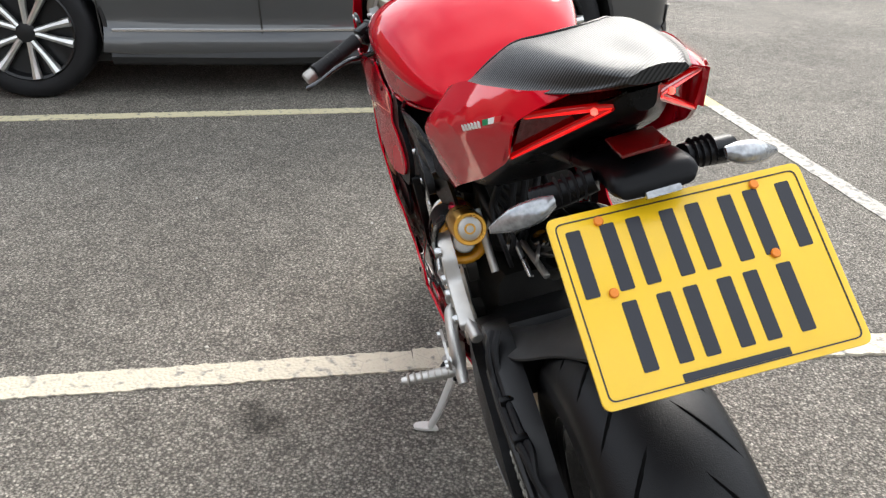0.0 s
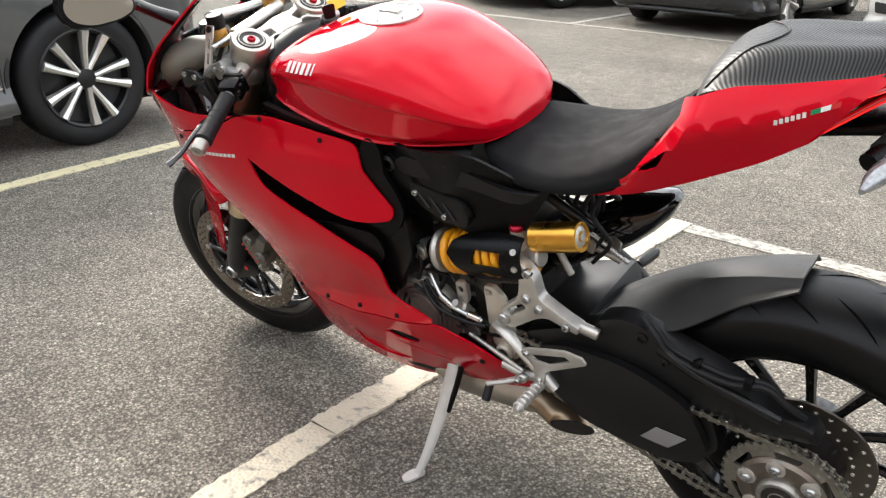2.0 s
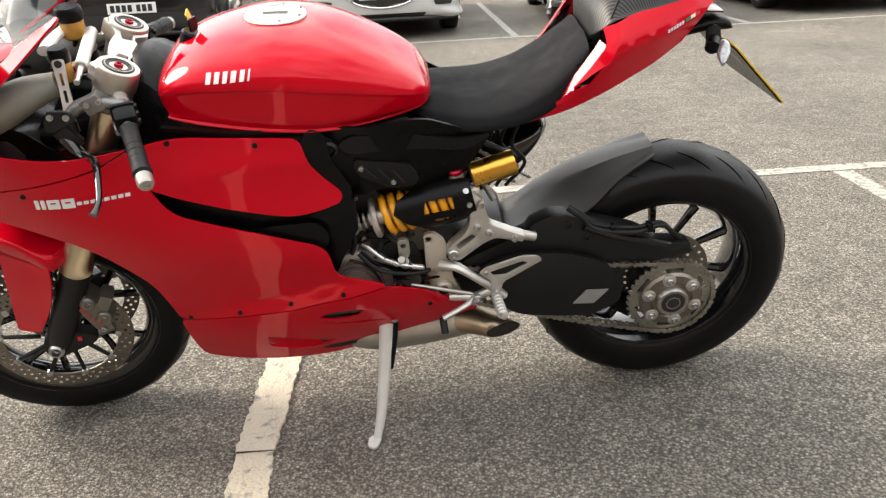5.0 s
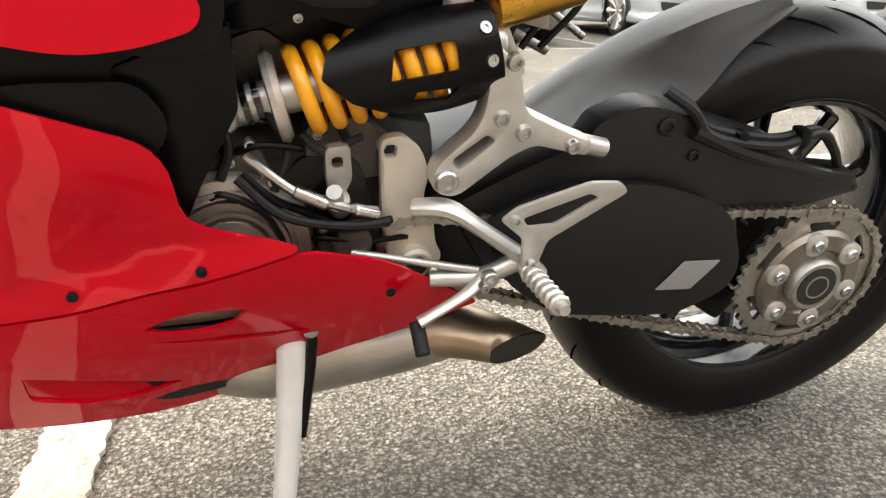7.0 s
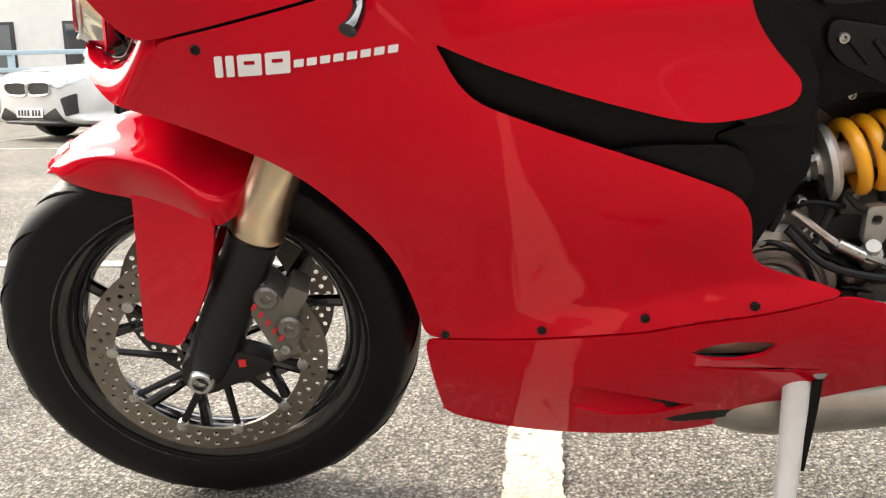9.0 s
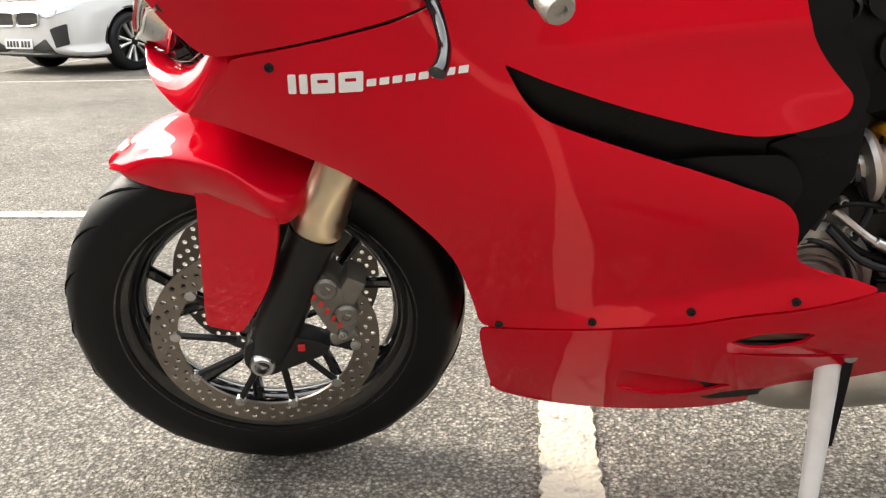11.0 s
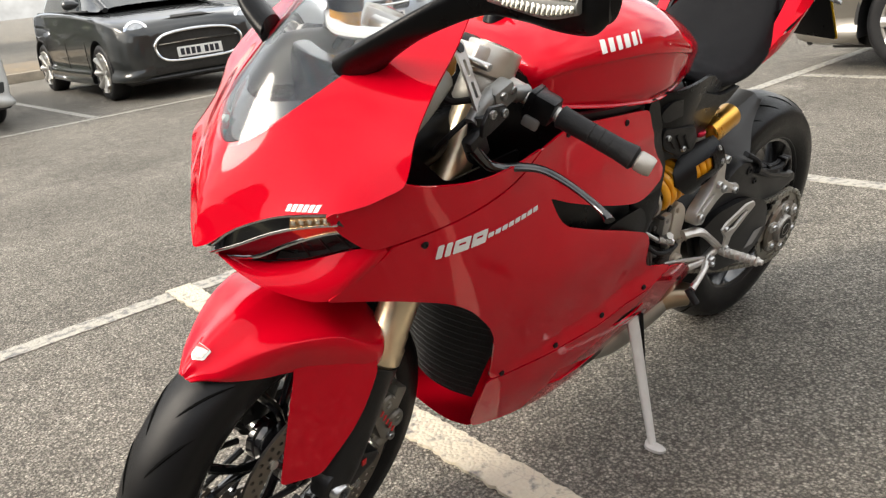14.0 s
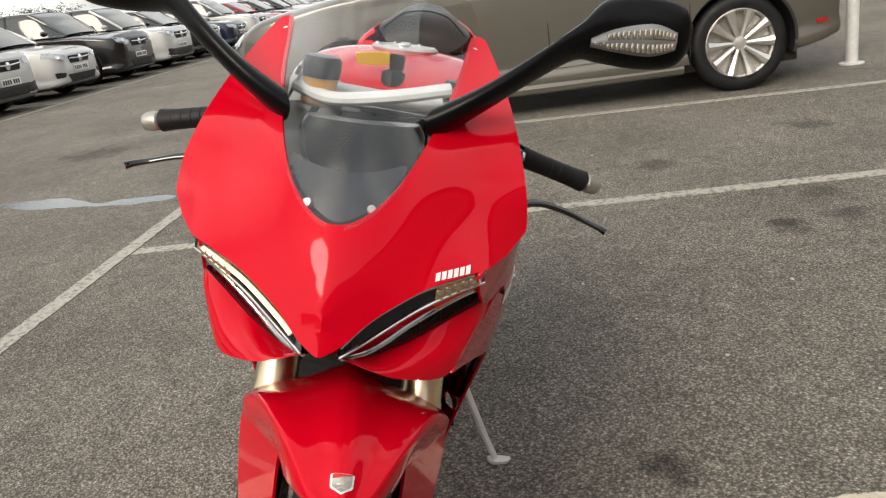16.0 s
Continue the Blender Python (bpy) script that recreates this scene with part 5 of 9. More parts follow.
def engine():
    e = bp("engine", loft([[(x, -w, z0), (x, -w, z1), (x, 0, z1 + 0.01), (x, w, z1), (x, w, z0), (x, 0, z0 - 0.01)] for x, w, z0, z1 in ((1.02, 0.10, 0.34, 0.60), (0.92, 0.135, 0.27, 0.66), (0.84, 0.145, 0.25, 0.68), (0.78, 0.145, 0.25, 0.57), (0.68, 0.130, 0.26, 0.54), (0.58, 0.105, 0.29, 0.535), (0.51, 0.085, 0.33, 0.52))], 24, 26), ENGINE, label="dark cast engine block")
    # alternator cover with ribs
    part("crankcase_cover", lathe([(0.085, -0.02), (0.085, 0.010), (0.080, 0.020), (0.062, 0.026), (0.058, 0.020), (0.040, 0.020), (0.036, 0.026), (0.0001, 0.027)], 36, axis_y(0.735, 0.140, 0.445)), CASTALU, e, "ribbed alloy crankcase cover")
    for k in range(3):
        part("cover_rib", lathe([(0.070 - 0.012 * k, 0.020), (0.072 - 0.012 * k, 0.030), (0.068 - 0.012 * k, 0.030)], 32, axis_y(0.735, 0.140, 0.445), loop=True), CASTALU, e)
    part("starter_boss", rod((0.60, 0.08, 0.435), (0.60, 0.150, 0.435), 0.028, 20), ENGINE, e)
    part("sprocket_cover", plate([(0.69, 0.50), (0.66, 0.535), (0.60, 0.53), (0.585, 0.47), (0.60, 0.42), (0.66, 0.40)], 0.03, upright(0.135), (), 0.015, 0.006), ENGINE, e)
    part("clutch_slave", rod((0.632, 0.12, 0.485), (0.632, 0.165, 0.485), 0.020, 18), PLASTIC, e)
    part("lever_joint", plate([(0.640, 0.555), (0.615, 0.558), (0.612, 0.520), (0.622, 0.50), (0.638, 0.51)], 0.012, upright(0.165), ([(0.633, 0.545), (0.622, 0.545), (0.622, 0.534), (0.633, 0.534)],), 0.007, 0.002, None, 0.005), CASTALU, e, "alloy clutch lever joint")
    for x, z in ((0.69, 0.52), (0.71, 0.56), (0.652, 0.435), (0.70, 0.50)):
        bolt((x, 0.155, z), 0.006, YUP, e, STEEL, 0.006)
    part("cylinder_block", loft([[(x, -w, z - h), (x, -w, z + h), (x, w, z + h), (x, w, z - h)] for x, w, z, h in ((0.80, 0.075, 0.62, 0.11), (0.72, 0.075, 0.63, 0.11), (0.62, 0.072, 0.63, 0.10), (0.54, 0.070, 0.65, 0.07))], 16, 14), ENGINE, e)
    # hoses and wires
    hoses = (([(0.715, 0.15, 0.545), (0.67, 0.175, 0.515), (0.63, 0.18, 0.50), (0.585, 0.165, 0.478)], 0.005, STEEL), ([(0.72, 0.16, 0.53), (0.69, 0.17, 0.505), (0.66, 0.17, 0.49), (0.62, 0.175, 0.47), (0.57, 0.16, 0.468)], 0.0045, PLASTIC),
             ([(0.77, 0.12, 0.56), (0.73, 0.15, 0.55), (0.70, 0.16, 0.56), (0.66, 0.15, 0.55)], 0.004, PLASTIC), ([(0.665, 0.14, 0.44), (0.64, 0.165, 0.455), (0.60, 0.165, 0.447), (0.55, 0.15, 0.44)], 0.0035, PLASTIC),
             ([(0.76, 0.15, 0.49), (0.74, 0.17, 0.515), (0.70, 0.17, 0.49), (0.68, 0.165, 0.45)], 0.0035, RUBBER), ([(0.66, 0.15, 0.565), (0.64, 0.16, 0.55), (0.60, 0.15, 0.56)], 0.004, RUBBER))
    for pts, r, mt in hoses:
        part("hose", tube(pts, r, 8, 20), mt, e)
    # castings, brackets and bolts seen between the covers
    for o, yy, mt in (([(0.735, 0.640), (0.690, 0.655), (0.655, 0.630), (0.650, 0.585), (0.690, 0.570), (0.735, 0.590)], 0.100, BLOCK), ([(0.655, 0.565), (0.600, 0.575), (0.565, 0.545), (0.570, 0.505), (0.625, 0.500), (0.655, 0.525)], 0.132, BLOCK),
                      ([(0.735, 0.545), (0.700, 0.555), (0.690, 0.520), (0.712, 0.500), (0.738, 0.512)], 0.150, BLOCK), ([(0.600, 0.640), (0.560, 0.650), (0.545, 0.600), (0.575, 0.580), (0.605, 0.600)], 0.115, SATIN), ([(0.648, 0.470), (0.622, 0.476), (0.606, 0.452), (0.612, 0.418), (0.645, 0.418)], 0.158, BLOCK),
                      ([(0.712, 0.690), (0.660, 0.700), (0.600, 0.680), (0.600, 0.655), (0.660, 0.662)], 0.105, SATIN)):
        pl = part("casting", plate(o, 0.020, upright(yy), (), 0.010, 0.004), mt, e)
        cx, cz = sum(p[0] for p in o) / len(o), sum(p[1] for p in o) / len(o)
        for px_, pz_ in o[::2]:
            bolt((cx + (px_ - cx) * 0.72, yy, cz + (pz_ - cz) * 0.72), 0.0055, YUP, pl, STEEL, 0.005)
    part("sensor", lathe([(0.012, 0), (0.013, 0.01), (0.013, 0.03), (0.008, 0.034), (0.008, 0.05)], 16, between((0.622, 0.150, 0.478), (0.630, 0.172, 0.505))), CASTALU, e)
    part("round_plug", lathe([(0.020, -0.01), (0.021, 0.006), (0.017, 0.010), (0.0001, 0.011)], 22, axis_y(0.612, 0.160, 0.445)), BLOCK, e)
    for pts in ([(0.725, 0.168, 0.530), (0.69, 0.182, 0.498), (0.655, 0.184, 0.484), (0.61, 0.178, 0.474), (0.575, 0.168, 0.470)], [(0.70, 0.14, 0.60), (0.675, 0.15, 0.55), (0.69, 0.16, 0.51)], [(0.64, 0.14, 0.60), (0.625, 0.145, 0.575), (0.615, 0.14, 0.555)], [(0.745, 0.14, 0.60), (0.73, 0.155, 0.56), (0.74, 0.16, 0.525)]):
        part("hose", tube(pts, 0.0048, 8, 18), RUBBER, e)
    part("cable_adjuster", rod((0.672, 0.176, 0.517), (0.640, 0.180, 0.502), 0.007, 12), STEEL, e)
    part("cable_sleeve", rod((0.612, 0.174, 0.491), (0.588, 0.166, 0.480), 0.008, 12), CHROME, e)


engine()


def frame_parts():
    # black cover below the seat: main sheet, a raised box with two bolts, and the rail
    def covers(s):
        o = [(0.815, 0.835, 0.02), (0.70, 0.836, 0.02), (0.60, 0.846, 0.02), (0.56, 0.838, 0.01), (0.475, 0.798, 0.03), (0.425, 0.800, 0.01), (0.452, 0.755, 0.03), (0.500, 0.680, 0.03), (0.530, 0.645, 0.02), (0.60, 0.664, 0.02), (0.66, 0.690, 0.03), (0.70, 0.665, 0.02), (0.735, 0.672, 0.03), (0.770, 0.745, 0.03)]
        c = bp("subframe_cover", mirrored(panel(o, lambda x, z: Vector((x, 0.128 + 0.030 * math.exp(-((x - 0.66) / 0.12) ** 2) + (z - 0.75) * 0.15, z)), 0.006, (), 0.02), s), PLASTIC, label="matt black plastic cover below the seat")
        rail = [(0.745, 0.800, 0.02), (0.715, 0.818, 0.01), (0.60, 0.812, 0.02), (0.50, 0.785, 0.03), (0.436, 0.797, 0.01), (0.48, 0.760, 0.04), (0.56, 0.772, 0.03), (0.66, 0.780, 0.02), (0.725, 0.775, 0.02)]
        part("rail_cover", mirrored(panel(rail, lambda x, z: Vector((x, 0.146 + 0.012 * math.exp(-((x - 0.7) / 0.1) ** 2) + (z - 0.78) * 0.1, z)), 0.012, (), 0.02), s), GREYPL, c)
        bx = [(0.716, 0.762), (0.60, 0.744), (0.583, 0.712), (0.592, 0.690), (0.645, 0.690), (0.700, 0.715), (0.718, 0.738)]
        part("regulator_cover", mirrored(plate(bx, 0.016, upright(0.168), (), 0.012, 0.005), s), GREYPL, c, "dark grey moulded cover with two bolts")
        for k in range(3):
            part("cover_rib", mirrored(tube([(0.70 - 0.03 * k, 0.168, 0.745 - 0.006 * k), (0.672 - 0.028 * k, 0.170, 0.716 - 0.007 * k)], 0.003, 6), s), GREYPL, c)
        for x, z in ((0.702, 0.742), (0.638, 0.706)):
            bolt((x, s * 0.168, z), 0.006, pose(0, 0, 0, -90 * s, 0, 0), c, STEEL, 0.006)
        part("frame_bolt", lathe([(0.016, -0.01), (0.017, 0.008), (0.012, 0.012), (0.010, 0.004), (0.0001, 0.004)], 20, mirrored_m(0.761, 0.160, 0.788, s)), SATIN, c, "recessed frame bolt")
        strip = [(1.075, 0.862), (0.90, 0.848), (0.80, 0.840), (0.80, 0.828), (0.90, 0.836), (1.06, 0.850)]
        bp("tank_edge", mirrored(panel(strip, lambda x, z: Vector((x, 0.176 - 0.02 * ((x - 0.95) / 0.15) ** 2, z)), 0.012, (), 0.03, 0.004), s), PLASTIC)
        lobe = [(0.80, 0.842), (0.77, 0.83), (0.758, 0.77), (0.722, 0.700), (0.735, 0.66), (0.80, 0.66), (0.84, 0.70), (0.82, 0.80)]
        bp("air_duct", mirrored(panel(lobe, lambda x, z: Vector((x, SIDE_SHAPE(x, z) - 0.012, z)), 0.01, (), 0.02, 0.015), s), PLASTIC)

    both(covers)


def mirrored_m(x, y, z, s):
    return Matrix.Translation((x, s * y, z)) @ pose(0, 0, 0, -90 * s, 0, 0)


frame_parts()


def shock():
    a, b = Vector((0.735, 0.128, 0.583)), Vector((0.455, 0.132, 0.650))
    d = (b - a).normalized()
    body = bp("rear_shock", rod(a - d * 0.01, b, 0.019, 20), ALU, label="rear shock absorber with yellow spring")
    part("spring_seat", lathe([(0.030, -0.004), (0.044, -0.002), (0.046, 0.004), (0.040, 0.010), (0.020, 0.010)], 28, between(a + d * 0.052, b)), ALU, body)
    for k in range(2):
        part("collar", lathe([(0.0195, -0.004), (0.024, -0.003), (0.024, 0.003), (0.0195, 0.004)], 24, between(a + d * (0.026 + 0.012 * k), b)), BLACKGLOSS, body)
    part("shock_eye", rod(a + Vector((0, -0.02, 0)), a + Vector((0, 0.025, 0)), 0.017, 18), CASTALU, body)
    m = between(a + d * 0.060, b)
    coil = [m @ Vector((0.038 * math.cos(q), 0.038 * math.sin(q), 0.014 + 0.185 * q / (2 * math.pi * 9.0))) for q in (2 * math.pi * 9.0 * i / 200 for i in range(201))]
    part("spring", tube(coil, 0.0080, 12), YELLOW, body, "bright yellow coil spring")
    # outer cover: half a shell with two windows
    L = 0.172
    mc = between(a + d * 0.100, b)
    win1 = [(0.078, 0.50), (0.112, 0.32), (0.126, 0.55), (0.084, 0.68)]
    win2 = [(0.062, 0.98), (0.128, 0.88), (0.130, 1.42), (0.072, 1.50)]
    z_axis = (mc.to_3x3().inverted() @ Vector((0, 1, 0)))
    base = math.atan2(z_axis.y, z_axis.x)
    up_axis = (mc.to_3x3().inverted() @ Vector((0, 0, 1)))
    sgn = 1 if math.atan2(up_axis.y, up_axis.x) - base > 0 or math.atan2(up_axis.y, up_axis.x) - base < -math.pi else -1

    def shell(u, v):
        q = base + sgn * (0.85 - v)
        r = 0.050 + 0.004 * math.sin(min(1, max(0, u / L)) * math.pi)
        return mc @ Vector((r * math.cos(q), r * math.sin(q), u))

    o = [(0.0, 1.30, 0.05), (0.022, 0.75, 0.05), (0.055, 0.35, 0.05), (0.095, 0.0, 0.05), (0.13, -0.3, 0.05), (L, -0.35, 0.01), (L, 2.1, 0.01), (0.10, 2.3, 0.05), (0.045, 2.15, 0.05), (0.012, 1.80, 0.05)]
    cov = panel(o, shell, 0.004, (win1, win2), 0.02, 0.02)
    part("shock_cover", cov, PLASTIC, body, "matt black shell with two windows")
    for v in (0.2, 0.9, 1.5):
        p = shell(L - 0.012, v)
        part("cover_bolt", lathe([(0.006, -0.004), (0.006, 0.003), (0.003, 0.003), (0.003, 0.001), (0.0001, 0.001)], 12, Matrix.Translation(p) @ between((0, 0, 0), p - (a + d * (0.085 + L - 0.012))).to_3x3().to_4x4()), STEEL, body)
    # gold reservoir with a red cap on its neck
    r0, r1 = Vector((0.474, 0.128, 0.684)), Vector((0.380, 0.124, 0.710))
    res = part("reservoir", lathe([(0.020, 0.0), (0.0275, 0.004), (0.0275, 0.094), (0.026, 0.098), (0.021, 0.098), (0.020, 0.094), (0.010, 0.094), (0.009, 0.097), (0.0001, 0.097)], 32, between(r0, r1)), GOLD, body, "gold anodised shock reservoir")
    part("end_plug", lathe([(0.0195, 0.0945), (0.016, 0.0965), (0.006, 0.0965), (0.006, 0.099), (0.0001, 0.099)], 24, between(r0, r1)), ALU, body)
    part("reservoir_neck", tube([(0.500, 0.127, 0.640), (0.503, 0.127, 0.662), (0.506, 0.127, 0.692)], [0.020, 0.019, 0.016], 16, 8), ALU, body)
    part("red_cap", lathe([(0.014, 0), (0.016, 0.002), (0.016, 0.008), (0.013, 0.011), (0.006, 0.011), (0.005, 0.008), (0.0001, 0.008)], 20, Matrix.Translation((0.507, 0.127, 0.692)) @ pose(0, 0, 0, 0, 5, 0)), REDANO, body, "red anodised adjuster cap")
    # linkage casting
    o = [(0.512, 0.668, 0.02), (0.470, 0.655, 0.015), (0.449, 0.634, 0.012), (0.440, 0.590, 0.012), (0.385, 0.563, 0.008), (0.360, 0.553, 0.006), (0.365, 0.536, 0.006), (0.426, 0.552, 0.01), (0.450, 0.541, 0.012), (0.507, 0.496, 0.014), (0.532, 0.505, 0.012), (0.532, 0.533, 0.012), (0.486, 0.577, 0.02), (0.480, 0.630, 0.02)]
    lk = bp("shock_linkage", plate(o, 0.026, upright(0.178), ([(0.513, 0.540), (0.478, 0.566), (0.470, 0.560), (0.505, 0.530)],), 0.012, 0.006, None, 0.004), ALU, label="bare alloy shock linkage")
    for x, z, r in ((0.519, 0.519, 0.013), (0.441, 0.569, 0.009), (0.466, 0.585, 0.009), (0.459, 0.643, 0.009), (0.385, 0.551, 0.008)):
        bolt((x, 0.178, z), r, YUP, lk, STEEL, 0.008)
    part("link_rod", rod((0.40, 0.165, 0.555), (0.335, 0.155, 0.535), 0.011, 14), ALU, lk)


shock()


def rearset():
    o = [(0.582, 0.556), (0.560, 0.560), (0.538, 0.541), (0.529, 0.516), (0.534, 0.485), (0.522, 0.466), (0.517, 0.428), (0.508, 0.412), (0.518, 0.394), (0.545, 0.390), (0.572, 0.418), (0.579, 0.462)]
    br = bp("footrest_bracket", plate(o, 0.012, upright(0.152), ([(0.578, 0.549, 0.005), (0.565, 0.549, 0.005), (0.565, 0.535, 0.005), (0.578, 0.535, 0.005)],), 0.008, 0.003, None, 0.006), TITAN, label="grey alloy footrest bracket")
    part("bracket_tube", rod((0.541, 0.14, 0.411), (0.541, 0.166, 0.411), 0.019, 20), TITAN, br)
    # dark disc on the tube end, painted as the shade of its bore
    part("tube_hollow", lathe([(0.012, 0), (0.012, 0.0005), (0.0001, 0.0006)], 18, axis_y(0.541, 0.1662, 0.411)), SOOTSHADE, br)
    hg = bp("footrest_hanger", tube([(0.548, 0.165, 0.484), (0.515, 0.182, 0.488), (0.480, 0.190, 0.466), (0.430, 0.193, 0.428), (0.405, 0.194, 0.405)], [0.012, 0.013, 0.011, 0.012, 0.010], 10, 18, None, 0.75), ALU, label="alloy footrest hanger with heel guard")
    part("hanger_arm", tube([(0.530, 0.180, 0.402), (0.475, 0.188, 0.405), (0.432, 0.192, 0.424)], [0.009, 0.010, 0.011], 10, 12), ALU, hg)
    part("heel_guard", plate([(0.467, 0.486), (0.450, 0.500), (0.372, 0.524), (0.338, 0.522), (0.328, 0.510), (0.412, 0.458), (0.422, 0.420), (0.438, 0.425), (0.440, 0.462)], 0.005, upright(0.212), ([(0.443, 0.487), (0.372, 0.511), (0.360, 0.505), (0.407, 0.477), (0.436, 0.476)],), 0.006, 0.0015, None, 0.004), ALU, hg)
    for x, z in ((0.452, 0.487), (0.428, 0.432), (0.478, 0.407)):
        bolt((x, 0.212, z), 0.006, YUP, hg, STEEL, 0.006)
    peg = part("footrest", tube([(0.430, 0.196, 0.424), (0.428, 0.210, 0.421), (0.425, 0.275, 0.428), (0.424, 0.300, 0.431)], [0.009, 0.0110, 0.0095, 0.006], 10, 14), ALU, hg, "knurled alloy footrest")
    for k in range(7):
        t = 0.216 + 0.0075 * k
        k1 = (t - 0.216) / 0.045
        part("knurl", lathe([(0.0100, -0.0025), (0.0124, 0), (0.0100, 0.0025)], 8, between(Vector((0.428, 0.216, 0.421)).lerp(Vector((0.425, 0.288, 0.4295)), k1), (0.420, 0.40, 0.442))), ALU, peg)
    gl = bp("gear_lever", tube([(0.470, 0.196, 0.412), (0.490, 0.204, 0.398), (0.515, 0.210, 0.386), (0.548, 0.214, 0.370)], [0.011, 0.008, 0.007, 0.008], 10, 14, None, 0.7), ALU, label="alloy gear lever with rubber toe piece")
    part("toe_piece", rod((0.549, 0.205, 0.365), (0.546, 0.232, 0.338), 0.0085, 12), RUBBER, gl)
    part("gear_rod", rod((0.478, 0.190, 0.414), (0.615, 0.170, 0.437), 0.0045, 10), ALU, gl)
    bolt((0.470, 0.204, 0.412), 0.010, YUP, gl, STEEL, 0.007)
    # side stand
    foot = Vector((0.722, 0.300, 0.0735))
    st = bp("side_stand", loft([[Vector(c) + Vector((a * math.cos(q), b * math.sin(q) , b * math.sin(q) * 0.3)) for q in (2 * math.pi * j / 10 for j in range(10))] for c, a, b in (((0.676, 0.150, 0.338), 0.018, 0.009), ((0.680, 0.172, 0.290), 0.018, 0.009), ((0.690, 0.208, 0.220), 0.015, 0.008), ((0.706, 0.258, 0.128), 0.012, 0.008), ((0.717, 0.284, 0.087), 0.010, 0.008), ((0.720, 0.290, 0.077), 0.009, 0.006))], 12, 26), STANDPAINT, label="silver painted side stand, folded out")
    part("stand_foot", loft([[(0.712, 0.272, 0.0675 + h), (0.712, 0.297, 0.0735 + h), (0.722, 0.325, 0.0800 + h), (0.740, 0.318, 0.0785 + h), (0.738, 0.285, 0.0705 + h)] for h in (0.0, 0.007)], 14, 3), STANDPAINT, st)
    part("stand_spring", tube([(0.655, 0.160, 0.335), (0.662, 0.178, 0.285), (0.676, 0.205, 0.220)], 0.0065, 8, 14), PLASTIC, st)
    part("stand_eye", rod((0.658, 0.150, 0.338), (0.658, 0.172, 0.340), 0.009, 14), STEEL, st)
    bolt((0.676, 0.158, 0.338), 0.010, YUP, st, STEEL, 0.007)


rearset()


def exhaust(s):
    m = bp("silencer", loft([[Vector((x, s * (0.082 + a * math.cos(q)), z + b * math.sin(q))) for q in (2 * math.pi * j / 14 for j in range(14))] for x, z, a, b in ((0.82, 0.268, 0.030, 0.025), (0.79, 0.262, 0.050, 0.042), (0.70, 0.256, 0.070, 0.058), (0.56, 0.262, 0.066, 0.052), (0.485, 0.268, 0.060, 0.044))], 24, 20), EXHAUST, label="grey steel silencer under the engine")
    def mouth(rows, n, k2, open_end):
        return loft([[Vector((x + k * (0.5 + 0.5 * math.cos(q)), s * (y + a * math.cos(q)), z + b * math.sin(q))) for q in (2 * math.pi * j / 16 for j in range(16))] for x, y, z, a, b, k in rows], n, k2, True, open_end)

    tip = part("outlet", mouth(((0.525, 0.090, 0.272, 0.050, 0.036, 0), (0.475, 0.106, 0.274, 0.048, 0.033, 0.004), (0.415, 0.130, 0.270, 0.036, 0.027, 0.03), (0.358, 0.150, 0.265, 0.013, 0.019, 0.088)), 28, 16, False), BRONZE, m, "bronze-tinted slash-cut exhaust outlet")
    part("outlet_inside", mouth(((0.360, 0.1505, 0.265, 0.0118, 0.0165, 0.084), (0.40, 0.128, 0.268, 0.020, 0.016, 0.05), (0.44, 0.112, 0.272, 0.006, 0.004, 0.01)), 24, 8, True), SOOTSHADE, m)


both(exhaust)


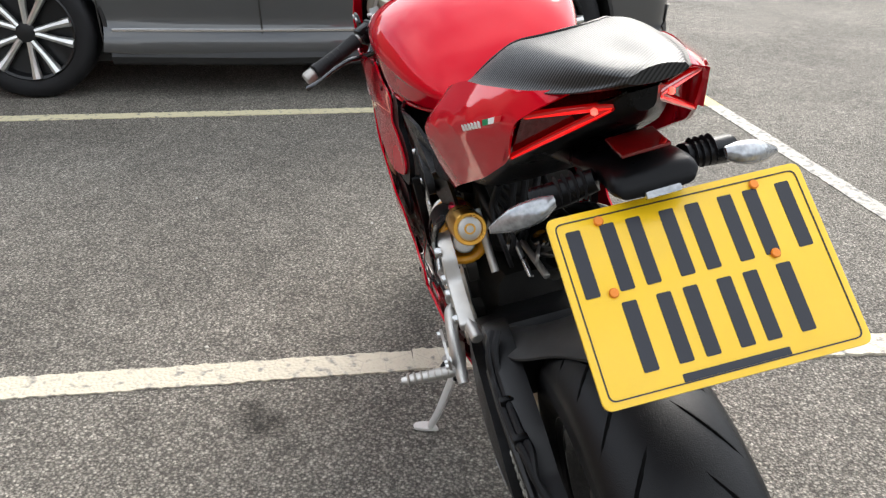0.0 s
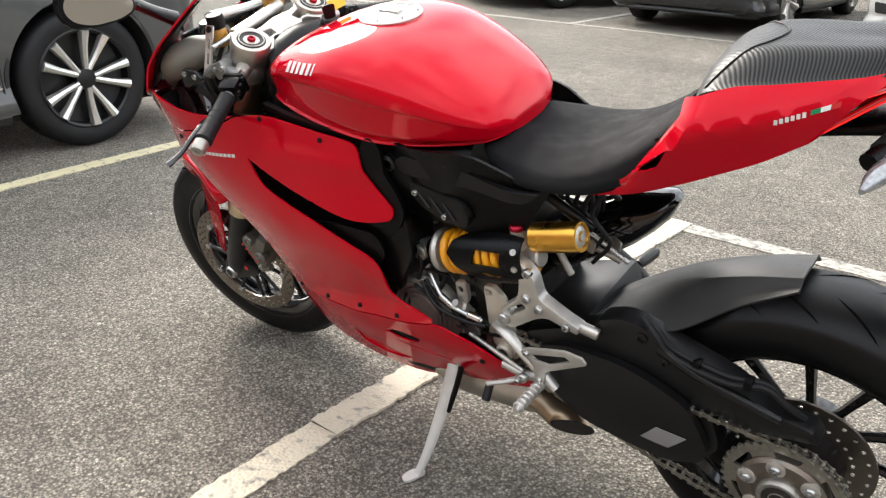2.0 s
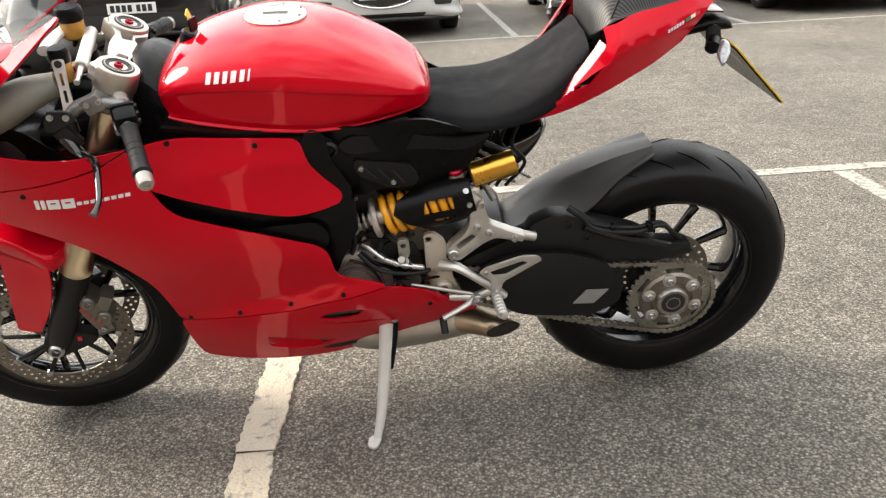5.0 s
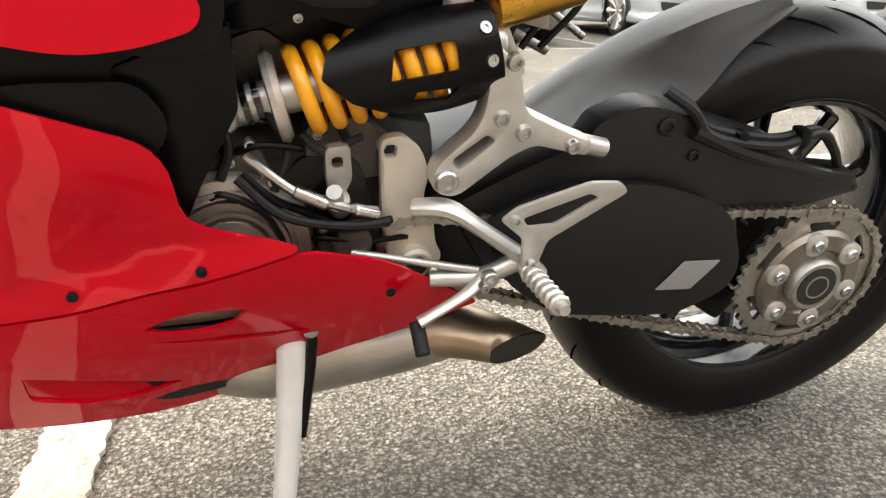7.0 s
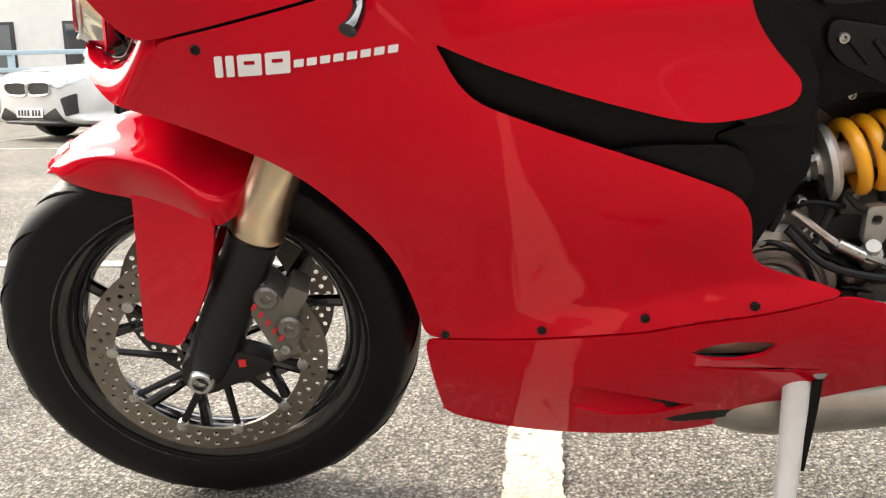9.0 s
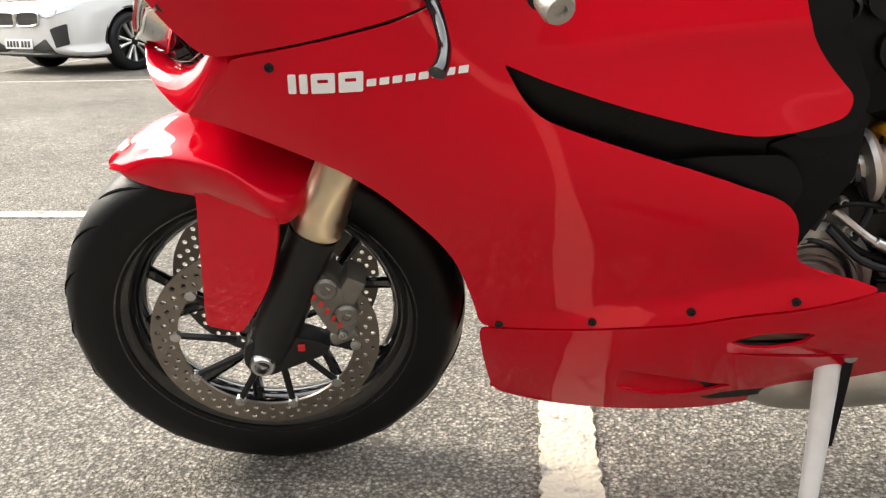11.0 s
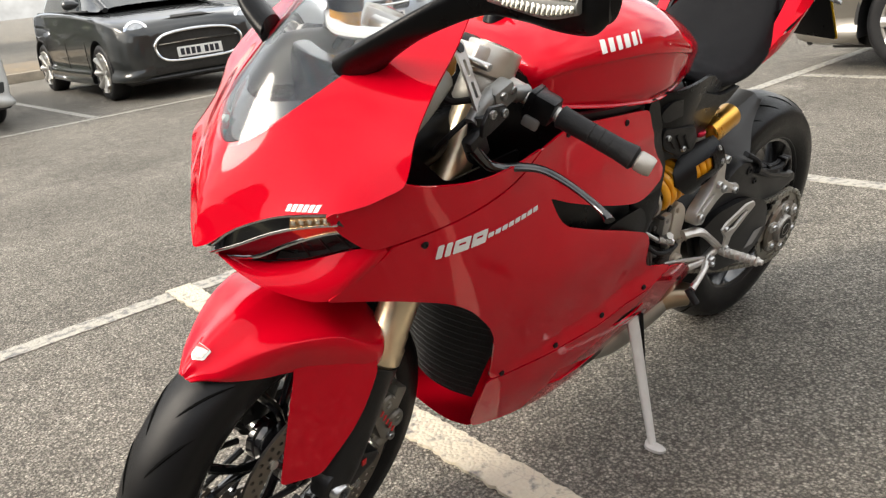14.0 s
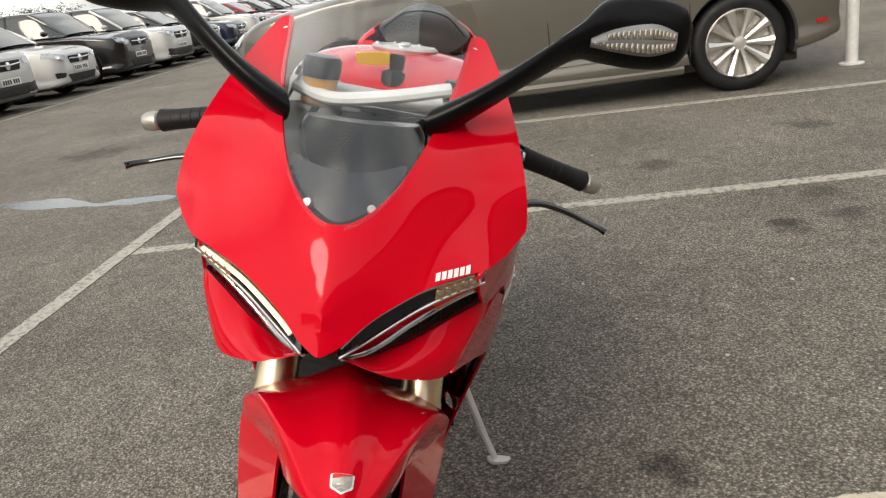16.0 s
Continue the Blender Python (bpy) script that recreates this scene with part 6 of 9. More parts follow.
def swingarm():
    o = [(0.505, 0.470, 0.02), (0.42, 0.512, 0.03), (0.352, 0.540, 0.01), (0.342, 0.560, 0.01), (0.292, 0.583, 0.03), (0.234, 0.567, 0.03), (0.095, 0.523, 0.02), (0.051, 0.487, 0.01), (-0.028, 0.476, 0.008), (-0.042, 0.450, 0.008), (0.074, 0.424, 0.02), (0.132, 0.436, 0.012), (0.110, 0.366, 0.03), (0.122, 0.334, 0.02), (0.193, 0.297, 0.03), (0.37, 0.322, 0.03), (0.455, 0.381, 0.03)]
    arm = bp("swingarm", plate(o, 0.040, upright(0.146), (), 0.015, 0.012), SATIN, label="satin black cast single-sided swingarm")
    part("pivot_block", box((0.15, 0.24, 0.14), pose(0.44, 0.0, 0.425, 0, 18, 0), 0.02), SATIN, arm)
    part("guard_panel", panel([(0.470, 0.455, 0.03), (0.40, 0.488, 0.03), (0.27, 0.492, 0.05), (0.165, 0.452, 0.03), (0.126, 0.372, 0.04), (0.135, 0.335, 0.02), (0.20, 0.306, 0.02), (0.37, 0.330, 0.03), (0.44, 0.385, 0.03)], lambda x, z: Vector((x, 0.158 - 0.012 * ((x - 0.29) / 0.18) ** 2 - 0.010 * ((z - 0.40) / 0.09) ** 2, z)), 0.02, (), 0.02), SATIN, arm, "satin black chain guard")
    part("rib", tube([(0.225, 0.150, 0.548), (0.16, 0.153, 0.520), (0.085, 0.150, 0.497), (0.02, 0.148, 0.480)], [0.010, 0.008, 0.008, 0.006], 8, 14), SATIN, arm)
    for k in range(2):
        part("hose", tube([(0.262 - 0.004 * k, 0.135 - 0.008 * k, 0.590), (0.231, 0.150 - 0.010 * k, 0.571 + 0.004 * k), (0.200, 0.152 - 0.010 * k, 0.540 + 0.006 * k), (0.109, 0.151 - 0.010 * k, 0.523 + 0.006 * k), (0.050, 0.146 - 0.010 * k, 0.535), (0.018, 0.140, 0.510), (-0.010, 0.125, 0.480)], 0.006, 8, 34), RUBBER, arm)
    for x, z in ((0.160, 0.533), (0.075, 0.532)):
        part("hose_clip", box((0.014, 0.022, 0.020), pose(x, 0.144, z), 0.003), PLASTIC, arm)
    part("warning_label", panel([(0.244, 0.352, 0.002), (0.214, 0.391, 0.002), (0.160, 0.385, 0.002), (0.193, 0.346, 0.002)], lambda x, z: Vector((x, 0.1795 - 0.012 * ((x - 0.29) / 0.18) ** 2 - 0.010 * ((z - 0.40) / 0.09) ** 2, z)), 0.0008, (), 0.02), STICKER, arm, "silver grey sticker")
    part("maker_disc", lathe([(0.010, 0), (0.010, 0.002), (0.0001, 0.002)], 20, axis_y(0.150, 0.142, 0.345)), GREYPL, arm)
    for x, z, r in ((0.258, 0.553, 0.011), (0.215, 0.515, 0.008), (0.150, 0.345, 0.007)):
        bolt((x, 0.146, z), r, YUP, arm, SATIN, 0.004)
    hub = bp("hub_carrier", lathe([(0.062, -0.06), (0.075, -0.05), (0.075, 0.02), (0.06, 0.03)], 40, axis_y(0, 0.09, RZ)), SATIN, label="black rear hub carrier")
    # disc brake behind the sprocket
    brake_disc(hub, (0, 0.055, RZ), 0.123, 0.072, 28, 2)
    part("rear_caliper", box((0.10, 0.05, 0.05), pose(0.10, 0.07, 0.27, 0, -35, 0), 0.012), PLASTIC, hub)
    # sprocket: toothed ring, carrier and cush bolts
    n, y = 39, 0.150
    out = []
    for k in range(n * 4):
        a = 2 * math.pi * k / (n * 4)
        r = (0.0995, 0.1055, 0.1055, 0.0995)[k % 4]
        out.append((r * math.cos(a), RZ + r * math.sin(a), 0))
    holes = []
    for k in range(6):
        a = 2 * math.pi * (k + 0.5) / 6
        holes.append([((0.082 + dr) * math.cos(a + da), RZ + (0.082 + dr) * math.sin(a + da)) for dr, da in ((-0.007, -0.25), (0.007, -0.28), (0.007, 0.28), (-0.007, 0.25))])
    sp = bp("rear_sprocket", plate(out, 0.006, upright(y), tuple(holes), 0.0, 0, None, 0.006), CHAINMAT, label="steel rear sprocket with six bolts")
    part("sprocket_carrier", lathe([(0.076, -0.012), (0.076, 0.004), (0.070, 0.010), (0.050, 0.012), (0.046, 0.008), (0.0395, 0.008)], 40, axis_y(0, y, RZ)), DISC, sp)
    for k in range(6):
        a = 2 * math.pi * k / 6 + 0.3
        p = (0.060 * math.cos(a), y + 0.009, RZ + 0.060 * math.sin(a))
        part("cush_boss", lathe([(0.016, -0.004), (0.016, 0.004), (0.013, 0.006), (0.0001, 0.006)], 18, axis_y(*p)), ALU, sp)
        bolt((p[0], y + 0.014, p[2]), 0.009, YUP, sp, STEEL, 0.006)
    part("axle_nut", lathe([(0.038, 0.0), (0.038, 0.012), (0.035, 0.016), (0.029, 0.016), (0.026, 0.006), (0.018, 0.006), (0.017, 0.018), (0.015, 0.018), (0.015, 0.010)], 36, axis_y(0, y + 0.006, RZ)), CASTALU, sp, "large alloy axle nut")
    # dark disc over the nut, its hollow's shade put into the colour
    part("axle_hollow", lathe([(0.028, 0.0166), (0.022, 0.0170), (0.0001, 0.0170)], 30, axis_y(0, y + 0.006, RZ)), SOOTSHADE, sp)
    # chain
    front, rf, rb = Vector((0.545, 0.425)), 0.036, 0.1025
    c = Vector((0.0, RZ))
    d = front - c
    L = d.length
    base, off = math.atan2(d.y, d.x), math.acos((rb - rf) / L)
    path = []
    a0, a1 = base + off, base + 2 * math.pi - off
    for k in range(61):
        a = a0 + (a1 - a0) * k / 60
        path.append(c + Vector((math.cos(a), math.sin(a))) * rb)
    pe = front + Vector((math.cos(a1), math.sin(a1))) * rf
    path += [path[-1].lerp(pe, k / 40) + Vector((0, -0.010 * math.sin(math.pi * k / 40))) for k in range(1, 41)]
    for k in range(1, 20):
        a = a1 + (2 * off) * k / 20
        path.append(front + Vector((math.cos(a), math.sin(a))) * rf)
    ps = front + Vector((math.cos(a0), math.sin(a0))) * rf
    path += [ps.lerp(path[0], k / 40) for k in range(41)]
    acc, pts, pitch = 0.0, [path[0]], 0.0159
    for u, v in zip(path, path[1:]):
        seg = (v - u).length
        while acc + seg >= pitch:
            t = (pitch - acc) / seg
            u = u.lerp(v, t)
            seg = (v - u).length
            pts.append(u)
            acc = 0.0
        acc += seg
    bm = bmesh.new()
    for k in range(len(pts) - 1):
        u, v = pts[k], pts[k + 1]
        ang = math.degrees(math.atan2(v.y - u.y, v.x - u.x))
        mid = (u + v) / 2
        w = 0.0085 if k % 2 else 0.0062
        for sd in (-1, 1):
            pl = [(-0.013, 0), (-0.009, 0.0068), (-0.003, 0.0045), (0.003, 0.0045), (0.009, 0.0068), (0.013, 0), (0.009, -0.0068), (0.003, -0.0045), (-0.003, -0.0045), (-0.009, -0.0068)]
            ring0 = [Matrix.Translation((mid.x, y - 0.003 + sd * w, mid.y)) @ pose(0, 0, 0, 0, -ang, 0) @ Vector((px, q, pz)) for q in (-0.0009, 0.0009) for px, pz in pl]
            skin(bm, [ring0[:10], ring0[10:]])
        lathe([(0.0035, -0.0105), (0.0035, 0.0105)], 8, axis_y(u.x, y - 0.003, u.y), bm)
    bp("chain", bm, CHAINMAT, label="oily steel drive chain")


def brake_disc(parent, at, r, ri, n, rows):
    """A drilled steel disc: ring with holes in rows."""
    x, y, z = at
    rim_out = [(x + r * math.cos(a), z + r * math.sin(a)) for a in (2 * math.pi * k / 72 for k in range(72))]
    rim_in = [(x + ri * math.cos(a), z + ri * math.sin(a)) for a in (2 * math.pi * k / 48 for k in range(48))]
    holes = []
    for j in range(rows):
        rr = ri + (r - ri) * (0.25 + 0.5 * j / max(1, rows - 1))
        for k in range(n):
            a = 2 * math.pi * (k + 0.5 * (j % 2)) / n
            holes.append([(x + rr * math.cos(a) + 0.0042 * math.cos(q), z + rr * math.sin(a) + 0.0042 * math.sin(q)) for q in (math.pi / 3 * i for i in range(6))])
    rings = [[Vector(p) for p in rim_out], [Vector(p) for p in rim_in]] + [[Vector(p) for p in h] for h in holes]
    vs, fs = fill2d(rings, 0)
    bm = bmesh.new()
    top = [bm.verts.new((p.x, y + 0.0025, p.y)) for p in vs]
    low = [bm.verts.new((p.x, y - 0.0025, p.y)) for p in vs]
    seen = set()
    for f in fs:
        bm.faces.new([top[i] for i in f])
        bm.faces.new([low[i] for i in reversed(f)])
        for i in range(len(f)):
            seen.add((f[i], f[(i + 1) % len(f)]))
    for a, b in seen:
        if (b, a) not in seen:
            bm.faces.new((top[b], top[a], low[a], low[b]))
    return part("brake_disc", bm, DISC, parent, "drilled steel brake disc")


swingarm()


def hugger():
    # far edge, crown, crease and lower edge, from the tip forward
    rows = [(0.046, (-0.085, 0.640), (-0.035, 0.664), (0.018, 0.667), (0.040, 0.655)), (0.13, (-0.096, 0.600), (-0.038, 0.643), (0.022, 0.645), (0.070, 0.614)), (0.216, (-0.100, 0.553), (-0.040, 0.609), (0.020, 0.610), (0.120, 0.567)),
            (0.30, (-0.100, 0.500), (-0.046, 0.556), (0.002, 0.557), (0.138, 0.556)), (0.39, (-0.098, 0.440), (-0.050, 0.487), (-0.015, 0.487), (0.128, 0.515))]
    bm = bmesh.new()
    top = [[Vector((x, *far)), Vector((x, (far[0] + mid[0]) / 2, (far[1] + mid[1]) / 2 + 0.012)), Vector((x, *mid)), Vector((x, (mid[0] + cr[0]) / 2, (mid[1] + cr[1]) / 2 + 0.003)), Vector((x, *cr))] for x, far, mid, cr, lo in rows]
    flank = [[Vector((x, *cr)), Vector((x, (cr[0] + lo[0]) / 2, (cr[1] + lo[1]) / 2 - 0.004)), Vector((x, *lo))] for x, far, mid, cr, lo in rows]
    loft(top, 17, 26, False, False, bm)
    loft(flank, 9, 26, False, False, bm)
    bmesh.ops.remove_doubles(bm, verts=bm.verts[:], dist=0.0004)
    bmesh.ops.recalc_face_normals(bm, faces=bm.faces[:])
    bmesh.ops.solidify(bm, geom=bm.faces[:], thickness=0.004)
    bp("rear_hugger", bm, HUGGER, label="matt dark grey rear wheel hugger", sharp=22)
    # black rear exhaust shield beside the hugger
    bp("exhaust_shield", loft([[Vector((x, y + a * math.cos(q), z + b * math.sin(q))) + Vector((0.4 * b * math.sin(q) * k, 0, 0)) for q in (2 * math.pi * j / 12 for j in range(12))] for x, y, z, a, b, k in ((0.54, -0.01, 0.590, 0.06, 0.060, -1), (0.46, -0.03, 0.612, 0.070, 0.078, -1), (0.40, -0.045, 0.635, 0.072, 0.078, -1), (0.345, -0.052, 0.660, 0.066, 0.062, -1), (0.310, -0.055, 0.680, 0.052, 0.044, -1), (0.288, -0.056, 0.692, 0.026, 0.022, -1))], 24, 26), BLACKGLOSS, label="black curved exhaust shield")
    bp("rear_pipe", tube([(0.55, -0.02, 0.50), (0.48, -0.03, 0.56), (0.43, -0.03, 0.62)], 0.026, 14, 14), EXHAUST)
    for k in range(3):
        bp("wiring", tube([(0.42, 0.03 - 0.02 * k, 0.77), (0.40, 0.05 - 0.02 * k, 0.72), (0.42, 0.06 - 0.03 * k, 0.66), (0.46, 0.05, 0.60)], 0.006, 8, 18), RUBBER)

    # pipes, rods and brackets in the gap ahead of the wheel
    for a, b, rr, mt in (((0.33, 0.05, 0.625), (0.46, 0.065, 0.715), 0.0045, STEEL), ((0.36, 0.02, 0.60), (0.47, 0.05, 0.66), 0.006, CASTALU), ((0.42, 0.095, 0.60), (0.47, 0.10, 0.70), 0.007, ALU), ((0.34, -0.03, 0.66), (0.44, -0.01, 0.76), 0.006, SATIN), ((0.38, 0.08, 0.70), (0.48, 0.09, 0.76), 0.009, SATIN)):
        bp("rod", rod(a, b, rr, 10), mt)
    for k in range(5):
        x = 0.36 + 0.022 * k
        bp("wiring", tube([(x, 0.07 - 0.012 * k, 0.78), (x + 0.02, 0.085 - 0.01 * k, 0.73), (x - 0.01, 0.08 - 0.02 * k, 0.68), (x + 0.03, 0.07, 0.62)], 0.0042, 7, 18), RUBBER)
    for x, y, z in ((0.40, 0.07, 0.655), (0.45, 0.085, 0.685), (0.37, 0.03, 0.64)):
        bp("bracket", plate([(-0.018, -0.010), (0.018, -0.010), (0.014, 0.012), (-0.012, 0.014)], 0.005, Matrix.Translation((x, y, z)) @ pose(0, 0, 0, 70, 10, 160), (), 0.005, 0.001), CASTALU)
    # footrest on the far side
    far_hanger = bp("footrest_hanger", mirrored(tube([(0.548, 0.165, 0.484), (0.515, 0.182, 0.488), (0.480, 0.190, 0.466), (0.430, 0.193, 0.428), (0.405, 0.194, 0.405)], [0.012, 0.013, 0.011, 0.012, 0.010], 10, 18, None, 0.75), -1), SATIN, label="dark footrest hanger on the far side")
    part("footrest", mirrored(tube([(0.430, 0.200, 0.432), (0.428, 0.215, 0.430), (0.422, 0.258, 0.426), (0.420, 0.272, 0.425)], [0.008, 0.0125, 0.0125, 0.009], 10, 14), -1), SATIN, far_hanger)


hugger()


# -- front end: fork, fender, brakes, bars --
def fork_x(z):
    return 1.455 - (z - 0.31) * math.tan(RAKE)


def fork(s):
    y = s * 0.106
    low = bp("fork_leg", lathe([(0.022, 0), (0.029, 0.01), (0.033, 0.05), (0.033, 0.20), (0.034, 0.23), (0.026, 0.235)], 24, between((fork_x(0.295), y, 0.295), (fork_x(0.60), y, 0.60))), SATIN, None, "black lower fork leg", True)
    part("fork_tube", lathe([(0.030, 0), (0.0355, 0.006), (0.0355, 0.030), (0.0325, 0.034), (0.0325, 0.055), (0.0305, 0.060), (0.0305, 0.13), (0.0325, 0.134), (0.0325, 0.20), (0.0305, 0.205), (0.0305, 0.44), (0.026, 0.45)], 28, between((fork_x(0.505), y, 0.505), (fork_x(0.95), y, 0.95))), FORKGOLD, low, "champagne gold fork tube")
    part("axle_clamp", mirrored(plate([(1.492, 0.292), (1.486, 0.332), (1.450, 0.350), (1.400, 0.340), (1.362, 0.322), (1.372, 0.305), (1.425, 0.285), (1.462, 0.270)], 0.034, upright(0.125), (), 0.015, 0.006), s), SATIN, low)
    part("axle_end", lathe([(0.018, -0.01), (0.018, 0.008), (0.015, 0.012), (0.011, 0.012), (0.010, 0.0), (0.0001, 0.0)], 24, mirrored_m(FX, 0.128, FZ, s)), STEEL, low)
    if s > 0:
        part("clamp_mark", box((0.010, 0.003, 0.012), pose(1.405, 0.127, 0.325), 0.0015), glow_red, low)
    # caliper
    cal = part("brake_caliper", mirrored(plate([(1.400, 0.445), (1.365, 0.452), (1.335, 0.415), (1.320, 0.365), (1.335, 0.335), (1.362, 0.340), (1.380, 0.385)], 0.055, upright(0.125), (), 0.012, 0.006), s), CALIPER, low, "grey radial brake caliper with red lettering bars")
    for x, z, rr in ((1.372, 0.425, 0.017), (1.348, 0.378, 0.017)):
        part("piston_boss", lathe([(rr, -0.01), (rr, 0.004), (rr * 0.8, 0.008), (rr * 0.4, 0.008), (rr * 0.35, 0.005), (0.0001, 0.005)], 20, mirrored_m(x - 0.012, 0.125, z, s)), CALIPER, cal)
    part("caliper_bridge", mirrored(box((0.030, 0.050, 0.085), pose(1.338, 0.100, 0.396, 0, -30, 0), 0.008), s), CALIPER, cal)
    part("caliper_lug", rod((1.398, s * 0.110, 0.452), (1.372, s * 0.112, 0.462), 0.011, 14), CALIPER, cal)
    part("caliper_lug", rod((1.362, s * 0.110, 0.322), (1.326, s * 0.112, 0.338), 0.010, 14), CALIPER, cal)
    for k in range(5):
        part("letter_bar", mirrored(box((0.005, 0.0015, 0.010), pose(1.376 - 0.0072 * k, 0.1335, 0.416 - 0.0125 * k, 0, -30, 0), 0.0005), s), REDINK, cal)
    for x, z in ((1.385, 0.442), (1.345, 0.345), (1.352, 0.43), (1.332, 0.385)):
        bolt((x, s * 0.125, z), 0.0075, pose(0, 0, 0, -90 * s, 0, 0), cal, STEEL, 0.007)
    part("pad_pin", rod((1.39, s * 0.09, 0.40), (1.33, s * 0.09, 0.37), 0.004, 8), STEEL, cal)
    brake_line = [(1.395, s * 0.11, 0.45), (1.37, s * 0.125, 0.50), (1.33, s * 0.10, 0.55), (1.30, s * 0.06, 0.62)]
    part("brake_hose", tube(brake_line, 0.004, 8, 16), RUBBER, low)
    d = brake_disc(front_wheel, (FX, s * 0.078, FZ), 0.165, 0.128, 34, 3)
    for k in range(10):
        a = 2 * math.pi * k / 10
        part("disc_carrier", tube([(FX + 0.045 * math.cos(a), s * 0.072, FZ + 0.045 * math.sin(a)), (FX + 0.130 * math.cos(a + 0.15), s * 0.077, FZ + 0.130 * math.sin(a + 0.15))], [0.006, 0.005], 6), SATIN, front_wheel)
        part("disc_button", lathe([(0.008, -0.005), (0.008, 0.005), (0.004, 0.006), (0.0001, 0.006)], 12, mirrored_m(FX + 0.130 * math.cos(a + 0.15), 0.078, FZ + 0.130 * math.sin(a + 0.15), s)), STEEL, front_wheel)


glow_red = material("red_reflector", (0.6, 0.02, 0.02), 0.3)
both(fork)
bp("front_axle", rod((FX, -0.12, FZ), (FX, 0.12, FZ), 0.014, 18), STEEL, None, "", True)


def fender():
    # crown x, z; shoulder x, y, z; edge x, y, z: from the tip back to the fork
    rows = (((1.643, 0.570), (1.641, 0.008, 0.568), (1.640, 0.012, 0.564)), ((1.634, 0.581), (1.628, 0.022, 0.576), (1.624, 0.028, 0.567)), ((1.621, 0.591), (1.611, 0.040, 0.583), (1.603, 0.047, 0.565)), ((1.577, 0.619), (1.566, 0.068, 0.604), (1.560, 0.068, 0.559)),
            ((1.527, 0.637), (1.517, 0.094, 0.612), (1.512, 0.080, 0.551)), ((1.468, 0.644), (1.460, 0.120, 0.606), (1.457, 0.110, 0.543)), ((1.403, 0.636), (1.408, 0.141, 0.576), (1.404, 0.138, 0.537)), ((1.372, 0.622), (1.376, 0.124, 0.572), (1.374, 0.122, 0.545)), ((1.345, 0.608), (1.350, 0.078, 0.576), (1.344, 0.078, 0.540)))
    sec = []
    for (cx, cz), sh, ed in rows:
        c, h, e = Vector((cx, 0, cz)), Vector(sh), Vector(ed)
        half = [e, e.lerp(h, 0.5) + Vector((0, 0.003, 0)), h - (h - e) * 0.08, h.lerp(c, 0.12), h.lerp(c, 0.5) + Vector((0, 0, -0.002)), h.lerp(c, 0.85) + Vector((0, 0, 0.002)), c]
        sec.append([Vector((q.x, -q.y, q.z)) for q in half[:-1]] + [c] + [q for q in reversed(half[:-1])])
    bm = loft(sec, 53, 48, False, False)
    bmesh.ops.recalc_face_normals(bm, faces=bm.faces[:])
    bmesh.ops.solidify(bm, geom=bm.faces[:], thickness=0.003)
    crown_tree = BVHTree.FromBMesh(bm)
    f = bp("front_fender", bm, RED, None, "glossy red front fender with shield badge", True)
    for s in (1, -1):
        leg = [(1.406, 0.570, 0.01), (1.403, 0.530, 0.02), (1.428, 0.440, 0.05), (1.484, 0.347, 0.012), (1.541, 0.340, 0.010), (1.527, 0.450, 0.04), (1.514, 0.545, 0.01), (1.514, 0.575, 0.01)]

        def flat(x, z):
            return 0.079 + 0.55 * (1.512 + (0.551 - z) * 0.13 - x)

        p = part("fender_leg", mirrored(panel(leg, lambda x, z: Vector((x, flat(x, z), z)), 0.004, (), 0.014), s), RED, f)
        for z in (0.441, 0.392):
            part("fender_clip", lathe([(0.009, -0.002), (0.010, 0.001), (0.006, 0.0015), (0.005, -0.001), (0.0001, -0.001)], 16, Matrix.Translation((1.502, s * (flat(1.502, z) + 0.002), z)) @ pose(0, 0, 0, -90 * s, 0, -28 * s)), RED, p)
    # shield badge on the crown
    def crown(u, v):
        q = radians(62.5) + v
        way = Vector((math.cos(q), 0, math.sin(q)))
        hit = crown_tree.ray_cast(Vector((FX, u, FZ)) + way * 0.6, -way)
        return (hit[0] if hit[0] else Vector((FX, u, FZ)) + way * 0.345) + way * 0.0006

    part("badge", panel([(-0.017, 0.045, 0.004), (0.017, 0.045, 0.004), (0.016, -0.02, 0.01), (0.0, -0.055, 0.004), (-0.016, -0.02, 0.01)], lambda u, v: crown(u * 0.8, v * 0.75), -0.0008, (), 0.012), WHITEINK, f, "small white and grey shield badge")
    part("badge_fill", panel([(-0.014, 0.015, 0.002), (0.014, 0.040, 0.002), (0.0135, -0.016, 0.01), (0.0, -0.046, 0.003), (-0.0135, -0.016, 0.01)], lambda u, v: crown(u * 0.8, v * 0.75) + Vector((0.0006, 0, 0.0012)), -0.0005, (), 0.012), CASTALU, f)
    part("badge_band", panel([(-0.014, 0.041, 0.002), (0.014, 0.041, 0.002), (0.014, 0.036, 0.002), (-0.014, 0.018, 0.002)], lambda u, v: crown(u * 0.8, v * 0.75) + Vector((0.0008, 0, 0.0015)), -0.0005, (), 0.012), REDINK, f)


fender()


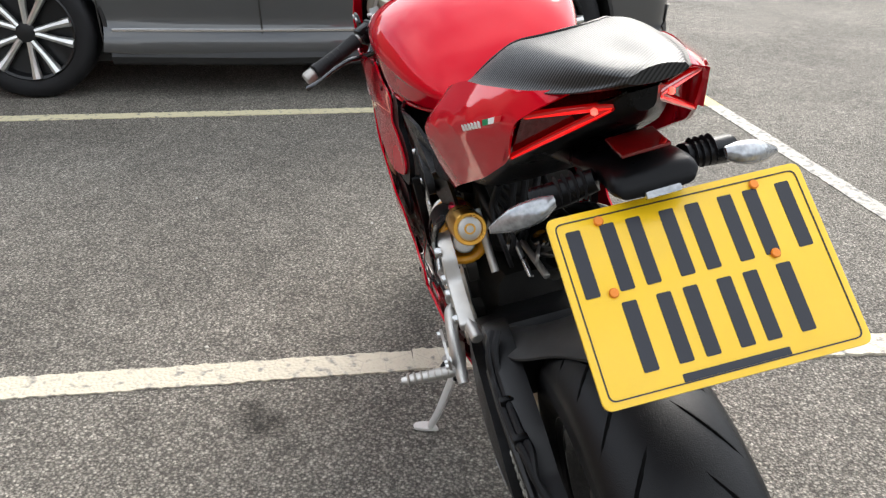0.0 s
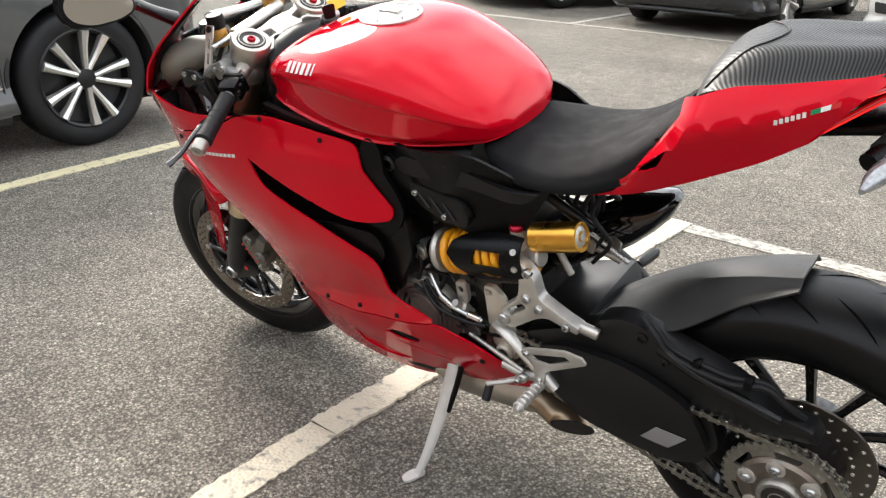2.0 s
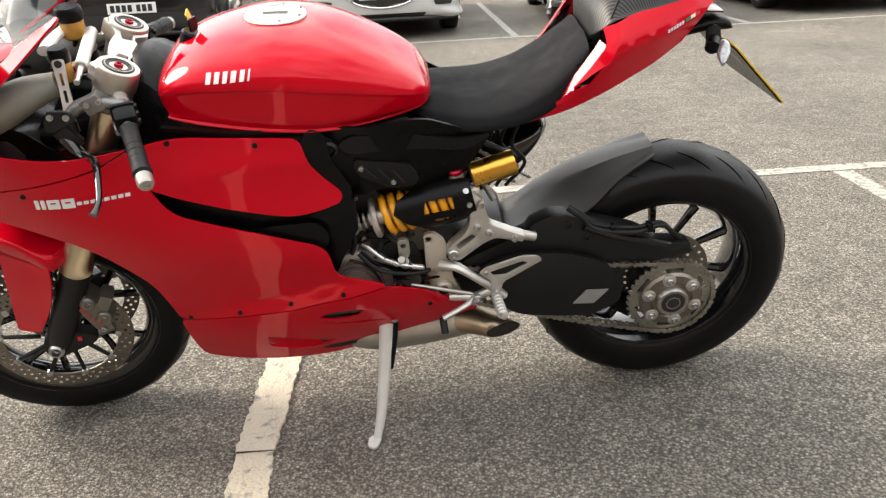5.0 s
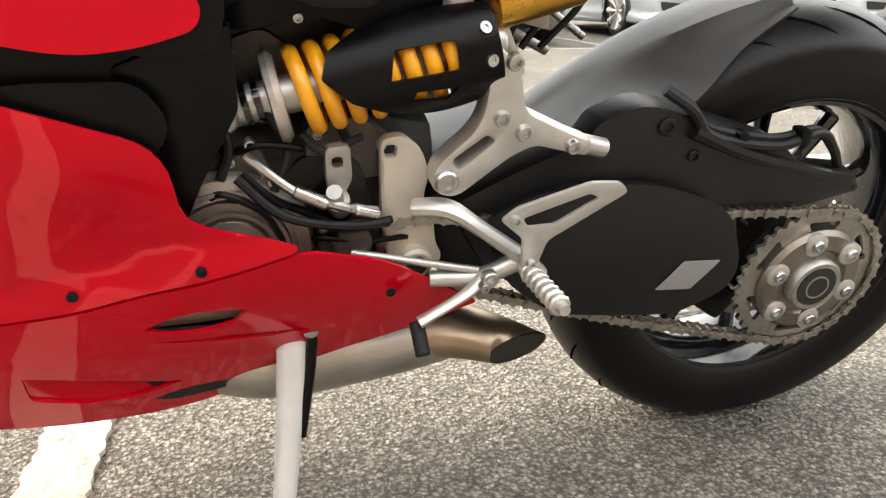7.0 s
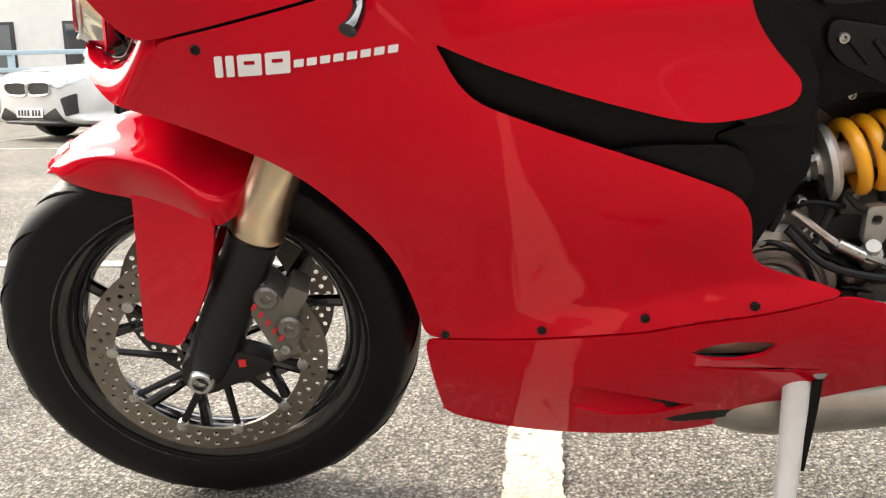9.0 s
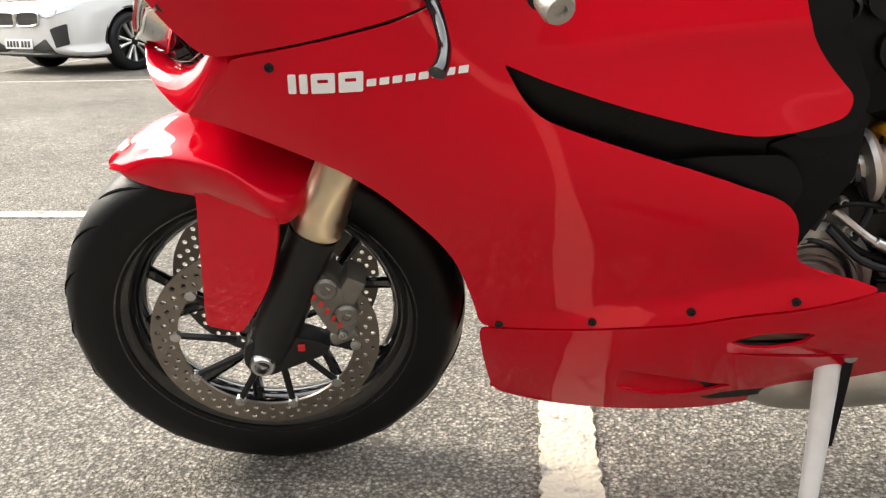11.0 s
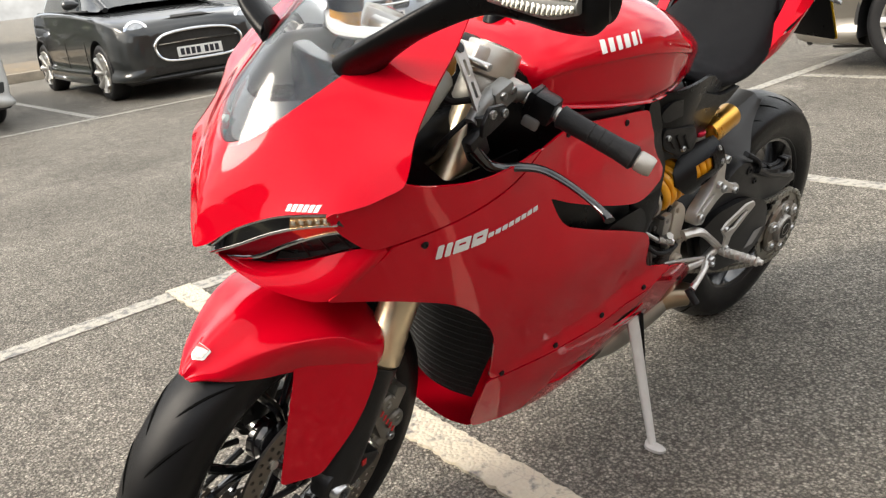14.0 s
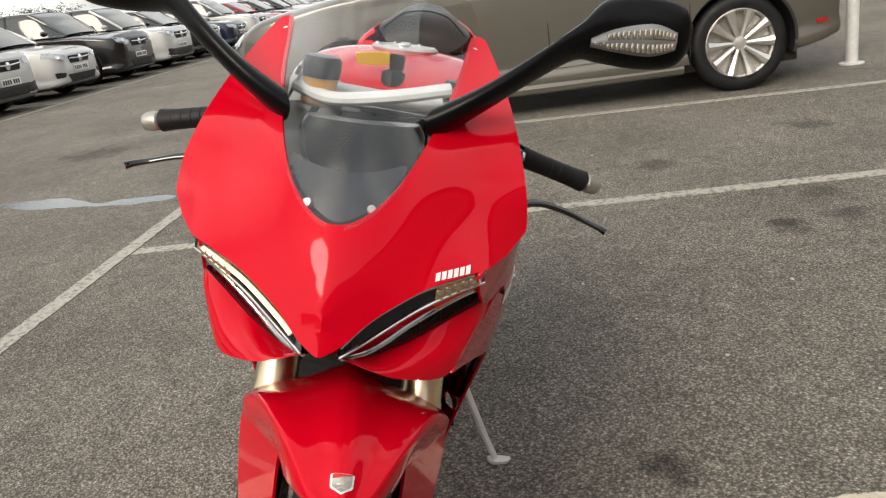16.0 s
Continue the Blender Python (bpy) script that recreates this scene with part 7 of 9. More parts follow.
def cockpit():
    o = [(0.055, 0.112), (0.02, 0.135), (-0.03, 0.130), (-0.045, 0.08), (-0.012, 0.05), (-0.035, 0.02), (-0.04, 0.0), (-0.035, -0.02), (-0.012, -0.05), (-0.045, -0.08), (-0.03, -0.130), (0.02, -0.135), (0.055, -0.112), (0.02, -0.06), (0.028, 0.0), (0.02, 0.06)]
    m = Matrix.Translation((fork_x(0.965), 0, 0.965)) @ Matrix.Rotation(-RAKE, 4, "Y")
    c = bp("top_clamp", plate(o, 0.028, m, ([(0.005, 0.035), (0.012, 0.07), (-0.010, 0.075), (-0.015, 0.04)], [(0.005, -0.035), (0.012, -0.07), (-0.010, -0.075), (-0.015, -0.04)]), 0.016, 0.004, None, 0.006), ALU, None, "machined alloy top fork clamp", True)
    for s in (1, -1):
        mm = m @ Matrix.Translation((0.0, s * 0.106, 0))
        part("clamp_ring", lathe([(0.032, -0.040), (0.041, -0.036), (0.041, 0.004), (0.039, 0.007), (0.031, 0.007)], 36, mm), EXHAUST, c)
        part("fork_cap", lathe([(0.031, -0.01), (0.031, 0.006), (0.029, 0.008), (0.017, 0.008), (0.016, 0.005), (0.0001, 0.005)], 32, mm), SATIN, c)
        part("preload_ring", lathe([(0.0265, 0.0082), (0.0265, 0.0095), (0.0245, 0.0095), (0.0245, 0.0082)], 32, mm, loop=True), CASTALU, c)
        part("adjuster", lathe([(0.0085, 0.004), (0.0085, 0.010), (0.007, 0.012), (0.005, 0.012), (0.004, 0.009), (0.0001, 0.009)], 20, mm), REDANO, c, "red anodised fork adjuster")
        # clip-on bar
        root = Vector((fork_x(0.925) - 0.012, s * 0.135, 0.925))
        tip = Vector((1.110, s * 0.362, 0.862))
        d = (tip - root).normalized()
        bar = bp("handlebar", lathe([(0.009, 0), (0.0112, 0.004), (0.0112, (tip - root).length - 0.02), (0.009, (tip - root).length - 0.018)], 18, between(root, tip)), ALU, None, "clip-on handlebar with black rubber grip", True)
        part("bar_clamp", lathe([(0.034, -0.028), (0.037, -0.024), (0.037, 0.012), (0.034, 0.016)], 28, Matrix.Translation((fork_x(0.915), s * 0.106, 0.915)) @ Matrix.Rotation(-RAKE, 4, "Y")), CASTALU, bar)
        part("bar_socket", rod(root - d * 0.02, root + d * 0.03, 0.016, 18), CASTALU, bar)
        L = (tip - root).length
        g = part("grip", lathe([(0.0135, 0), (0.0175, 0.003), (0.0165, 0.010), (0.0155, 0.05), (0.0160, 0.10), (0.0175, 0.118), (0.0180, 0.122), (0.0135, 0.126)], 22, between(root + d * (L - 0.148), tip)), RUBBER, bar, "black rubber grip")
        for k in range(4):
            part("grip_rib", lathe([(0.0152, -0.0015), (0.0164, 0), (0.0152, 0.0015)], 22, between(root + d * (L - 0.095 + 0.016 * k), tip)), RUBBER, g)
        part("bar_end", lathe([(0.0125, 0), (0.0150, 0.003), (0.0150, 0.020), (0.0125, 0.026), (0.006, 0.026), (0.005, 0.022), (0.0001, 0.022)], 22, between(root + d * (L - 0.022), tip + d * 0.01)), CASTALU, bar, "silver bar end weight")
        sw = part("switch_box", box((0.042, 0.046, 0.040), Matrix.Translation(root + d * 0.065) @ d.to_track_quat("Y", "Z").to_matrix().to_4x4(), 0.009), PLASTIC, bar, "black switch box")
        part("switch_rib", box((0.046, 0.010, 0.044), Matrix.Translation(root + d * 0.050) @ d.to_track_quat("Y", "Z").to_matrix().to_4x4(), 0.008), PLASTIC, sw)
        part("turn_switch", box((0.010, 0.026, 0.018), Matrix.Translation(root + d * 0.062 + Vector((0.020, 0, -0.022))) @ d.to_track_quat("Y", "Z").to_matrix().to_4x4(), 0.004), ANO, sw)
        for k in range(3):
            part("switch_button", box((0.012, 0.010, 0.010), Matrix.Translation(root + d * (0.052 + 0.013 * k) + Vector((-0.02, 0, 0.012 - 0.006 * k))) @ d.to_track_quat("Y", "Z").to_matrix().to_4x4(), 0.003), GREYPL, sw)
        # lever with its perch and fluid pot
        mc = part("master_cylinder", tube([(1.195, s * 0.150, 0.932), (1.235, s * 0.155, 0.920), (1.266, s * 0.158, 0.898)], [0.010, 0.013, 0.010], 14, 12), ANO, bar, "grey radial master cylinder")
        part("perch_clamp", tube([(1.150, s * 0.165, 0.918), (1.185, s * 0.160, 0.924), (1.215, s * 0.156, 0.924)], [0.014, 0.011, 0.010], 12, 10), ANO, bar)
        part("pivot", rod((1.255, s * 0.160, 0.870), (1.256, s * 0.160, 0.910), 0.012, 14), SATIN, bar)
        part("lever", tube([(1.272, s * 0.168, 0.868), (1.252, s * 0.185, 0.842), (1.236, s * 0.202, 0.838), (1.220, s * 0.222, 0.842), (1.211, s * 0.252, 0.846), (1.205, s * 0.290, 0.839), (1.202, s * 0.330, 0.826), (1.206, s * 0.355, 0.819), (1.211, s * 0.366, 0.815)], [0.015, 0.012, 0.009, 0.0085, 0.0075, 0.0065, 0.006, 0.007, 0.0085], 12, 40, None, 0.75), BLACKGLOSS, bar, "black brake lever" if s < 0 else "black clutch lever")
        pot = Vector((1.255, 0.093, 0.992)) if s > 0 else Vector((1.263, -0.0955, 1.000))
        R = 0.017 if s > 0 else 0.024
        part("fluid_pot", lathe([(R * 0.8, -0.045), (R, -0.040), (R, -0.005), (R * 0.9, -0.003)], 22, Matrix.Translation(pot)), AMBER, bar, "amber fluid reservoir")
        part("pot_cap", lathe([(R * 1.08, -0.006), (R * 1.12, 0.0), (R * 1.12, 0.016), (R * 0.95, 0.022), (0.0001, 0.023)], 22, Matrix.Translation(pot)), PLASTIC, bar)
        lo, hi = Vector((1.250, s * 0.158, 0.915)), pot + Vector((0.0, s * (R + 0.004), -0.004))
        up = (hi - lo).normalized()
        ax = Vector((1, 0, 0)) - up * up.x
        ax.normalize()
        nn = ax.cross(up)
        H = (hi - lo).length
        arm_m = Matrix(((ax.x, up.x, nn.x, lo.x), (ax.y, up.y, nn.y, lo.y), (ax.z, up.z, nn.z, lo.z), (0, 0, 0, 1)))
        part("pot_bracket", plate([(-0.011, -0.010), (0.011, -0.010), (0.009, H * 0.5), (0.011, H + 0.010), (-0.011, H + 0.010), (-0.009, H * 0.5)], 0.004, arm_m, ([(-0.003, H * 0.18), (0.003, H * 0.18), (0.003, H * 0.45), (-0.003, H * 0.45)], [(-0.003, H * 0.55), (0.003, H * 0.55), (0.003, H * 0.82), (-0.003, H * 0.82)]), 0.006, 0.0, None, 0.002), ALU, bar, "slotted silver bracket")
        part("bracket_bolt", lathe([(0.007, -0.006), (0.007, 0.004), (0.004, 0.004), (0.0035, 0.001), (0.0001, 0.001)], 14, arm_m @ Matrix.Translation((0, H + 0.001, 0)) @ pose(0, 0, 0, 0 if s > 0 else 180, 0, 0)), SATIN, bar)
        part("bracket_bolt", lathe([(0.006, -0.006), (0.006, 0.004), (0.004, 0.004), (0.0035, 0.001), (0.0001, 0.001)], 14, arm_m @ pose(0, 0, 0, 0 if s > 0 else 180, 0, 0)), SATIN, bar)
        part("perch_block", box((0.040, 0.026, 0.034), Matrix.Translation((1.205, s * 0.158, 0.926)) @ pose(0, 0, 0, 0, 24, -s * 6), 0.006), ANO, bar)
        part("lever_block", box((0.034, 0.020, 0.046), Matrix.Translation((1.264, s * 0.170, 0.868)) @ pose(0, 0, 0, 0, 30, 0), 0.006), SATIN, bar)
        if s > 0:
            pp = part("perch_plate", plate([(1.232, 0.916), (1.246, 0.934), (1.280, 0.937), (1.292, 0.914), (1.290, 0.894), (1.276, 0.897)], 0.006, upright(0.198), (), 0.006, 0.001), SATIN, bar, "dark grey clutch perch plate")
            for bx, bz in ((1.276, 0.927), (1.249, 0.923)):
                part("perch_bolt", lathe([(0.0062, -0.002), (0.0062, 0.004), (0.0038, 0.004), (0.0034, 0.001), (0.0001, 0.001)], 12, mirrored_m(bx, 0.198, bz, s)), STEEL, pp)
        for dx, dz in ((-0.012, 0.008), (0.010, 0.004)):
            part("perch_bolt", lathe([(0.0055, -0.004), (0.0055, 0.004), (0.003, 0.004), (0.003, 0.001), (0.0001, 0.001)], 12, mirrored_m(1.205 + dx, 0.171, 0.926 + dz, s)), STEEL, bar)
        part("pot_hose", tube([pot + Vector((0, 0, -0.045)), pot + Vector((0.01, s * 0.02, -0.075)), (1.235, s * 0.150, 0.925)], 0.005, 8, 14), RUBBER, bar)
        part("control_cable", tube([(1.24, s * 0.15, 0.91), (1.285, s * 0.14, 0.88), (1.28, s * 0.11, 0.84), (1.22, s * 0.07, 0.79)], 0.004, 8, 20), RUBBER, bar)
    # steering damper between the clamp and the screen
    dm = bp("steering_damper", rod((1.225, -0.075, 0.972), (1.225, 0.085, 0.968), 0.0125, 20), ALU, None, "silver steering damper", True)
    part("damper_rod", rod((1.225, 0.085, 0.968), (1.225, 0.150, 0.966), 0.006, 12), STEEL, dm)
    # ignition key with its tag
    key = bp("ignition_lock", rod((1.030, 0.0, 0.955), (1.018, 0.0, 0.985), 0.020, 22), PLASTIC, label="ignition lock with key and yellow tag")
    part("key_bow", plate([(-0.012, 0.0), (0.012, 0.0), (0.014, 0.028), (-0.014, 0.028)], 0.005, Matrix.Translation((1.015, 0.003, 0.986)) @ pose(0, 0, 0, 90, 0, 70), (), 0.006, 0.001), PLASTIC, key)
    part("key_tag", plate([(0, -0.010), (0.012, -0.012), (0.055, -0.010), (0.055, 0.010), (0.012, 0.012), (0, 0.010)], 0.002, Matrix.Translation((1.022, -0.008, 1.006)) @ pose(0, 0, 0, 72, 4, -82), (), 0.003), glow_tag, key, "yellow orange key tag")
    # instrument pod, dark inner panels, white tape
    dash = bp("instrument_panel", loft([[(1.345 - 0.30 * (z - 0.96), -w, z), (1.360 - 0.30 * (z - 0.96), 0, z), (1.345 - 0.30 * (z - 0.96), w, z), (1.375, w * 0.9, z), (1.385, 0, z), (1.375, -w * 0.9, z)] for z, w in ((0.895, 0.060), (0.910, 0.072), (0.945, 0.076), (0.962, 0.068))], 24, 10), SMOKED, label="black instrument panel behind the screen")
    part("display", plate([(-0.058, -0.026), (0.058, -0.026), (0.058, 0.026), (-0.058, 0.026)], 0.002, Matrix.Translation((1.343, 0, 0.932)) @ pose(0, 0, 0, 68, 0, -90), (), 0.006), BLACKGLOSS, dash)
    part("white_strap", tube([(1.275, -0.105, 0.985), (1.300, -0.05, 0.975), (1.290, 0.03, 0.985), (1.270, 0.105, 1.000)], 0.013, 10, 18, None, 0.75), TAPE, dash, "white strap across the cockpit")
    for s in (1, -1):
        bp("inner_panel", panel([(1.42, 0.79), (1.375, 0.872), (1.33, 0.855), (1.27, 0.80), (1.12, 0.82), (1.15, 0.70), (1.30, 0.68)], lambda x, z: Vector((x, s * (0.150 + 0.03 * (1.43 - x) - 0.10 * max(0.0, z - 0.85)), z)), 0.004, (), 0.03), PLASTIC)
        bp("cowl_lining", panel([(s * y, z, 0.02) for y, z in ((0.165, 0.835), (0.200, 0.86), (0.186, 0.93), (0.165, 0.985), (0.132, 1.052), (0.116, 1.0), (0.098, 0.95), (0.10, 0.86))], lambda y, z: Vector((NOSE(y, z) - 0.008, y, z)), -0.003, (), 0.02), PLASTIC)
        bp("air_tube", tube([(1.40, s * 0.10, 0.80), (1.30, s * 0.09, 0.83), (1.18, s * 0.075, 0.84), (1.06, s * 0.08, 0.85)], [0.045, 0.04, 0.036, 0.04], 14, 20), PLASTIC)
        bp("air_duct", tube([(1.425, s * 0.125, 0.845), (1.385, s * 0.130, 0.890), (1.325, s * 0.126, 0.922), (1.26, s * 0.112, 0.938)], [0.030, 0.050, 0.046, 0.030], 16, 20, None, 0.75), DUCT)
    bp("headstock", loft([[(x, -w, z0), (x, -w, z1), (x, w, z1), (x, w, z0)] for x, w, z0, z1 in ((1.22, 0.05, 0.66, 0.86), (1.12, 0.10, 0.66, 0.93), (1.02, 0.14, 0.66, 0.88), (0.80, 0.14, 0.66, 0.84), (0.60, 0.11, 0.68, 0.83))], 20, 20), PLASTIC, label="black frame behind the steering head")
    bp("inner_nose", loft([[(x, -w, z0), (x, -w, z1), (x, w, z1), (x, w, z0)] for x, w, z0, z1 in ((1.50, 0.06, 0.73, 0.84), (1.42, 0.12, 0.70, 0.88), (1.36, 0.13, 0.70, 0.88), (1.30, 0.10, 0.72, 0.86))], 20, 16), SMOKED)
    # filler cap
    cap = bp("filler_cap", lathe([(0.060, -0.008), (0.062, 0.0), (0.058, 0.004), (0.050, 0.004), (0.048, 0.001), (0.030, 0.001), (0.026, 0.004), (0.0001, 0.005)], 40, Matrix.Translation((0.848, 0, 1.010)) @ pose(0, 0, 0, 0, -1, 0)), ALU, label="round alloy filler cap")
    part("cap_flap", box((0.05, 0.018, 0.006), Matrix.Translation((0.848, 0, 1.016)), 0.002), STEEL, cap)
    for k in range(7):
        a = 2 * math.pi * k / 7
        bolt((0.848 + 0.054 * math.cos(a), 0.054 * math.sin(a), 1.013), 0.0035, Matrix.Identity(4), cap, STEEL, 0.003)


glow_tag = material("yellow_tag", (0.75, 0.48, 0.02), 0.5)
cockpit()


# -- marks on the paint: brand names as plain bars --
def marks():
    def on_side(x, z):
        return Vector((x, SIDE_SHAPE(x, z) + 0.0052, z))

    host = [o for o in BIKE.children if o.name.startswith("side_fairing")]
    for s, pan in zip((1, -1), host):
        f = (lambda x, z: on_side(x, z)) if s > 0 else (lambda x, z: Matrix.Diagonal((1, -1, 1)) @ on_side(x, z))
        x = 1.336
        for k, w in enumerate((0.009, 0.009, 0.026, 0.026)):
            z = 0.722 + (1.336 - x) * 0.09
            hole = () if w < 0.02 else ([(x - 0.008, z + 0.012, 0.001), (x - 0.020, z + 0.013, 0.001), (x - 0.020, z + 0.017, 0.001), (x - 0.008, z + 0.016, 0.001)],)
            part("model_bar", panel([(x, z, 0.002), (x - w, z + w * 0.09, 0.002), (x - w - 0.002, z + 0.022 + w * 0.09, 0.002), (x - 0.002, z + 0.022, 0.002)], f, 0.0008, hole, 0.02, 0.002, None, 0.001), WHITEINK, pan)
            x -= w + 0.004
        for k in range(8):
            z = 0.7235 + (1.336 - x) * 0.13
            part("model_bar", panel([(x, z, 0.001), (x - 0.010, z + 0.0012, 0.001), (x - 0.011, z + 0.0087, 0.001), (x - 0.001, z + 0.0075, 0.001)], f, 0.0008, (), 0.02, 0.001), WHITEINK, pan)
            x -= 0.0135
    # tank
    tm = TANK_BODY.data
    tree = BVHTree.FromPolygons([v.co for v in tm.vertices], [p.vertices[:] for p in tm.polygons])
    for s in (1, -1):
        def on_tank(x, z, s=s):
            hit = tree.ray_cast(Vector((x, s * 0.5, z)), Vector((0, -s, 0)))
            p = hit[0] if hit[0] else Vector((x, s * 0.15, z))
            return p + Vector((0, s * 0.0012, 0.0004))
        for k, w in enumerate((0.013, 0.013, 0.012, 0.014, 0.012, 0.005)):
            x = 0.972 - sum((0.013, 0.013, 0.012, 0.014, 0.012, 0.005)[:k]) - 0.0032 * k
            z = 0.945 + (0.972 - x) * 0.10
            part("name_bar", panel([(x, z, 0.001), (x - w * 0.72, z + w * 0.1, 0.001), (x - w * 0.72 - 0.004, z + 0.019, 0.001), (x - 0.004, z + 0.018, 0.001)], on_tank, 0.0008, (), 0.02, 0.001), WHITEINK, TANK_BODY)
    cowl = [o for o in BIKE.children if o.name.startswith("front_cowl")][0]
    for k in range(6):
        y = 0.118 + 0.0068 * k
        z = 0.812 + 0.0012 * k
        part("name_bar", panel([(y, z, 0), (y + 0.005, z + 0.001, 0), (y + 0.005, z + 0.0095, 0), (y, z + 0.0085, 0)], lambda a, b: nose(a, b) + Vector((0.0054, 0.0008, 0.0008)), -0.0008, (), 0.02, 0), WHITEINK, cowl)


marks()

# ---- parked cars ----
def paint(name, c, metal=0.0):
    return material(name, c, 0.32, metal, 1.0, 0.04, 6.0, spec=0.25, coat_rough=0.02)


CAR_WHITE = paint("white_car_paint", (0.55, 0.55, 0.535))
CAR_BLACK = paint("black_car_paint", (0.005, 0.005, 0.006))
CAR_GREY = paint("dark_grey_car_paint", (0.074, 0.075, 0.075), 0.3)
CAR_MINI = paint("charcoal_car_paint", (0.022, 0.024, 0.024), 0.2)
CAR_SILVER = paint("silver_car_paint", (0.46, 0.50, 0.54), 0.6)
CAR_TAUPE = paint("taupe_car_paint", (0.115, 0.105, 0.088), 0.35)
CAR_BLUE = paint("navy_car_paint", (0.015, 0.022, 0.05), 0.2)
CAR_RED = paint("red_car_paint", (0.40, 0.012, 0.012))
CARGLASS = material("car_window", (0.035, 0.042, 0.045), 0.05, coat=0.5, vary=0.1)
CARTRIM = material("car_black_trim", (0.014, 0.014, 0.014), 0.5, vary=0.2, bump=0.2)
PLATEWHITE = material("white_plate", (0.78, 0.78, 0.74), 0.35)
LAMPGLASS = material("car_headlamp", (0.42, 0.44, 0.46), 0.10, 0.4, coat=1.0, vary=0.3, scale=60)
WHEELSILVER = material("wheel_silver", (0.66, 0.65, 0.62), 0.32, 0.8, vary=0.1)
REDREAR = material("car_red_lens", (0.35, 0.01, 0.01), 0.15, coat=1.0)
FOG = material("fog_lamp", (0.5, 0.5, 0.48), 0.2, coat=0.8)


def car_wheel(parent, x, y, r, s, spokes, dark, m_side=0.0):
    """A road wheel whose face looks to the side s."""
    fx = mirrored_m(x, abs(y), r, s)
    rim, w = r * 0.70, 0.205
    hub = part("wheel", lathe([(rim * 0.98, -0.16), (rim, -0.15), (rim, -0.02), (rim * 1.03, -0.004), (rim * 1.00, 0.002), (rim * 0.95, -0.006), (rim * 0.93, -0.06), (rim * 0.3, -0.075), (0.0001, -0.075)], 36, fx), SATIN if dark else CASTALU, parent)
    part("tyre", lathe([(rim, -w), (r * 0.90, -w * 1.02), (r * 0.985, -w * 0.92), (r, -w * 0.75), (r, -w * 0.25), (r * 0.985, -0.02), (r * 0.93, -0.002), (r * 0.86, 0.004), (r * 0.78, 0.002), (rim, -0.006)], 48, fx, loop=True), RUBBER, hub)
    for k in range(spokes):
        a = 2 * math.pi * k / spokes
        for sp in ((-0.24, 0.24) if dark else (0.0,)):
            d0, d1 = Vector((math.cos(a + sp * 0.6), math.sin(a + sp * 0.6), 0)), Vector((math.cos(a + sp), math.sin(a + sp), 0))
            pts = [d0 * rim * 0.20 + Vector((0, 0, -0.020)), d1 * rim * 0.60 + Vector((0, 0, -0.016)), d1 * rim * 0.98 + Vector((0, 0, -0.010))]
            part("spoke", tube([fx @ p for p in pts], [rim * 0.085, rim * (0.095 if dark else 0.14), rim * (0.14 if dark else 0.23)], 8, 6, None, 0.8), WHEELSILVER, hub)
    part("hub_cap", lathe([(rim * 0.24, -0.03), (rim * 0.22, -0.008), (rim * 0.15, -0.004), (0.0001, -0.002)], 20, fx), SATIN if dark else WHEELSILVER, hub)
    return hub


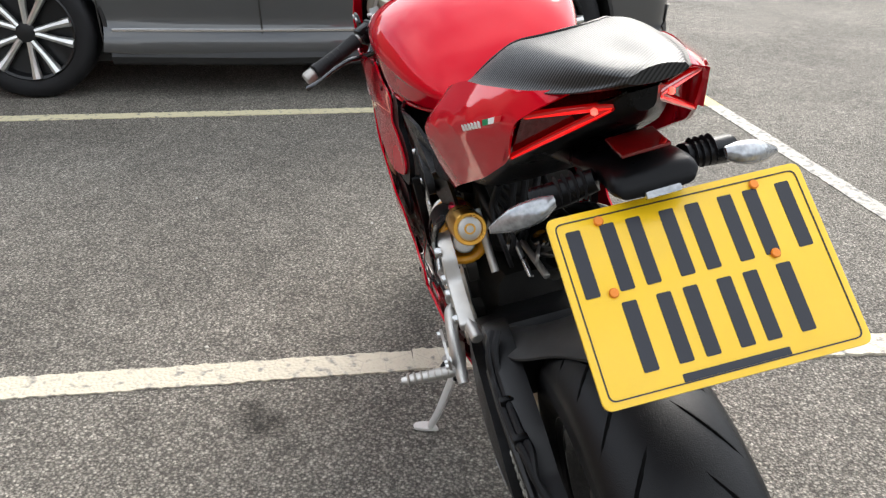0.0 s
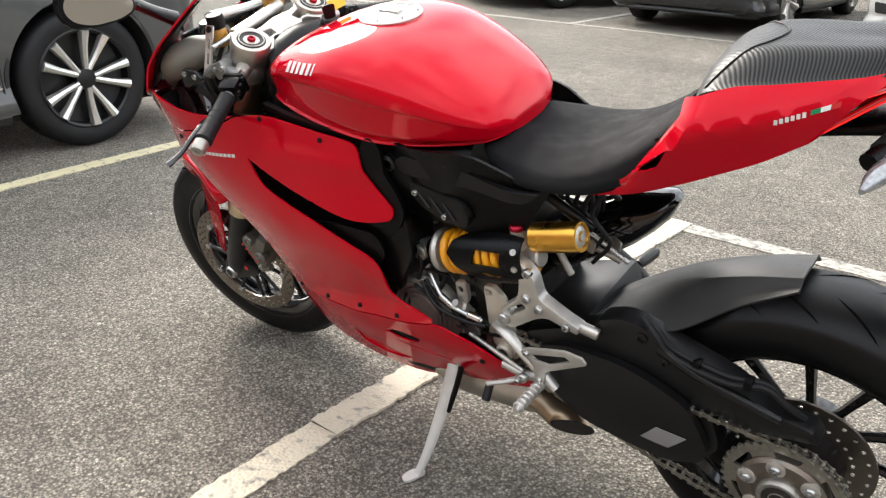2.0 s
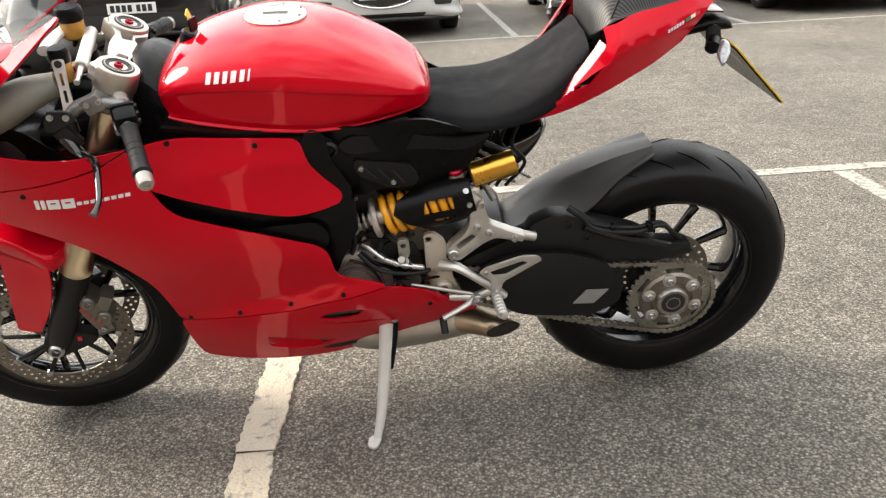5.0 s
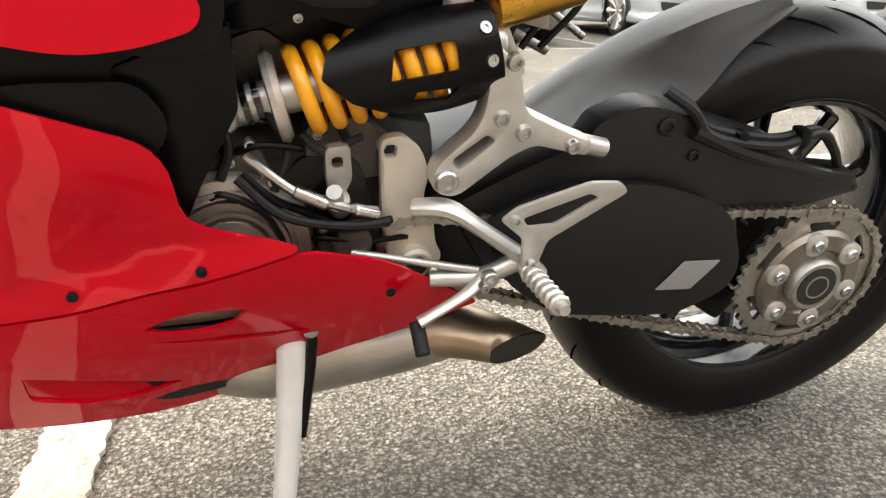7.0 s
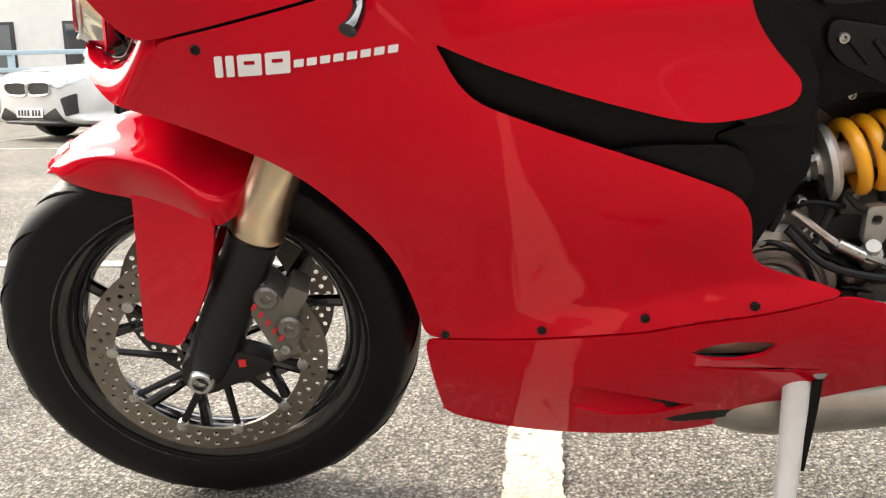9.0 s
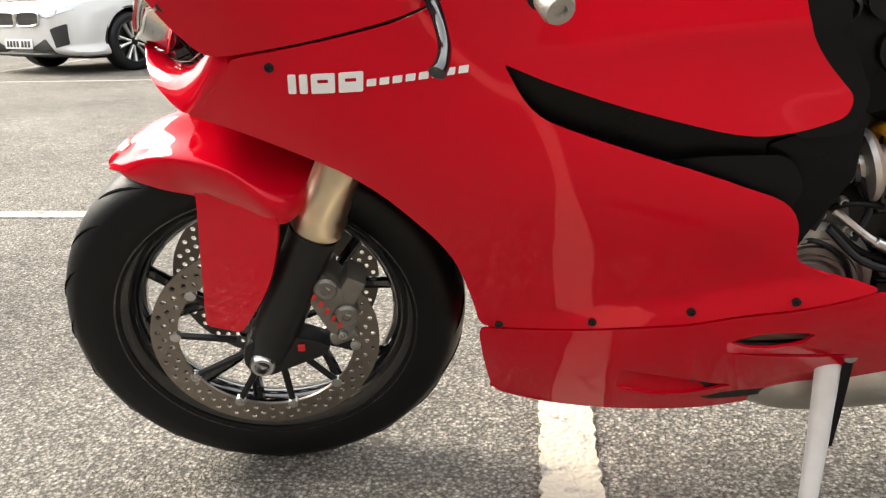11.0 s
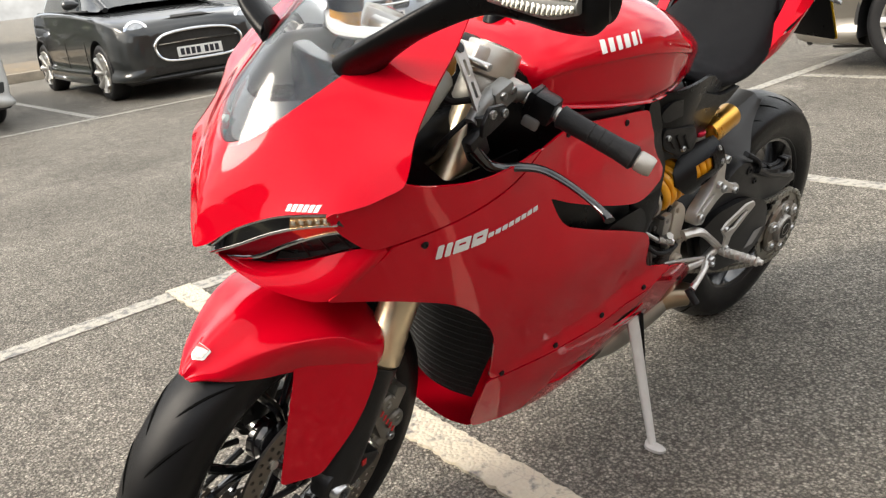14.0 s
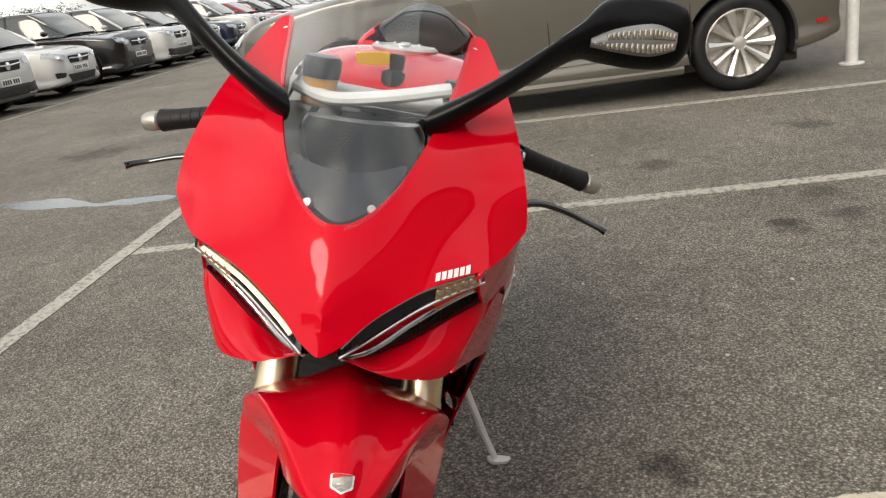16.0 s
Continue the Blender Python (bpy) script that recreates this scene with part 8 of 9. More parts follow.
def car(name, label, color, m, L=4.3, W=1.80, H=1.48, hood=0.96, nose=0.72, r=0.33, front=0.88, base=2.62, style="plain", dark=False, spokes=10, clad=False, detail=True, roof_back=0.25):
    """A parked car, x ahead from its nose at 0, y to its left, standing on z = 0."""
    c = thing(name, label, "car", m, "parked cars")
    w = W / 2
    belt = hood + 0.06
    # x, half width, sill z, mid z, shoulder z, shoulder half width, top z
    S = [(0.0, 0.62, 0.30, nose * 0.62, nose * 0.92, 0.55, nose), (-0.03, 0.76, 0.26, nose * 0.60, nose * 0.98, 0.68, nose * 1.04), (-0.12, 0.90, 0.22, nose * 0.62, nose * 1.04, 0.80, nose * 1.12), (-0.30, 0.975, 0.20, nose * 0.68, hood * 0.90, 0.88, hood * 0.93),
         (-0.62, 1.0, 0.20, 0.58, hood * 0.95, 0.92, hood * 0.98), (-1.10, 1.0, 0.20, 0.60, hood, 0.93, hood * 1.03), (-L * 0.5, 1.0, 0.20, 0.60, belt, 0.93, belt + 0.02), (-L * 0.75, 1.0, 0.22, 0.62, belt + 0.03, 0.93, belt + 0.05), (-L * 0.92, 0.97, 0.26, 0.62, belt + 0.02, 0.88, belt + 0.05), (-L * 0.985, 0.88, 0.32, 0.62, belt - 0.06, 0.80, belt), (-L, 0.78, 0.36, 0.62, belt - 0.14, 0.70, belt - 0.10)]
    secs = []
    for x, k, zs, zm, zh, kh, zt in S:
        half = [(x, 0.0, zt), (x, w * kh * 0.6, zt - 0.006), (x, w * kh, zh), (x, w * (k * 0.75 + kh * 0.25), zh * 0.75 + zm * 0.25), (x, w * k, zm), (x, w * k * 0.985, (zm + zs) / 2), (x, w * k * 0.95, zs)]
        secs.append([(p[0], -p[1], p[2]) for p in reversed(half[1:])] + half + [(x, 0, zs - 0.01)])
    bm = loft(secs, 64, 120)
    # round wheel openings in both flanks
    ra = r * 1.13
    for xw in (-front, -front - base):
        cut = [f for f in bm.faces if abs(f.calc_center_median().y) > 0.55 * w and math.hypot(f.calc_center_median().x - xw, f.calc_center_median().z - r * 1.02) < ra]
        bmesh.ops.delete(bm, geom=cut, context="FACES")
        for v in bm.verts:
            if v.is_boundary and abs(v.co.y) > 0.78 * w:
                dx, dz = v.co.x - xw, v.co.z - r * 1.02
                d = math.hypot(dx, dz)
                if 0 < d < ra * 1.3:
                    v.co.x, v.co.z = xw + dx * ra / d, r * 1.02 + dz * ra / d
    bmesh.ops.recalc_face_normals(bm, faces=bm.faces[:])
    tree = BVHTree.FromBMesh(bm)
    body = part("body", bm, color, c, sharp=45)
    # greenhouse: glass loft with a painted roof
    g0, g1 = -L * 0.265, -L + roof_back
    G = [(g0, 0.80, belt - 0.02, 0.70, belt + 0.02), (g0 - 0.35, 0.88, belt, 0.72, belt + (H - belt) * 0.52), (g0 - 0.72, 0.90, belt, 0.70, H - 0.03), (-L * 0.60, 0.90, belt, 0.70, H), (g1 + 0.45, 0.88, belt, 0.67, H - 0.04), (g1 + 0.10, 0.84, belt, 0.62, belt + (H - belt) * 0.45), (g1, 0.80, belt, 0.62, belt + 0.03)]
    gs = [[(x, -w * k, z0), (x, -w * (k * 0.45 + kt * 0.55), z0 + (zt - z0) * 0.6), (x, -w * kt, zt - 0.03), (x, -w * kt * 0.8, zt), (x, 0, zt + 0.012), (x, w * kt * 0.8, zt), (x, w * kt, zt - 0.03), (x, w * (k * 0.45 + kt * 0.55), z0 + (zt - z0) * 0.6), (x, w * k, z0)] for x, k, z0, kt, zt in G]
    part("window_glass", loft(gs, 30, 30, False, False), CARGLASS, c, "dark tinted car windows")
    rs = [[(x, -w * kt * 1.02, zt - 0.035), (x, -w * kt * 0.8, zt + 0.006), (x, 0, zt + 0.018), (x, w * kt * 0.8, zt + 0.006), (x, w * kt * 1.02, zt - 0.035)] for x, k, z0, kt, zt in G[2:5]]
    part("roof", loft(rs, 16, 14, False, False), color, c)
    for s in (1, -1):
        for path in ([G[0], G[1], G[2]], [G[6], G[5], G[4]]):
            part("pillar", tube([(x, s * w * (kt * 1.0), zt - 0.03) for x, k, z0, kt, zt in path], 0.035, 8, 12), color, c)
        xb = -L * 0.52
        part("pillar", tube([(xb, s * w * 0.905, belt), (xb - 0.04, s * w * 0.80, (belt + H) / 2), (xb - 0.06, s * w * 0.71, H - 0.03)], 0.03, 8, 10), CARTRIM, c)
        part("window_line", tube([(g0 - 0.1, s * w * 0.90, belt), (-L * 0.5, s * w * 0.925, belt + 0.012), (g1 + 0.2, s * w * 0.89, belt + 0.03)], 0.012, 6, 20), CHROME if style in ("saloon", "tou") else CARTRIM, c)
        part("door_mirror", loft([[Vector((g0 - 0.28 + a * math.cos(q), s * y, belt + 0.09 + b * math.sin(q))) for q in (2 * math.pi * j / 10 for j in range(10))] for y, a, b in ((w * 0.93, 0.03, 0.02), (w * 1.0, 0.06, 0.05), (w * 1.10, 0.055, 0.055), (w * 1.14, 0.02, 0.02))], 14, 12), color, c)
        # wheels and dark arches
        for x in (-front, -front - base):
            arch = lathe([(0.02, -0.26), (ra * 0.99, -0.26), (ra * 0.99, -0.03), (ra * 1.0, 0.004), (ra * 1.05, 0.006), (ra * 1.06, -0.03)], 44, mirrored_m(x, w * 0.990, r * 1.02, s), None, False, False)
            bmesh.ops.delete(arch, geom=[v for v in arch.verts if v.co.z < 0.23], context="VERTS")
            part("wheel_arch", arch, CARTRIM, c)
            car_wheel(c, x, w * 0.985, r, s, spokes, dark)
        part("sill", tube([(-front - r * 1.2, s * w * 0.975, 0.225), (-L * 0.5, s * w * 0.99, 0.215), (-front - base + r * 1.2, s * w * 0.975, 0.225)], 0.04, 8, 12, None, 1.2), CARTRIM if (clad or dark) else color, c)
        if style in ("tou", "suv"):
            part("side_strip", tube([(-front - r * 1.25, s * w * 1.003, 0.36), (-L * 0.5, s * w * 1.006, 0.355), (-front - base + r * 1.25, s * w * 1.003, 0.36)], 0.010, 6, 12), CHROME, c, "bright side strip")
        for xs in (-front - 0.42, -L * 0.53, -front - base + 0.38):
            part("door_gap", tube([(xs, s * (w * 1.001), 0.30), (xs - 0.01, s * (w * 1.0035), 0.58), (xs, s * w * 0.965, belt - 0.10)], 0.0045, 5, 8), SOOTSHADE, c)
        for xs in (-L * 0.47, -L * 0.70):
            part("door_handle", box((0.20, 0.025, 0.028), pose(xs, s * w * 0.972, belt - 0.14), 0.009), color, c)
    part("bonnet_gap", tube([(-0.16, -w * 0.78, nose * 1.08), (-0.10, 0, nose * 1.13), (-0.16, w * 0.78, nose * 1.08)], 0.005, 5, 14), SOOTSHADE, c)

    def front_piece(nm, outline, mat, lift=0.004, lab="", host=None, r2=0.02, step=0.05, hole=()):
        def surf(y, z):
            h = tree.ray_cast(Vector((1.0, y, z)), Vector((-1, 0, 0)))
            return (h[0] if h[0] else Vector((-0.2, y, z))) + Vector((lift, 0, 0))
        return part(nm, panel(outline, surf, -0.006, hole, step, r2), mat, host or c, lab)

    def mirror2(o):
        return [tuple([-p[0]] + list(p[1:])) for p in o]

    # plate with bars
    pz = {"mini": 0.47, "kidney": 0.34}.get(style, 0.50)
    pl = part("number_plate", box((0.006, 0.52, 0.11), pose(0.012, 0, pz, 0, -4, 0), 0.002), PLATEWHITE, c, "white number plate with dark bars")
    for k in range(7):
        y = -0.205 + 0.062 * k + (0.03 if k > 3 else 0)
        part("plate_bar", box((0.003, 0.044, 0.07), pose(0.0162, y, pz, 0, -4, 0), 0.001), DARKINK, pl)
    if style == "mini":
        front_piece("grille", [(-0.50, 0.56, 0.08), (-0.36, 0.68, 0.08), (0.36, 0.68, 0.08), (0.50, 0.56, 0.08), (0.42, 0.40, 0.08), (-0.42, 0.40, 0.08)], SOOTSHADE)
        part("grille_ring", tube([(0.028, y, z) for y, z in ((-0.50, 0.56), (-0.37, 0.67), (0, 0.70), (0.37, 0.67), (0.50, 0.56), (0.40, 0.41), (0, 0.385), (-0.40, 0.41))], 0.016, 8, 48, None, 1.0, False, True), CHROME, c, "chrome grille surround")
        part("grille_bar", tube([(0.02, -0.45, 0.575), (0.035, 0, 0.585), (0.02, 0.45, 0.575)], 0.010, 6, 12), CHROME, c)
        front_piece("bonnet_scoop", [(-0.22, 0.83), (0.22, 0.83), (0.18, 0.855), (-0.18, 0.855)], SOOTSHADE, 0.01)
        for s in (1, -1):
            o = Matrix.Translation((-0.10, s * 0.62, 0.72)) @ pose(0, 0, 0, 0, 78, s * 18)
            h = part("headlamp", lathe([(0.13, -0.02), (0.135, 0.0), (0.120, 0.012), (0.105, 0.012), (0.06, 0.03), (0.0001, 0.035)], 32, o), LAMPGLASS, c, "round headlamp with bright ring")
            part("lamp_ring", lathe([(0.122, 0.010), (0.132, 0.016), (0.104, 0.022), (0.100, 0.014)], 32, o, loop=True), CHROME, h)
            part("fog_lamp", lathe([(0.065, -0.02), (0.066, 0.006), (0.05, 0.01), (0.0001, 0.012)], 24, Matrix.Translation((-0.055, s * 0.62, 0.42)) @ pose(0, 0, 0, 0, 90, s * 14)), FOG, c)
        front_piece("lower_intake", [(-0.55, 0.34), (0.55, 0.34), (0.5, 0.27), (-0.5, 0.27)], SOOTSHADE)
    else:
        hl = {"wedge": [(0.40, nose * 0.96), (0.78, nose * 1.13), (0.84, nose * 1.04), (0.62, nose * 0.90), (0.44, nose * 0.88)], "saloon": [(0.46, nose * 0.93), (0.60, nose * 1.0), (0.82, nose * 1.04), (0.80, nose * 0.92), (0.60, nose * 0.84), (0.48, nose * 0.84)]}.get(style, [(0.44, nose * 0.98), (0.80, nose * 1.10), (0.84, nose * 0.98), (0.60, nose * 0.86), (0.46, nose * 0.88)])
        for s in (1, -1):
            o = hl if s > 0 else mirror2(hl)
            h = front_piece("headlamp", o, LAMPGLASS, 0.004, "clear headlamp", None, 0.02)
            front_piece("lamp_core", [(s * 0.62, nose * 0.92, 0.03), (s * 0.70, nose * 0.92, 0.03), (s * 0.70, nose * 1.0, 0.03), (s * 0.62, nose * 1.0, 0.03)], CHROME, 0.009, "", h)
            if style != "kidney":
                front_piece("fog_recess", [(s * 0.55, 0.44), (s * 0.78, 0.46), (s * 0.76, 0.36), (s * 0.58, 0.36)], CARTRIM)
                part("fog_lamp", lathe([(0.05, -0.02), (0.05, 0.006), (0.0001, 0.010)], 20, Matrix.Translation((-0.05, s * 0.66, 0.41)) @ pose(0, 0, 0, 0, 90, s * 20)), FOG, c)
                if style == "suv":
                    part("fog_ring", lathe([(0.052, 0.002), (0.066, 0.004), (0.062, 0.014), (0.050, 0.012)], 24, Matrix.Translation((-0.05, s * 0.66, 0.41)) @ pose(0, 0, 0, 0, 90, s * 20), loop=True), CHROME, c)
        if style == "kidney":
            for s in (1, -1):
                o = [(s * 0.03, 0.62), (s * 0.06, 0.68), (s * 0.40, 0.68), (s * 0.44, 0.62), (s * 0.38, 0.55), (s * 0.06, 0.54)]
                front_piece("grille", o, SOOTSHADE, 0.006)
                part("grille_ring", tube([tree.ray_cast(Vector((1, y, z)), Vector((-1, 0, 0)))[0] + Vector((0.012, 0, 0)) for y, z in o], 0.010, 6, 30, None, 1.0, False, True), CHROME, c)
                front_piece("side_intake", [(s * 0.60, 0.50), (s * 0.80, 0.56), (s * 0.80, 0.34), (s * 0.66, 0.30)], CARTRIM)
            front_piece("lower_intake", [(-0.62, 0.28), (-0.5, 0.40), (-0.2, 0.28), (0.2, 0.28), (0.5, 0.40), (0.62, 0.28), (0.6, 0.20), (-0.6, 0.20)], CARTRIM)
        elif style == "wedge":
            o = [(-0.46, 0.66), (-0.40, 0.70), (0.40, 0.70), (0.46, 0.66), (0.30, 0.42), (0.0, 0.36), (-0.30, 0.42)]
            front_piece("grille", o, SOOTSHADE, 0.004, "black slatted grille", None, 0.03)
            for k in range(4):
                z = 0.48 + 0.05 * k
                part("grille_slat", tube([(0.012, -0.30 - 0.05 * k, z), (0.03, 0, z), (0.012, 0.30 + 0.05 * k, z)], 0.009, 6, 10), CARTRIM, c)
            part("grille_wing", tube([tree.ray_cast(Vector((1, y, z)), Vector((-1, 0, 0)))[0] + Vector((0.012, 0, 0)) for y, z in ((-0.50, 0.69), (-0.44, 0.60), (-0.31, 0.42), (0, 0.355), (0.31, 0.42), (0.44, 0.60), (0.50, 0.69))], 0.014, 8, 30), CHROME, c, "chrome wing under the grille")
            front_piece("lower_intake", [(-0.48, 0.29), (0.48, 0.29), (0.42, 0.235), (-0.42, 0.235)], SOOTSHADE)
            part("badge", lathe([(0.06, 0), (0.06, 0.012), (0.0001, 0.014)], 24, Matrix.Translation((0.02, 0, 0.635)) @ pose(0, 0, 0, 0, 90, 0)), CHROME, c)
        else:
            front_piece("grille", [(-0.38, nose * 0.96), (0.38, nose * 0.96), (0.33, nose * 0.78), (-0.33, nose * 0.78)], SOOTSHADE, 0.004, "black grille", None, 0.03)
            if style == "suv":
                part("grille_vee", tube([(0.03, -0.26, nose * 0.98), (0.035, -0.15, nose * 0.80), (0.04, 0.15, nose * 0.80), (0.03, 0.26, nose * 0.98)], 0.020, 8, 24), CHROME, c, "chrome vee on the grille")
            else:
                part("grille_bar", tube([(0.012, -0.35, nose * 0.90), (0.03, 0, nose * 0.88), (0.012, 0.35, nose * 0.90)], 0.018, 8, 14), CHROME, c, "chrome bar across the grille")
            part("badge", lathe([(0.065, 0), (0.065, 0.012), (0.045, 0.016), (0.0001, 0.016)], 24, Matrix.Translation((0.02, 0, nose * 0.87)) @ pose(0, 0, 0, 0, 90, 0)), CHROME, c)
            front_piece("lower_intake", [(-0.50, 0.40), (0.50, 0.40), (0.42, 0.27), (-0.42, 0.27)], SOOTSHADE)
            if clad:
                front_piece("bumper_cladding", [(-0.80, 0.34), (-0.5, 0.44), (0.5, 0.44), (0.80, 0.34), (0.72, 0.24), (-0.72, 0.24)], CARTRIM, 0.003)
    part("chin_lip", tube([(-0.20, -w * 0.90, 0.215), (-0.03, -w * 0.55, 0.225), (0.0, 0, 0.23), (-0.03, w * 0.55, 0.225), (-0.20, w * 0.90, 0.215)], 0.022, 8, 20), CARTRIM, c)
    for s in (1, -1):
        part("rear_lamp", lathe([(0.10, -0.05), (0.11, 0.0), (0.06, 0.03), (0.0001, 0.035)], 20, Matrix.Translation((-L * 0.975, s * w * 0.80, belt - 0.14)) @ pose(0, 0, 0, 0, -80, -s * 40)), REDREAR, c, "red rear lamp")
        part("rear_reflector", box((0.10, 0.02, 0.035), pose(-L * 0.962, s * w * 0.915, 0.45, 0, 0, s * 22), 0.006), REDREAR, c)
    part("underbody", box((L * 0.86, W * 0.84, 0.14), pose(-L * 0.5, 0, 0.235), 0.02), SOOTSHADE, c)
    return c


def nose_to(x, y, yaw=90):
    return pose(x, y, 0, 0, 0, yaw)


# near cars, side on, in the bays to both sides
car("crossover_car", "dark grey crossover car with two-tone alloy wheels", CAR_GREY, nose_to(4.60, -1.55, -90), 4.45, 1.84, 1.62, 1.0, 0.80, 0.345, 0.83, 2.72, "suv", True, 5, True)
car("large_suv", "taupe metallic large car with silver ten-spoke wheels", CAR_TAUPE, nose_to(-5.0, -1.74, -90), 4.80, 1.92, 1.72, 1.08, 0.84, 0.360, 0.97, 3.02, "tou", False, 10, False)
# the row opposite
car("kidney_grille_saloon", "white saloon car with twin grille", CAR_WHITE, nose_to(6.5, -8.0, 62), 4.7, 1.85, 1.42, 0.90, 0.72, 0.335, 0.86, 2.85, "kidney", True, 5)
car("black_crossover", "black crossover car with chrome vee grille", CAR_BLACK, nose_to(3.30, -7.30, 88), 4.4, 1.82, 1.60, 0.99, 0.86, 0.345, 0.88, 2.65, "suv", False, 9, True)
car("white_hatchback", "white hatchback car with dark pointed grille", CAR_WHITE, nose_to(0.62, -7.35, 90), 4.45, 1.80, 1.45, 0.93, 0.72, 0.33, 0.90, 2.70, "wedge", False, 10)
car("small_retro_car", "charcoal small car with round headlamps", CAR_MINI, nose_to(-2.22, -7.45, 86), 3.85, 1.73, 1.41, 0.93, 0.74, 0.315, 0.80, 2.50, "mini", False, 8)
car("silver_saloon", "silver saloon car with chrome grille bar", CAR_SILVER, nose_to(-5.0, -7.50, 87), 4.8, 1.86, 1.48, 0.92, 0.74, 0.335, 0.95, 2.74, "saloon", False, 10)
car("silver_saloon", "pale silver saloon car with round badge", CAR_SILVER, nose_to(-7.75, -7.40, 87), 4.7, 1.81, 1.44, 0.90, 0.72, 0.335, 0.85, 2.84, "saloon", True, 5)
car("white_crossover", "white crossover car with black lower bumper", CAR_WHITE, nose_to(-10.35, -7.35, 88), 4.45, 1.84, 1.61, 1.02, 0.86, 0.345, 0.90, 2.65, "plain", False, 8, True)
car("white_hatchback", "white hatchback car with oval grille", CAR_WHITE, nose_to(-12.9, -7.45, 88), 4.3, 1.77, 1.46, 0.95, 0.76, 0.32, 0.88, 2.58, "plain", False, 7)
car("black_suv", "black large car with chrome grille bar", CAR_BLACK, nose_to(-15.6, -7.40, 88), 4.7, 1.89, 1.64, 1.02, 0.88, 0.36, 0.88, 2.87, "saloon", True, 5)
far = [car("white_suv", "white crossover car parked in the row", CAR_WHITE, nose_to(-18.2, -7.4, 88), 4.4, 1.84, 1.62, 1.0, 0.86, 0.345, 0.9, 2.68, "plain", False, 8, True),
       car("black_hatchback", "black hatchback car parked in the row", CAR_BLACK, nose_to(-20.8, -7.45, 88), 4.3, 1.79, 1.47, 0.94, 0.76, 0.325, 0.88, 2.6, "plain", False, 8)]
blue_car = car("navy_saloon", "navy saloon car parked in the row", CAR_BLUE, nose_to(-23.4, -7.4, 88), 4.6, 1.81, 1.44, 0.92, 0.74, 0.33, 0.88, 2.8, "saloon", False, 9)
red_car = car("red_hatchback", "red hatchback car parked in the row", CAR_RED, nose_to(-28.6, -7.4, 88), 4.1, 1.76, 1.46, 0.94, 0.76, 0.32, 0.86, 2.5, "plain", False, 7)
for k, src in enumerate((far[0], far[1], far[1], far[0], blue_car, far[0], far[1], far[0], blue_car)):
    x = -26.0 - 2.6 * (k + (1 if k >= 1 else 0))
    copy_thing(src, nose_to(x, -7.4 + 0.1 * ((k * 7) % 3), 88))
for k, (x, src) in enumerate(((-1.4, far[1]), (-9.0, far[0]), (-14.0, blue_car), (-19.0, far[1]), (-24.0, far[0]), (-12.0, far[1]), (-17.0, far[0]))):
    copy_thing(src, nose_to(x, -15.8 - (5.5 if k > 4 else 0), 90))

# ---- edge of the car park ----
KERB = material("kerb_stone", (0.34, 0.29, 0.22), 0.8, vary=0.25, scale=12, bump=0.6, fine=120)
SOIL = material("dry_bank", (0.20, 0.155, 0.10), 0.9, vary=0.5, scale=14, bump=1.0, fine=60)
PLASTERWALL = material("pale_render", (0.62, 0.60, 0.56), 0.8, vary=0.08, scale=3, bump=0.2, fine=80)
LEAF = material("hedge_leaf", (0.060, 0.085, 0.022), 0.6, vary=0.6, scale=25)
RAILPAINT = material("pale_blue_rail", (0.36, 0.46, 0.52), 0.5, vary=0.1)


def edge_of_park():
    n = 0
    for k in range(60):
        x = 20 - 0.92 * k
        ob = part("kerb_stone", box((0.905, 0.14, 0.26), pose(x, -13.45, 0.02), 0.02), KERB)
        tagged(ob, "sandy concrete kerb stone at the edge of the tarmac", "kerb", "kerb stones", "structure")
    bank = bmesh.new()
    rows = [[(22 - 1.2 * i, y, z + noise.noise((i * 0.4, y, 0)) * 0.05) for i in range(62)] for y, z in ((-13.53, 0.13), (-14.0, 0.20), (-14.6, 0.26), (-15.2, 0.22), (-15.3, -0.1))]
    vs = [[bank.verts.new(p) for p in r] for r in rows]
    for a, b in zip(vs, vs[1:]):
        for i in range(61):
            bank.faces.new((a[i], a[i + 1], b[i + 1], b[i]))
    tagged(part("planted_bank", bank, SOIL), "dry brown planted bank behind the kerb", "bank", kind="structure")
    # railing
    rail = thing("railing", "pale blue painted metal railing on the bank", "railing", pose(0, 0, 0))
    for k in range(7):
        part("post", box((0.10, 0.10, 1.2), pose(6.5 + 2.0 * k, -14.3, 0.72), 0.01), RAILPAINT, rail)
    for z in (0.62, 0.95, 1.28):
        part("rail", box((12.4, 0.05, 0.09), pose(12.5, -14.24, z), 0.012), RAILPAINT, rail)


edge_of_park()


def building(x, y, w, d, h, label, storeys, bays):
    b = thing("building", label, "building", pose(x, y, 0), "buildings beyond the car park")
    part("wall", box((w, d, h), pose(0, 0, h / 2), 0.02), PLASTERWALL, b)
    part("roof", box((w + 0.5, d + 0.5, 0.35), pose(0, 0, h + 0.18), 0.03), GREYPL, b)
    for i in range(storeys):
        for j in range(bays):
            wx = -w / 2 + w * (j + 0.5) / bays
            z = h * (i + 0.55) / storeys
            fr = part("window", box((w / bays * 0.55, 0.10, h / storeys * 0.5), pose(wx, d / 2 + 0.02, z), 0.01), CARTRIM, b)
            part("pane", box((w / bays * 0.49, 0.02, h / storeys * 0.44), pose(wx, d / 2 + 0.075, z), 0.0), CARGLASS, fr)
    return b


building(14, -34, 34, 10, 7.5, "pale rendered two-storey building with dark windows", 2, 8)
building(-34, -40, 40, 12, 9.0, "pale rendered long building with dark windows", 2, 9)


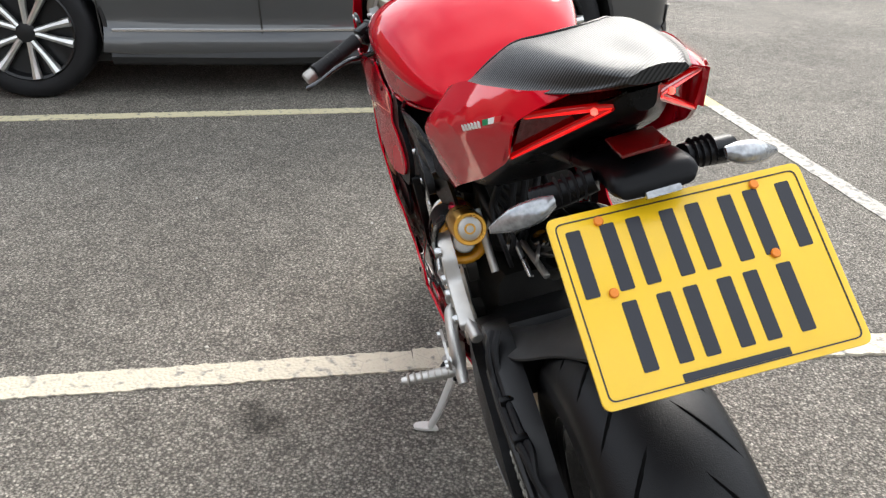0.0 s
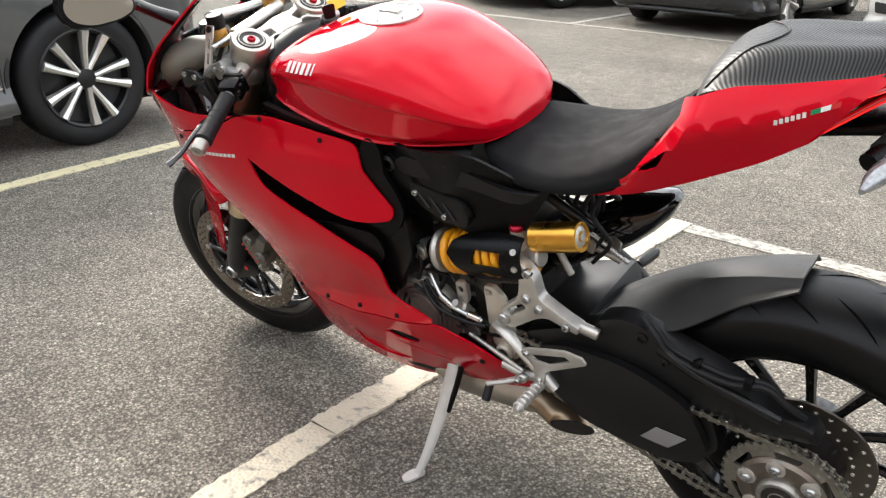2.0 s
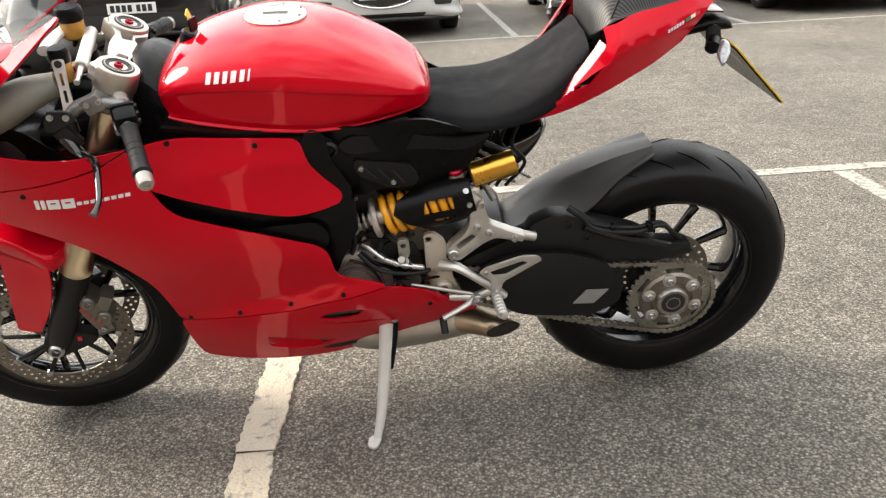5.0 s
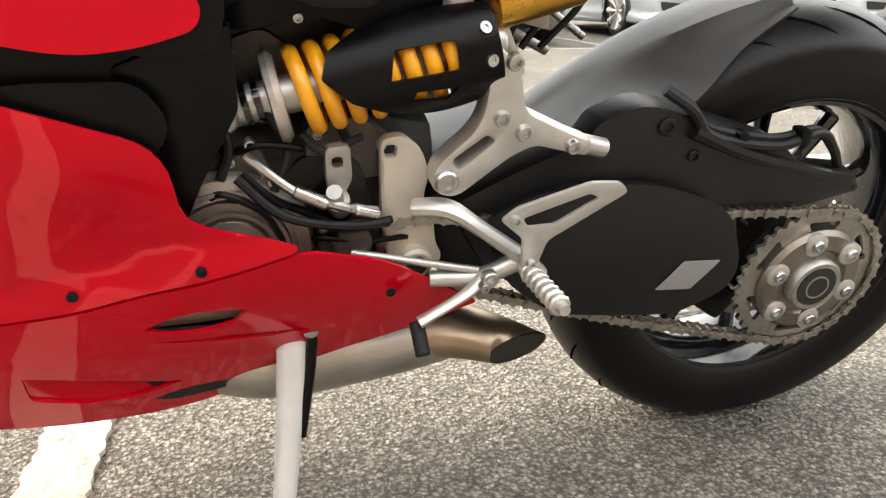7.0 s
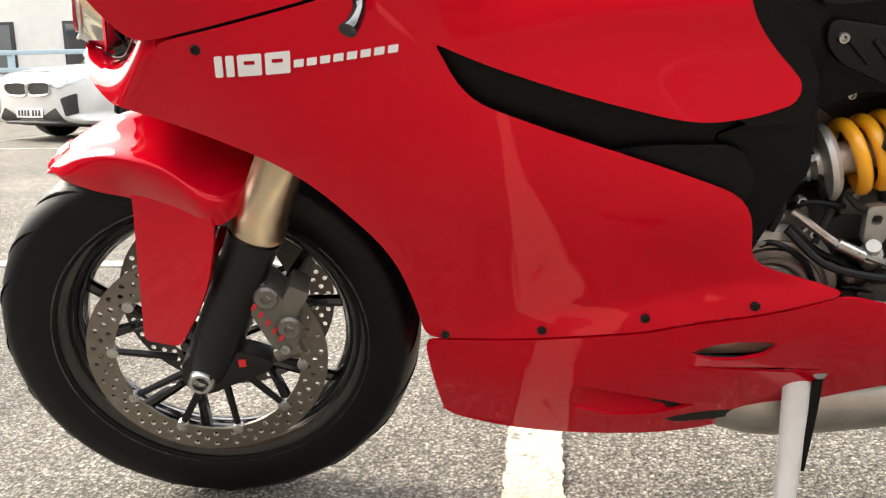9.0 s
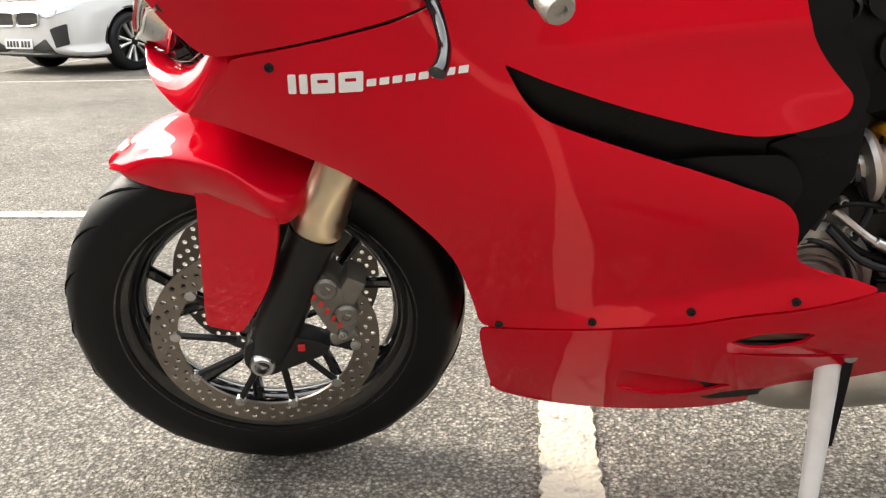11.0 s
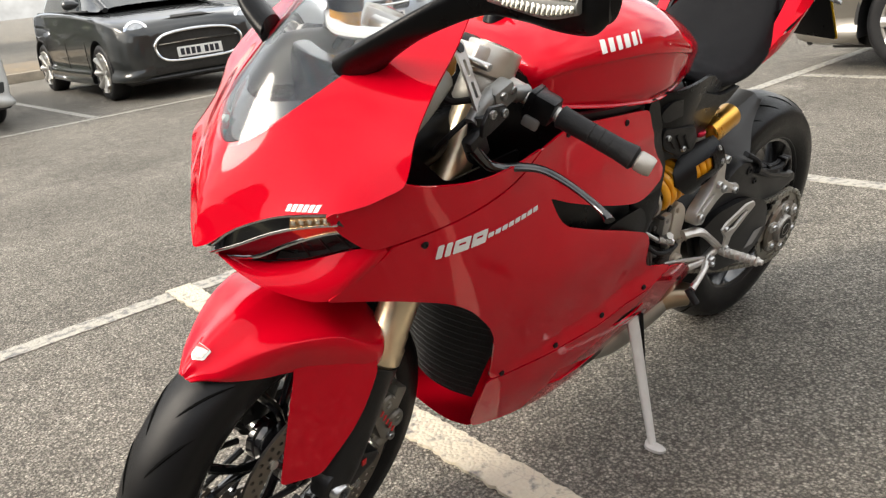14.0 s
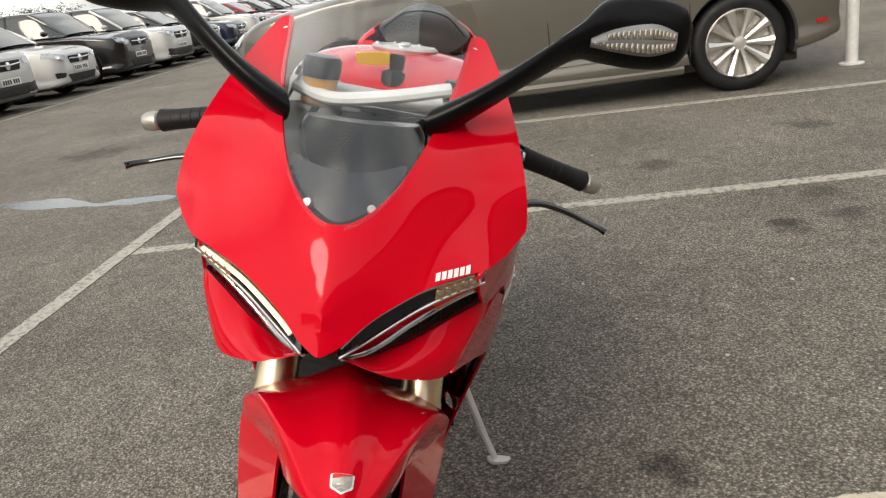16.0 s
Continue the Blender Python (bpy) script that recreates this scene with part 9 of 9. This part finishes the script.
# plain unseen blocks added behind the camera to darken reflections and side light
UNSEENWALL = material("unseen_wall_brown", (0.20, 0.12, 0.08), 0.85, vary=0.3, scale=5, bump=0.4, fine=60)


def unseen_wall(x, y, w, d, h, yaw):
    b = thing("building", "plain brown block added out of view to darken reflections", "building", pose(x, y, 0, 0, 0, yaw), "buildings beyond the car park")
    part("wall", box((w, d, h), pose(0, 0, h / 2), 0.02), UNSEENWALL, b)
    part("roof", box((w + 0.4, d + 0.4, 0.3), pose(0, 0, h + 0.15), 0.03), GREYPL, b)


unseen_wall(-6, 19, 60, 6, 8.0, 0)
unseen_wall(27, 10, 30, 6, 4.0, 90)


def hedge(x, y, w, h, seed):
    """A clipped hedge: many small leaf blades over a loose mass."""
    random.seed(seed)
    t = thing("hedge", "green leafy hedge at the edge of the car park", "hedge", pose(x, y, 0), "hedges")
    for k in range(5):
        part("stem", tube([(-w / 2 + w * (k + 0.5) / 5, 0, 0), (-w / 2 + w * (k + 0.5) / 5 + 0.1, 0.05, h * 0.6)], [0.05, 0.02], 7), SOIL, t)
    bm = bmesh.new()
    for _ in range(5200):
        u, v, q = random.uniform(-1, 1), random.uniform(-1, 1), random.uniform(0.12, 1)
        rad = (1 - 0.25 * noise.noise((u * 3, v * 3, q * 3 + seed)))
        p = Vector((u * w / 2, v * 0.75 * rad, q * h * rad))
        a, s = random.uniform(0, 6.28), random.uniform(0.05, 0.11)
        d = Vector((math.cos(a), math.sin(a), random.uniform(-0.6, 0.8))) * s
        e = d.cross(Vector((random.uniform(-1, 1), random.uniform(-1, 1), 1))).normalized() * s * 0.45
        bm.faces.new([bm.verts.new(c) for c in (p - d, p + e, p + d, p - e)])
    part("crown", bm, LEAF, t, "dense green leaves")


for k, (x, w, h) in enumerate(((-30, 7, 2.6), (-40, 8, 3.0), (-50, 9, 2.8), (-22, 4, 2.2), (2.5, 5, 1.5))):
    hedge(x, -22 - (6 if k < 3 else 0) , w, h, k + 3)

# white post beside the large car
POSTPAINT = material("white_post_paint", (0.62, 0.62, 0.60), 0.5, vary=0.15)
post = tagged(part("bollard", lathe([(0.10, 0), (0.10, 0.012), (0.052, 0.016), (0.050, 0.10), (0.050, 1.02), (0.040, 1.045), (0.0001, 1.05)], 24, pose(-4.72, 3.35, 0)), POSTPAINT), "white painted steel post with base plate", "bollard")
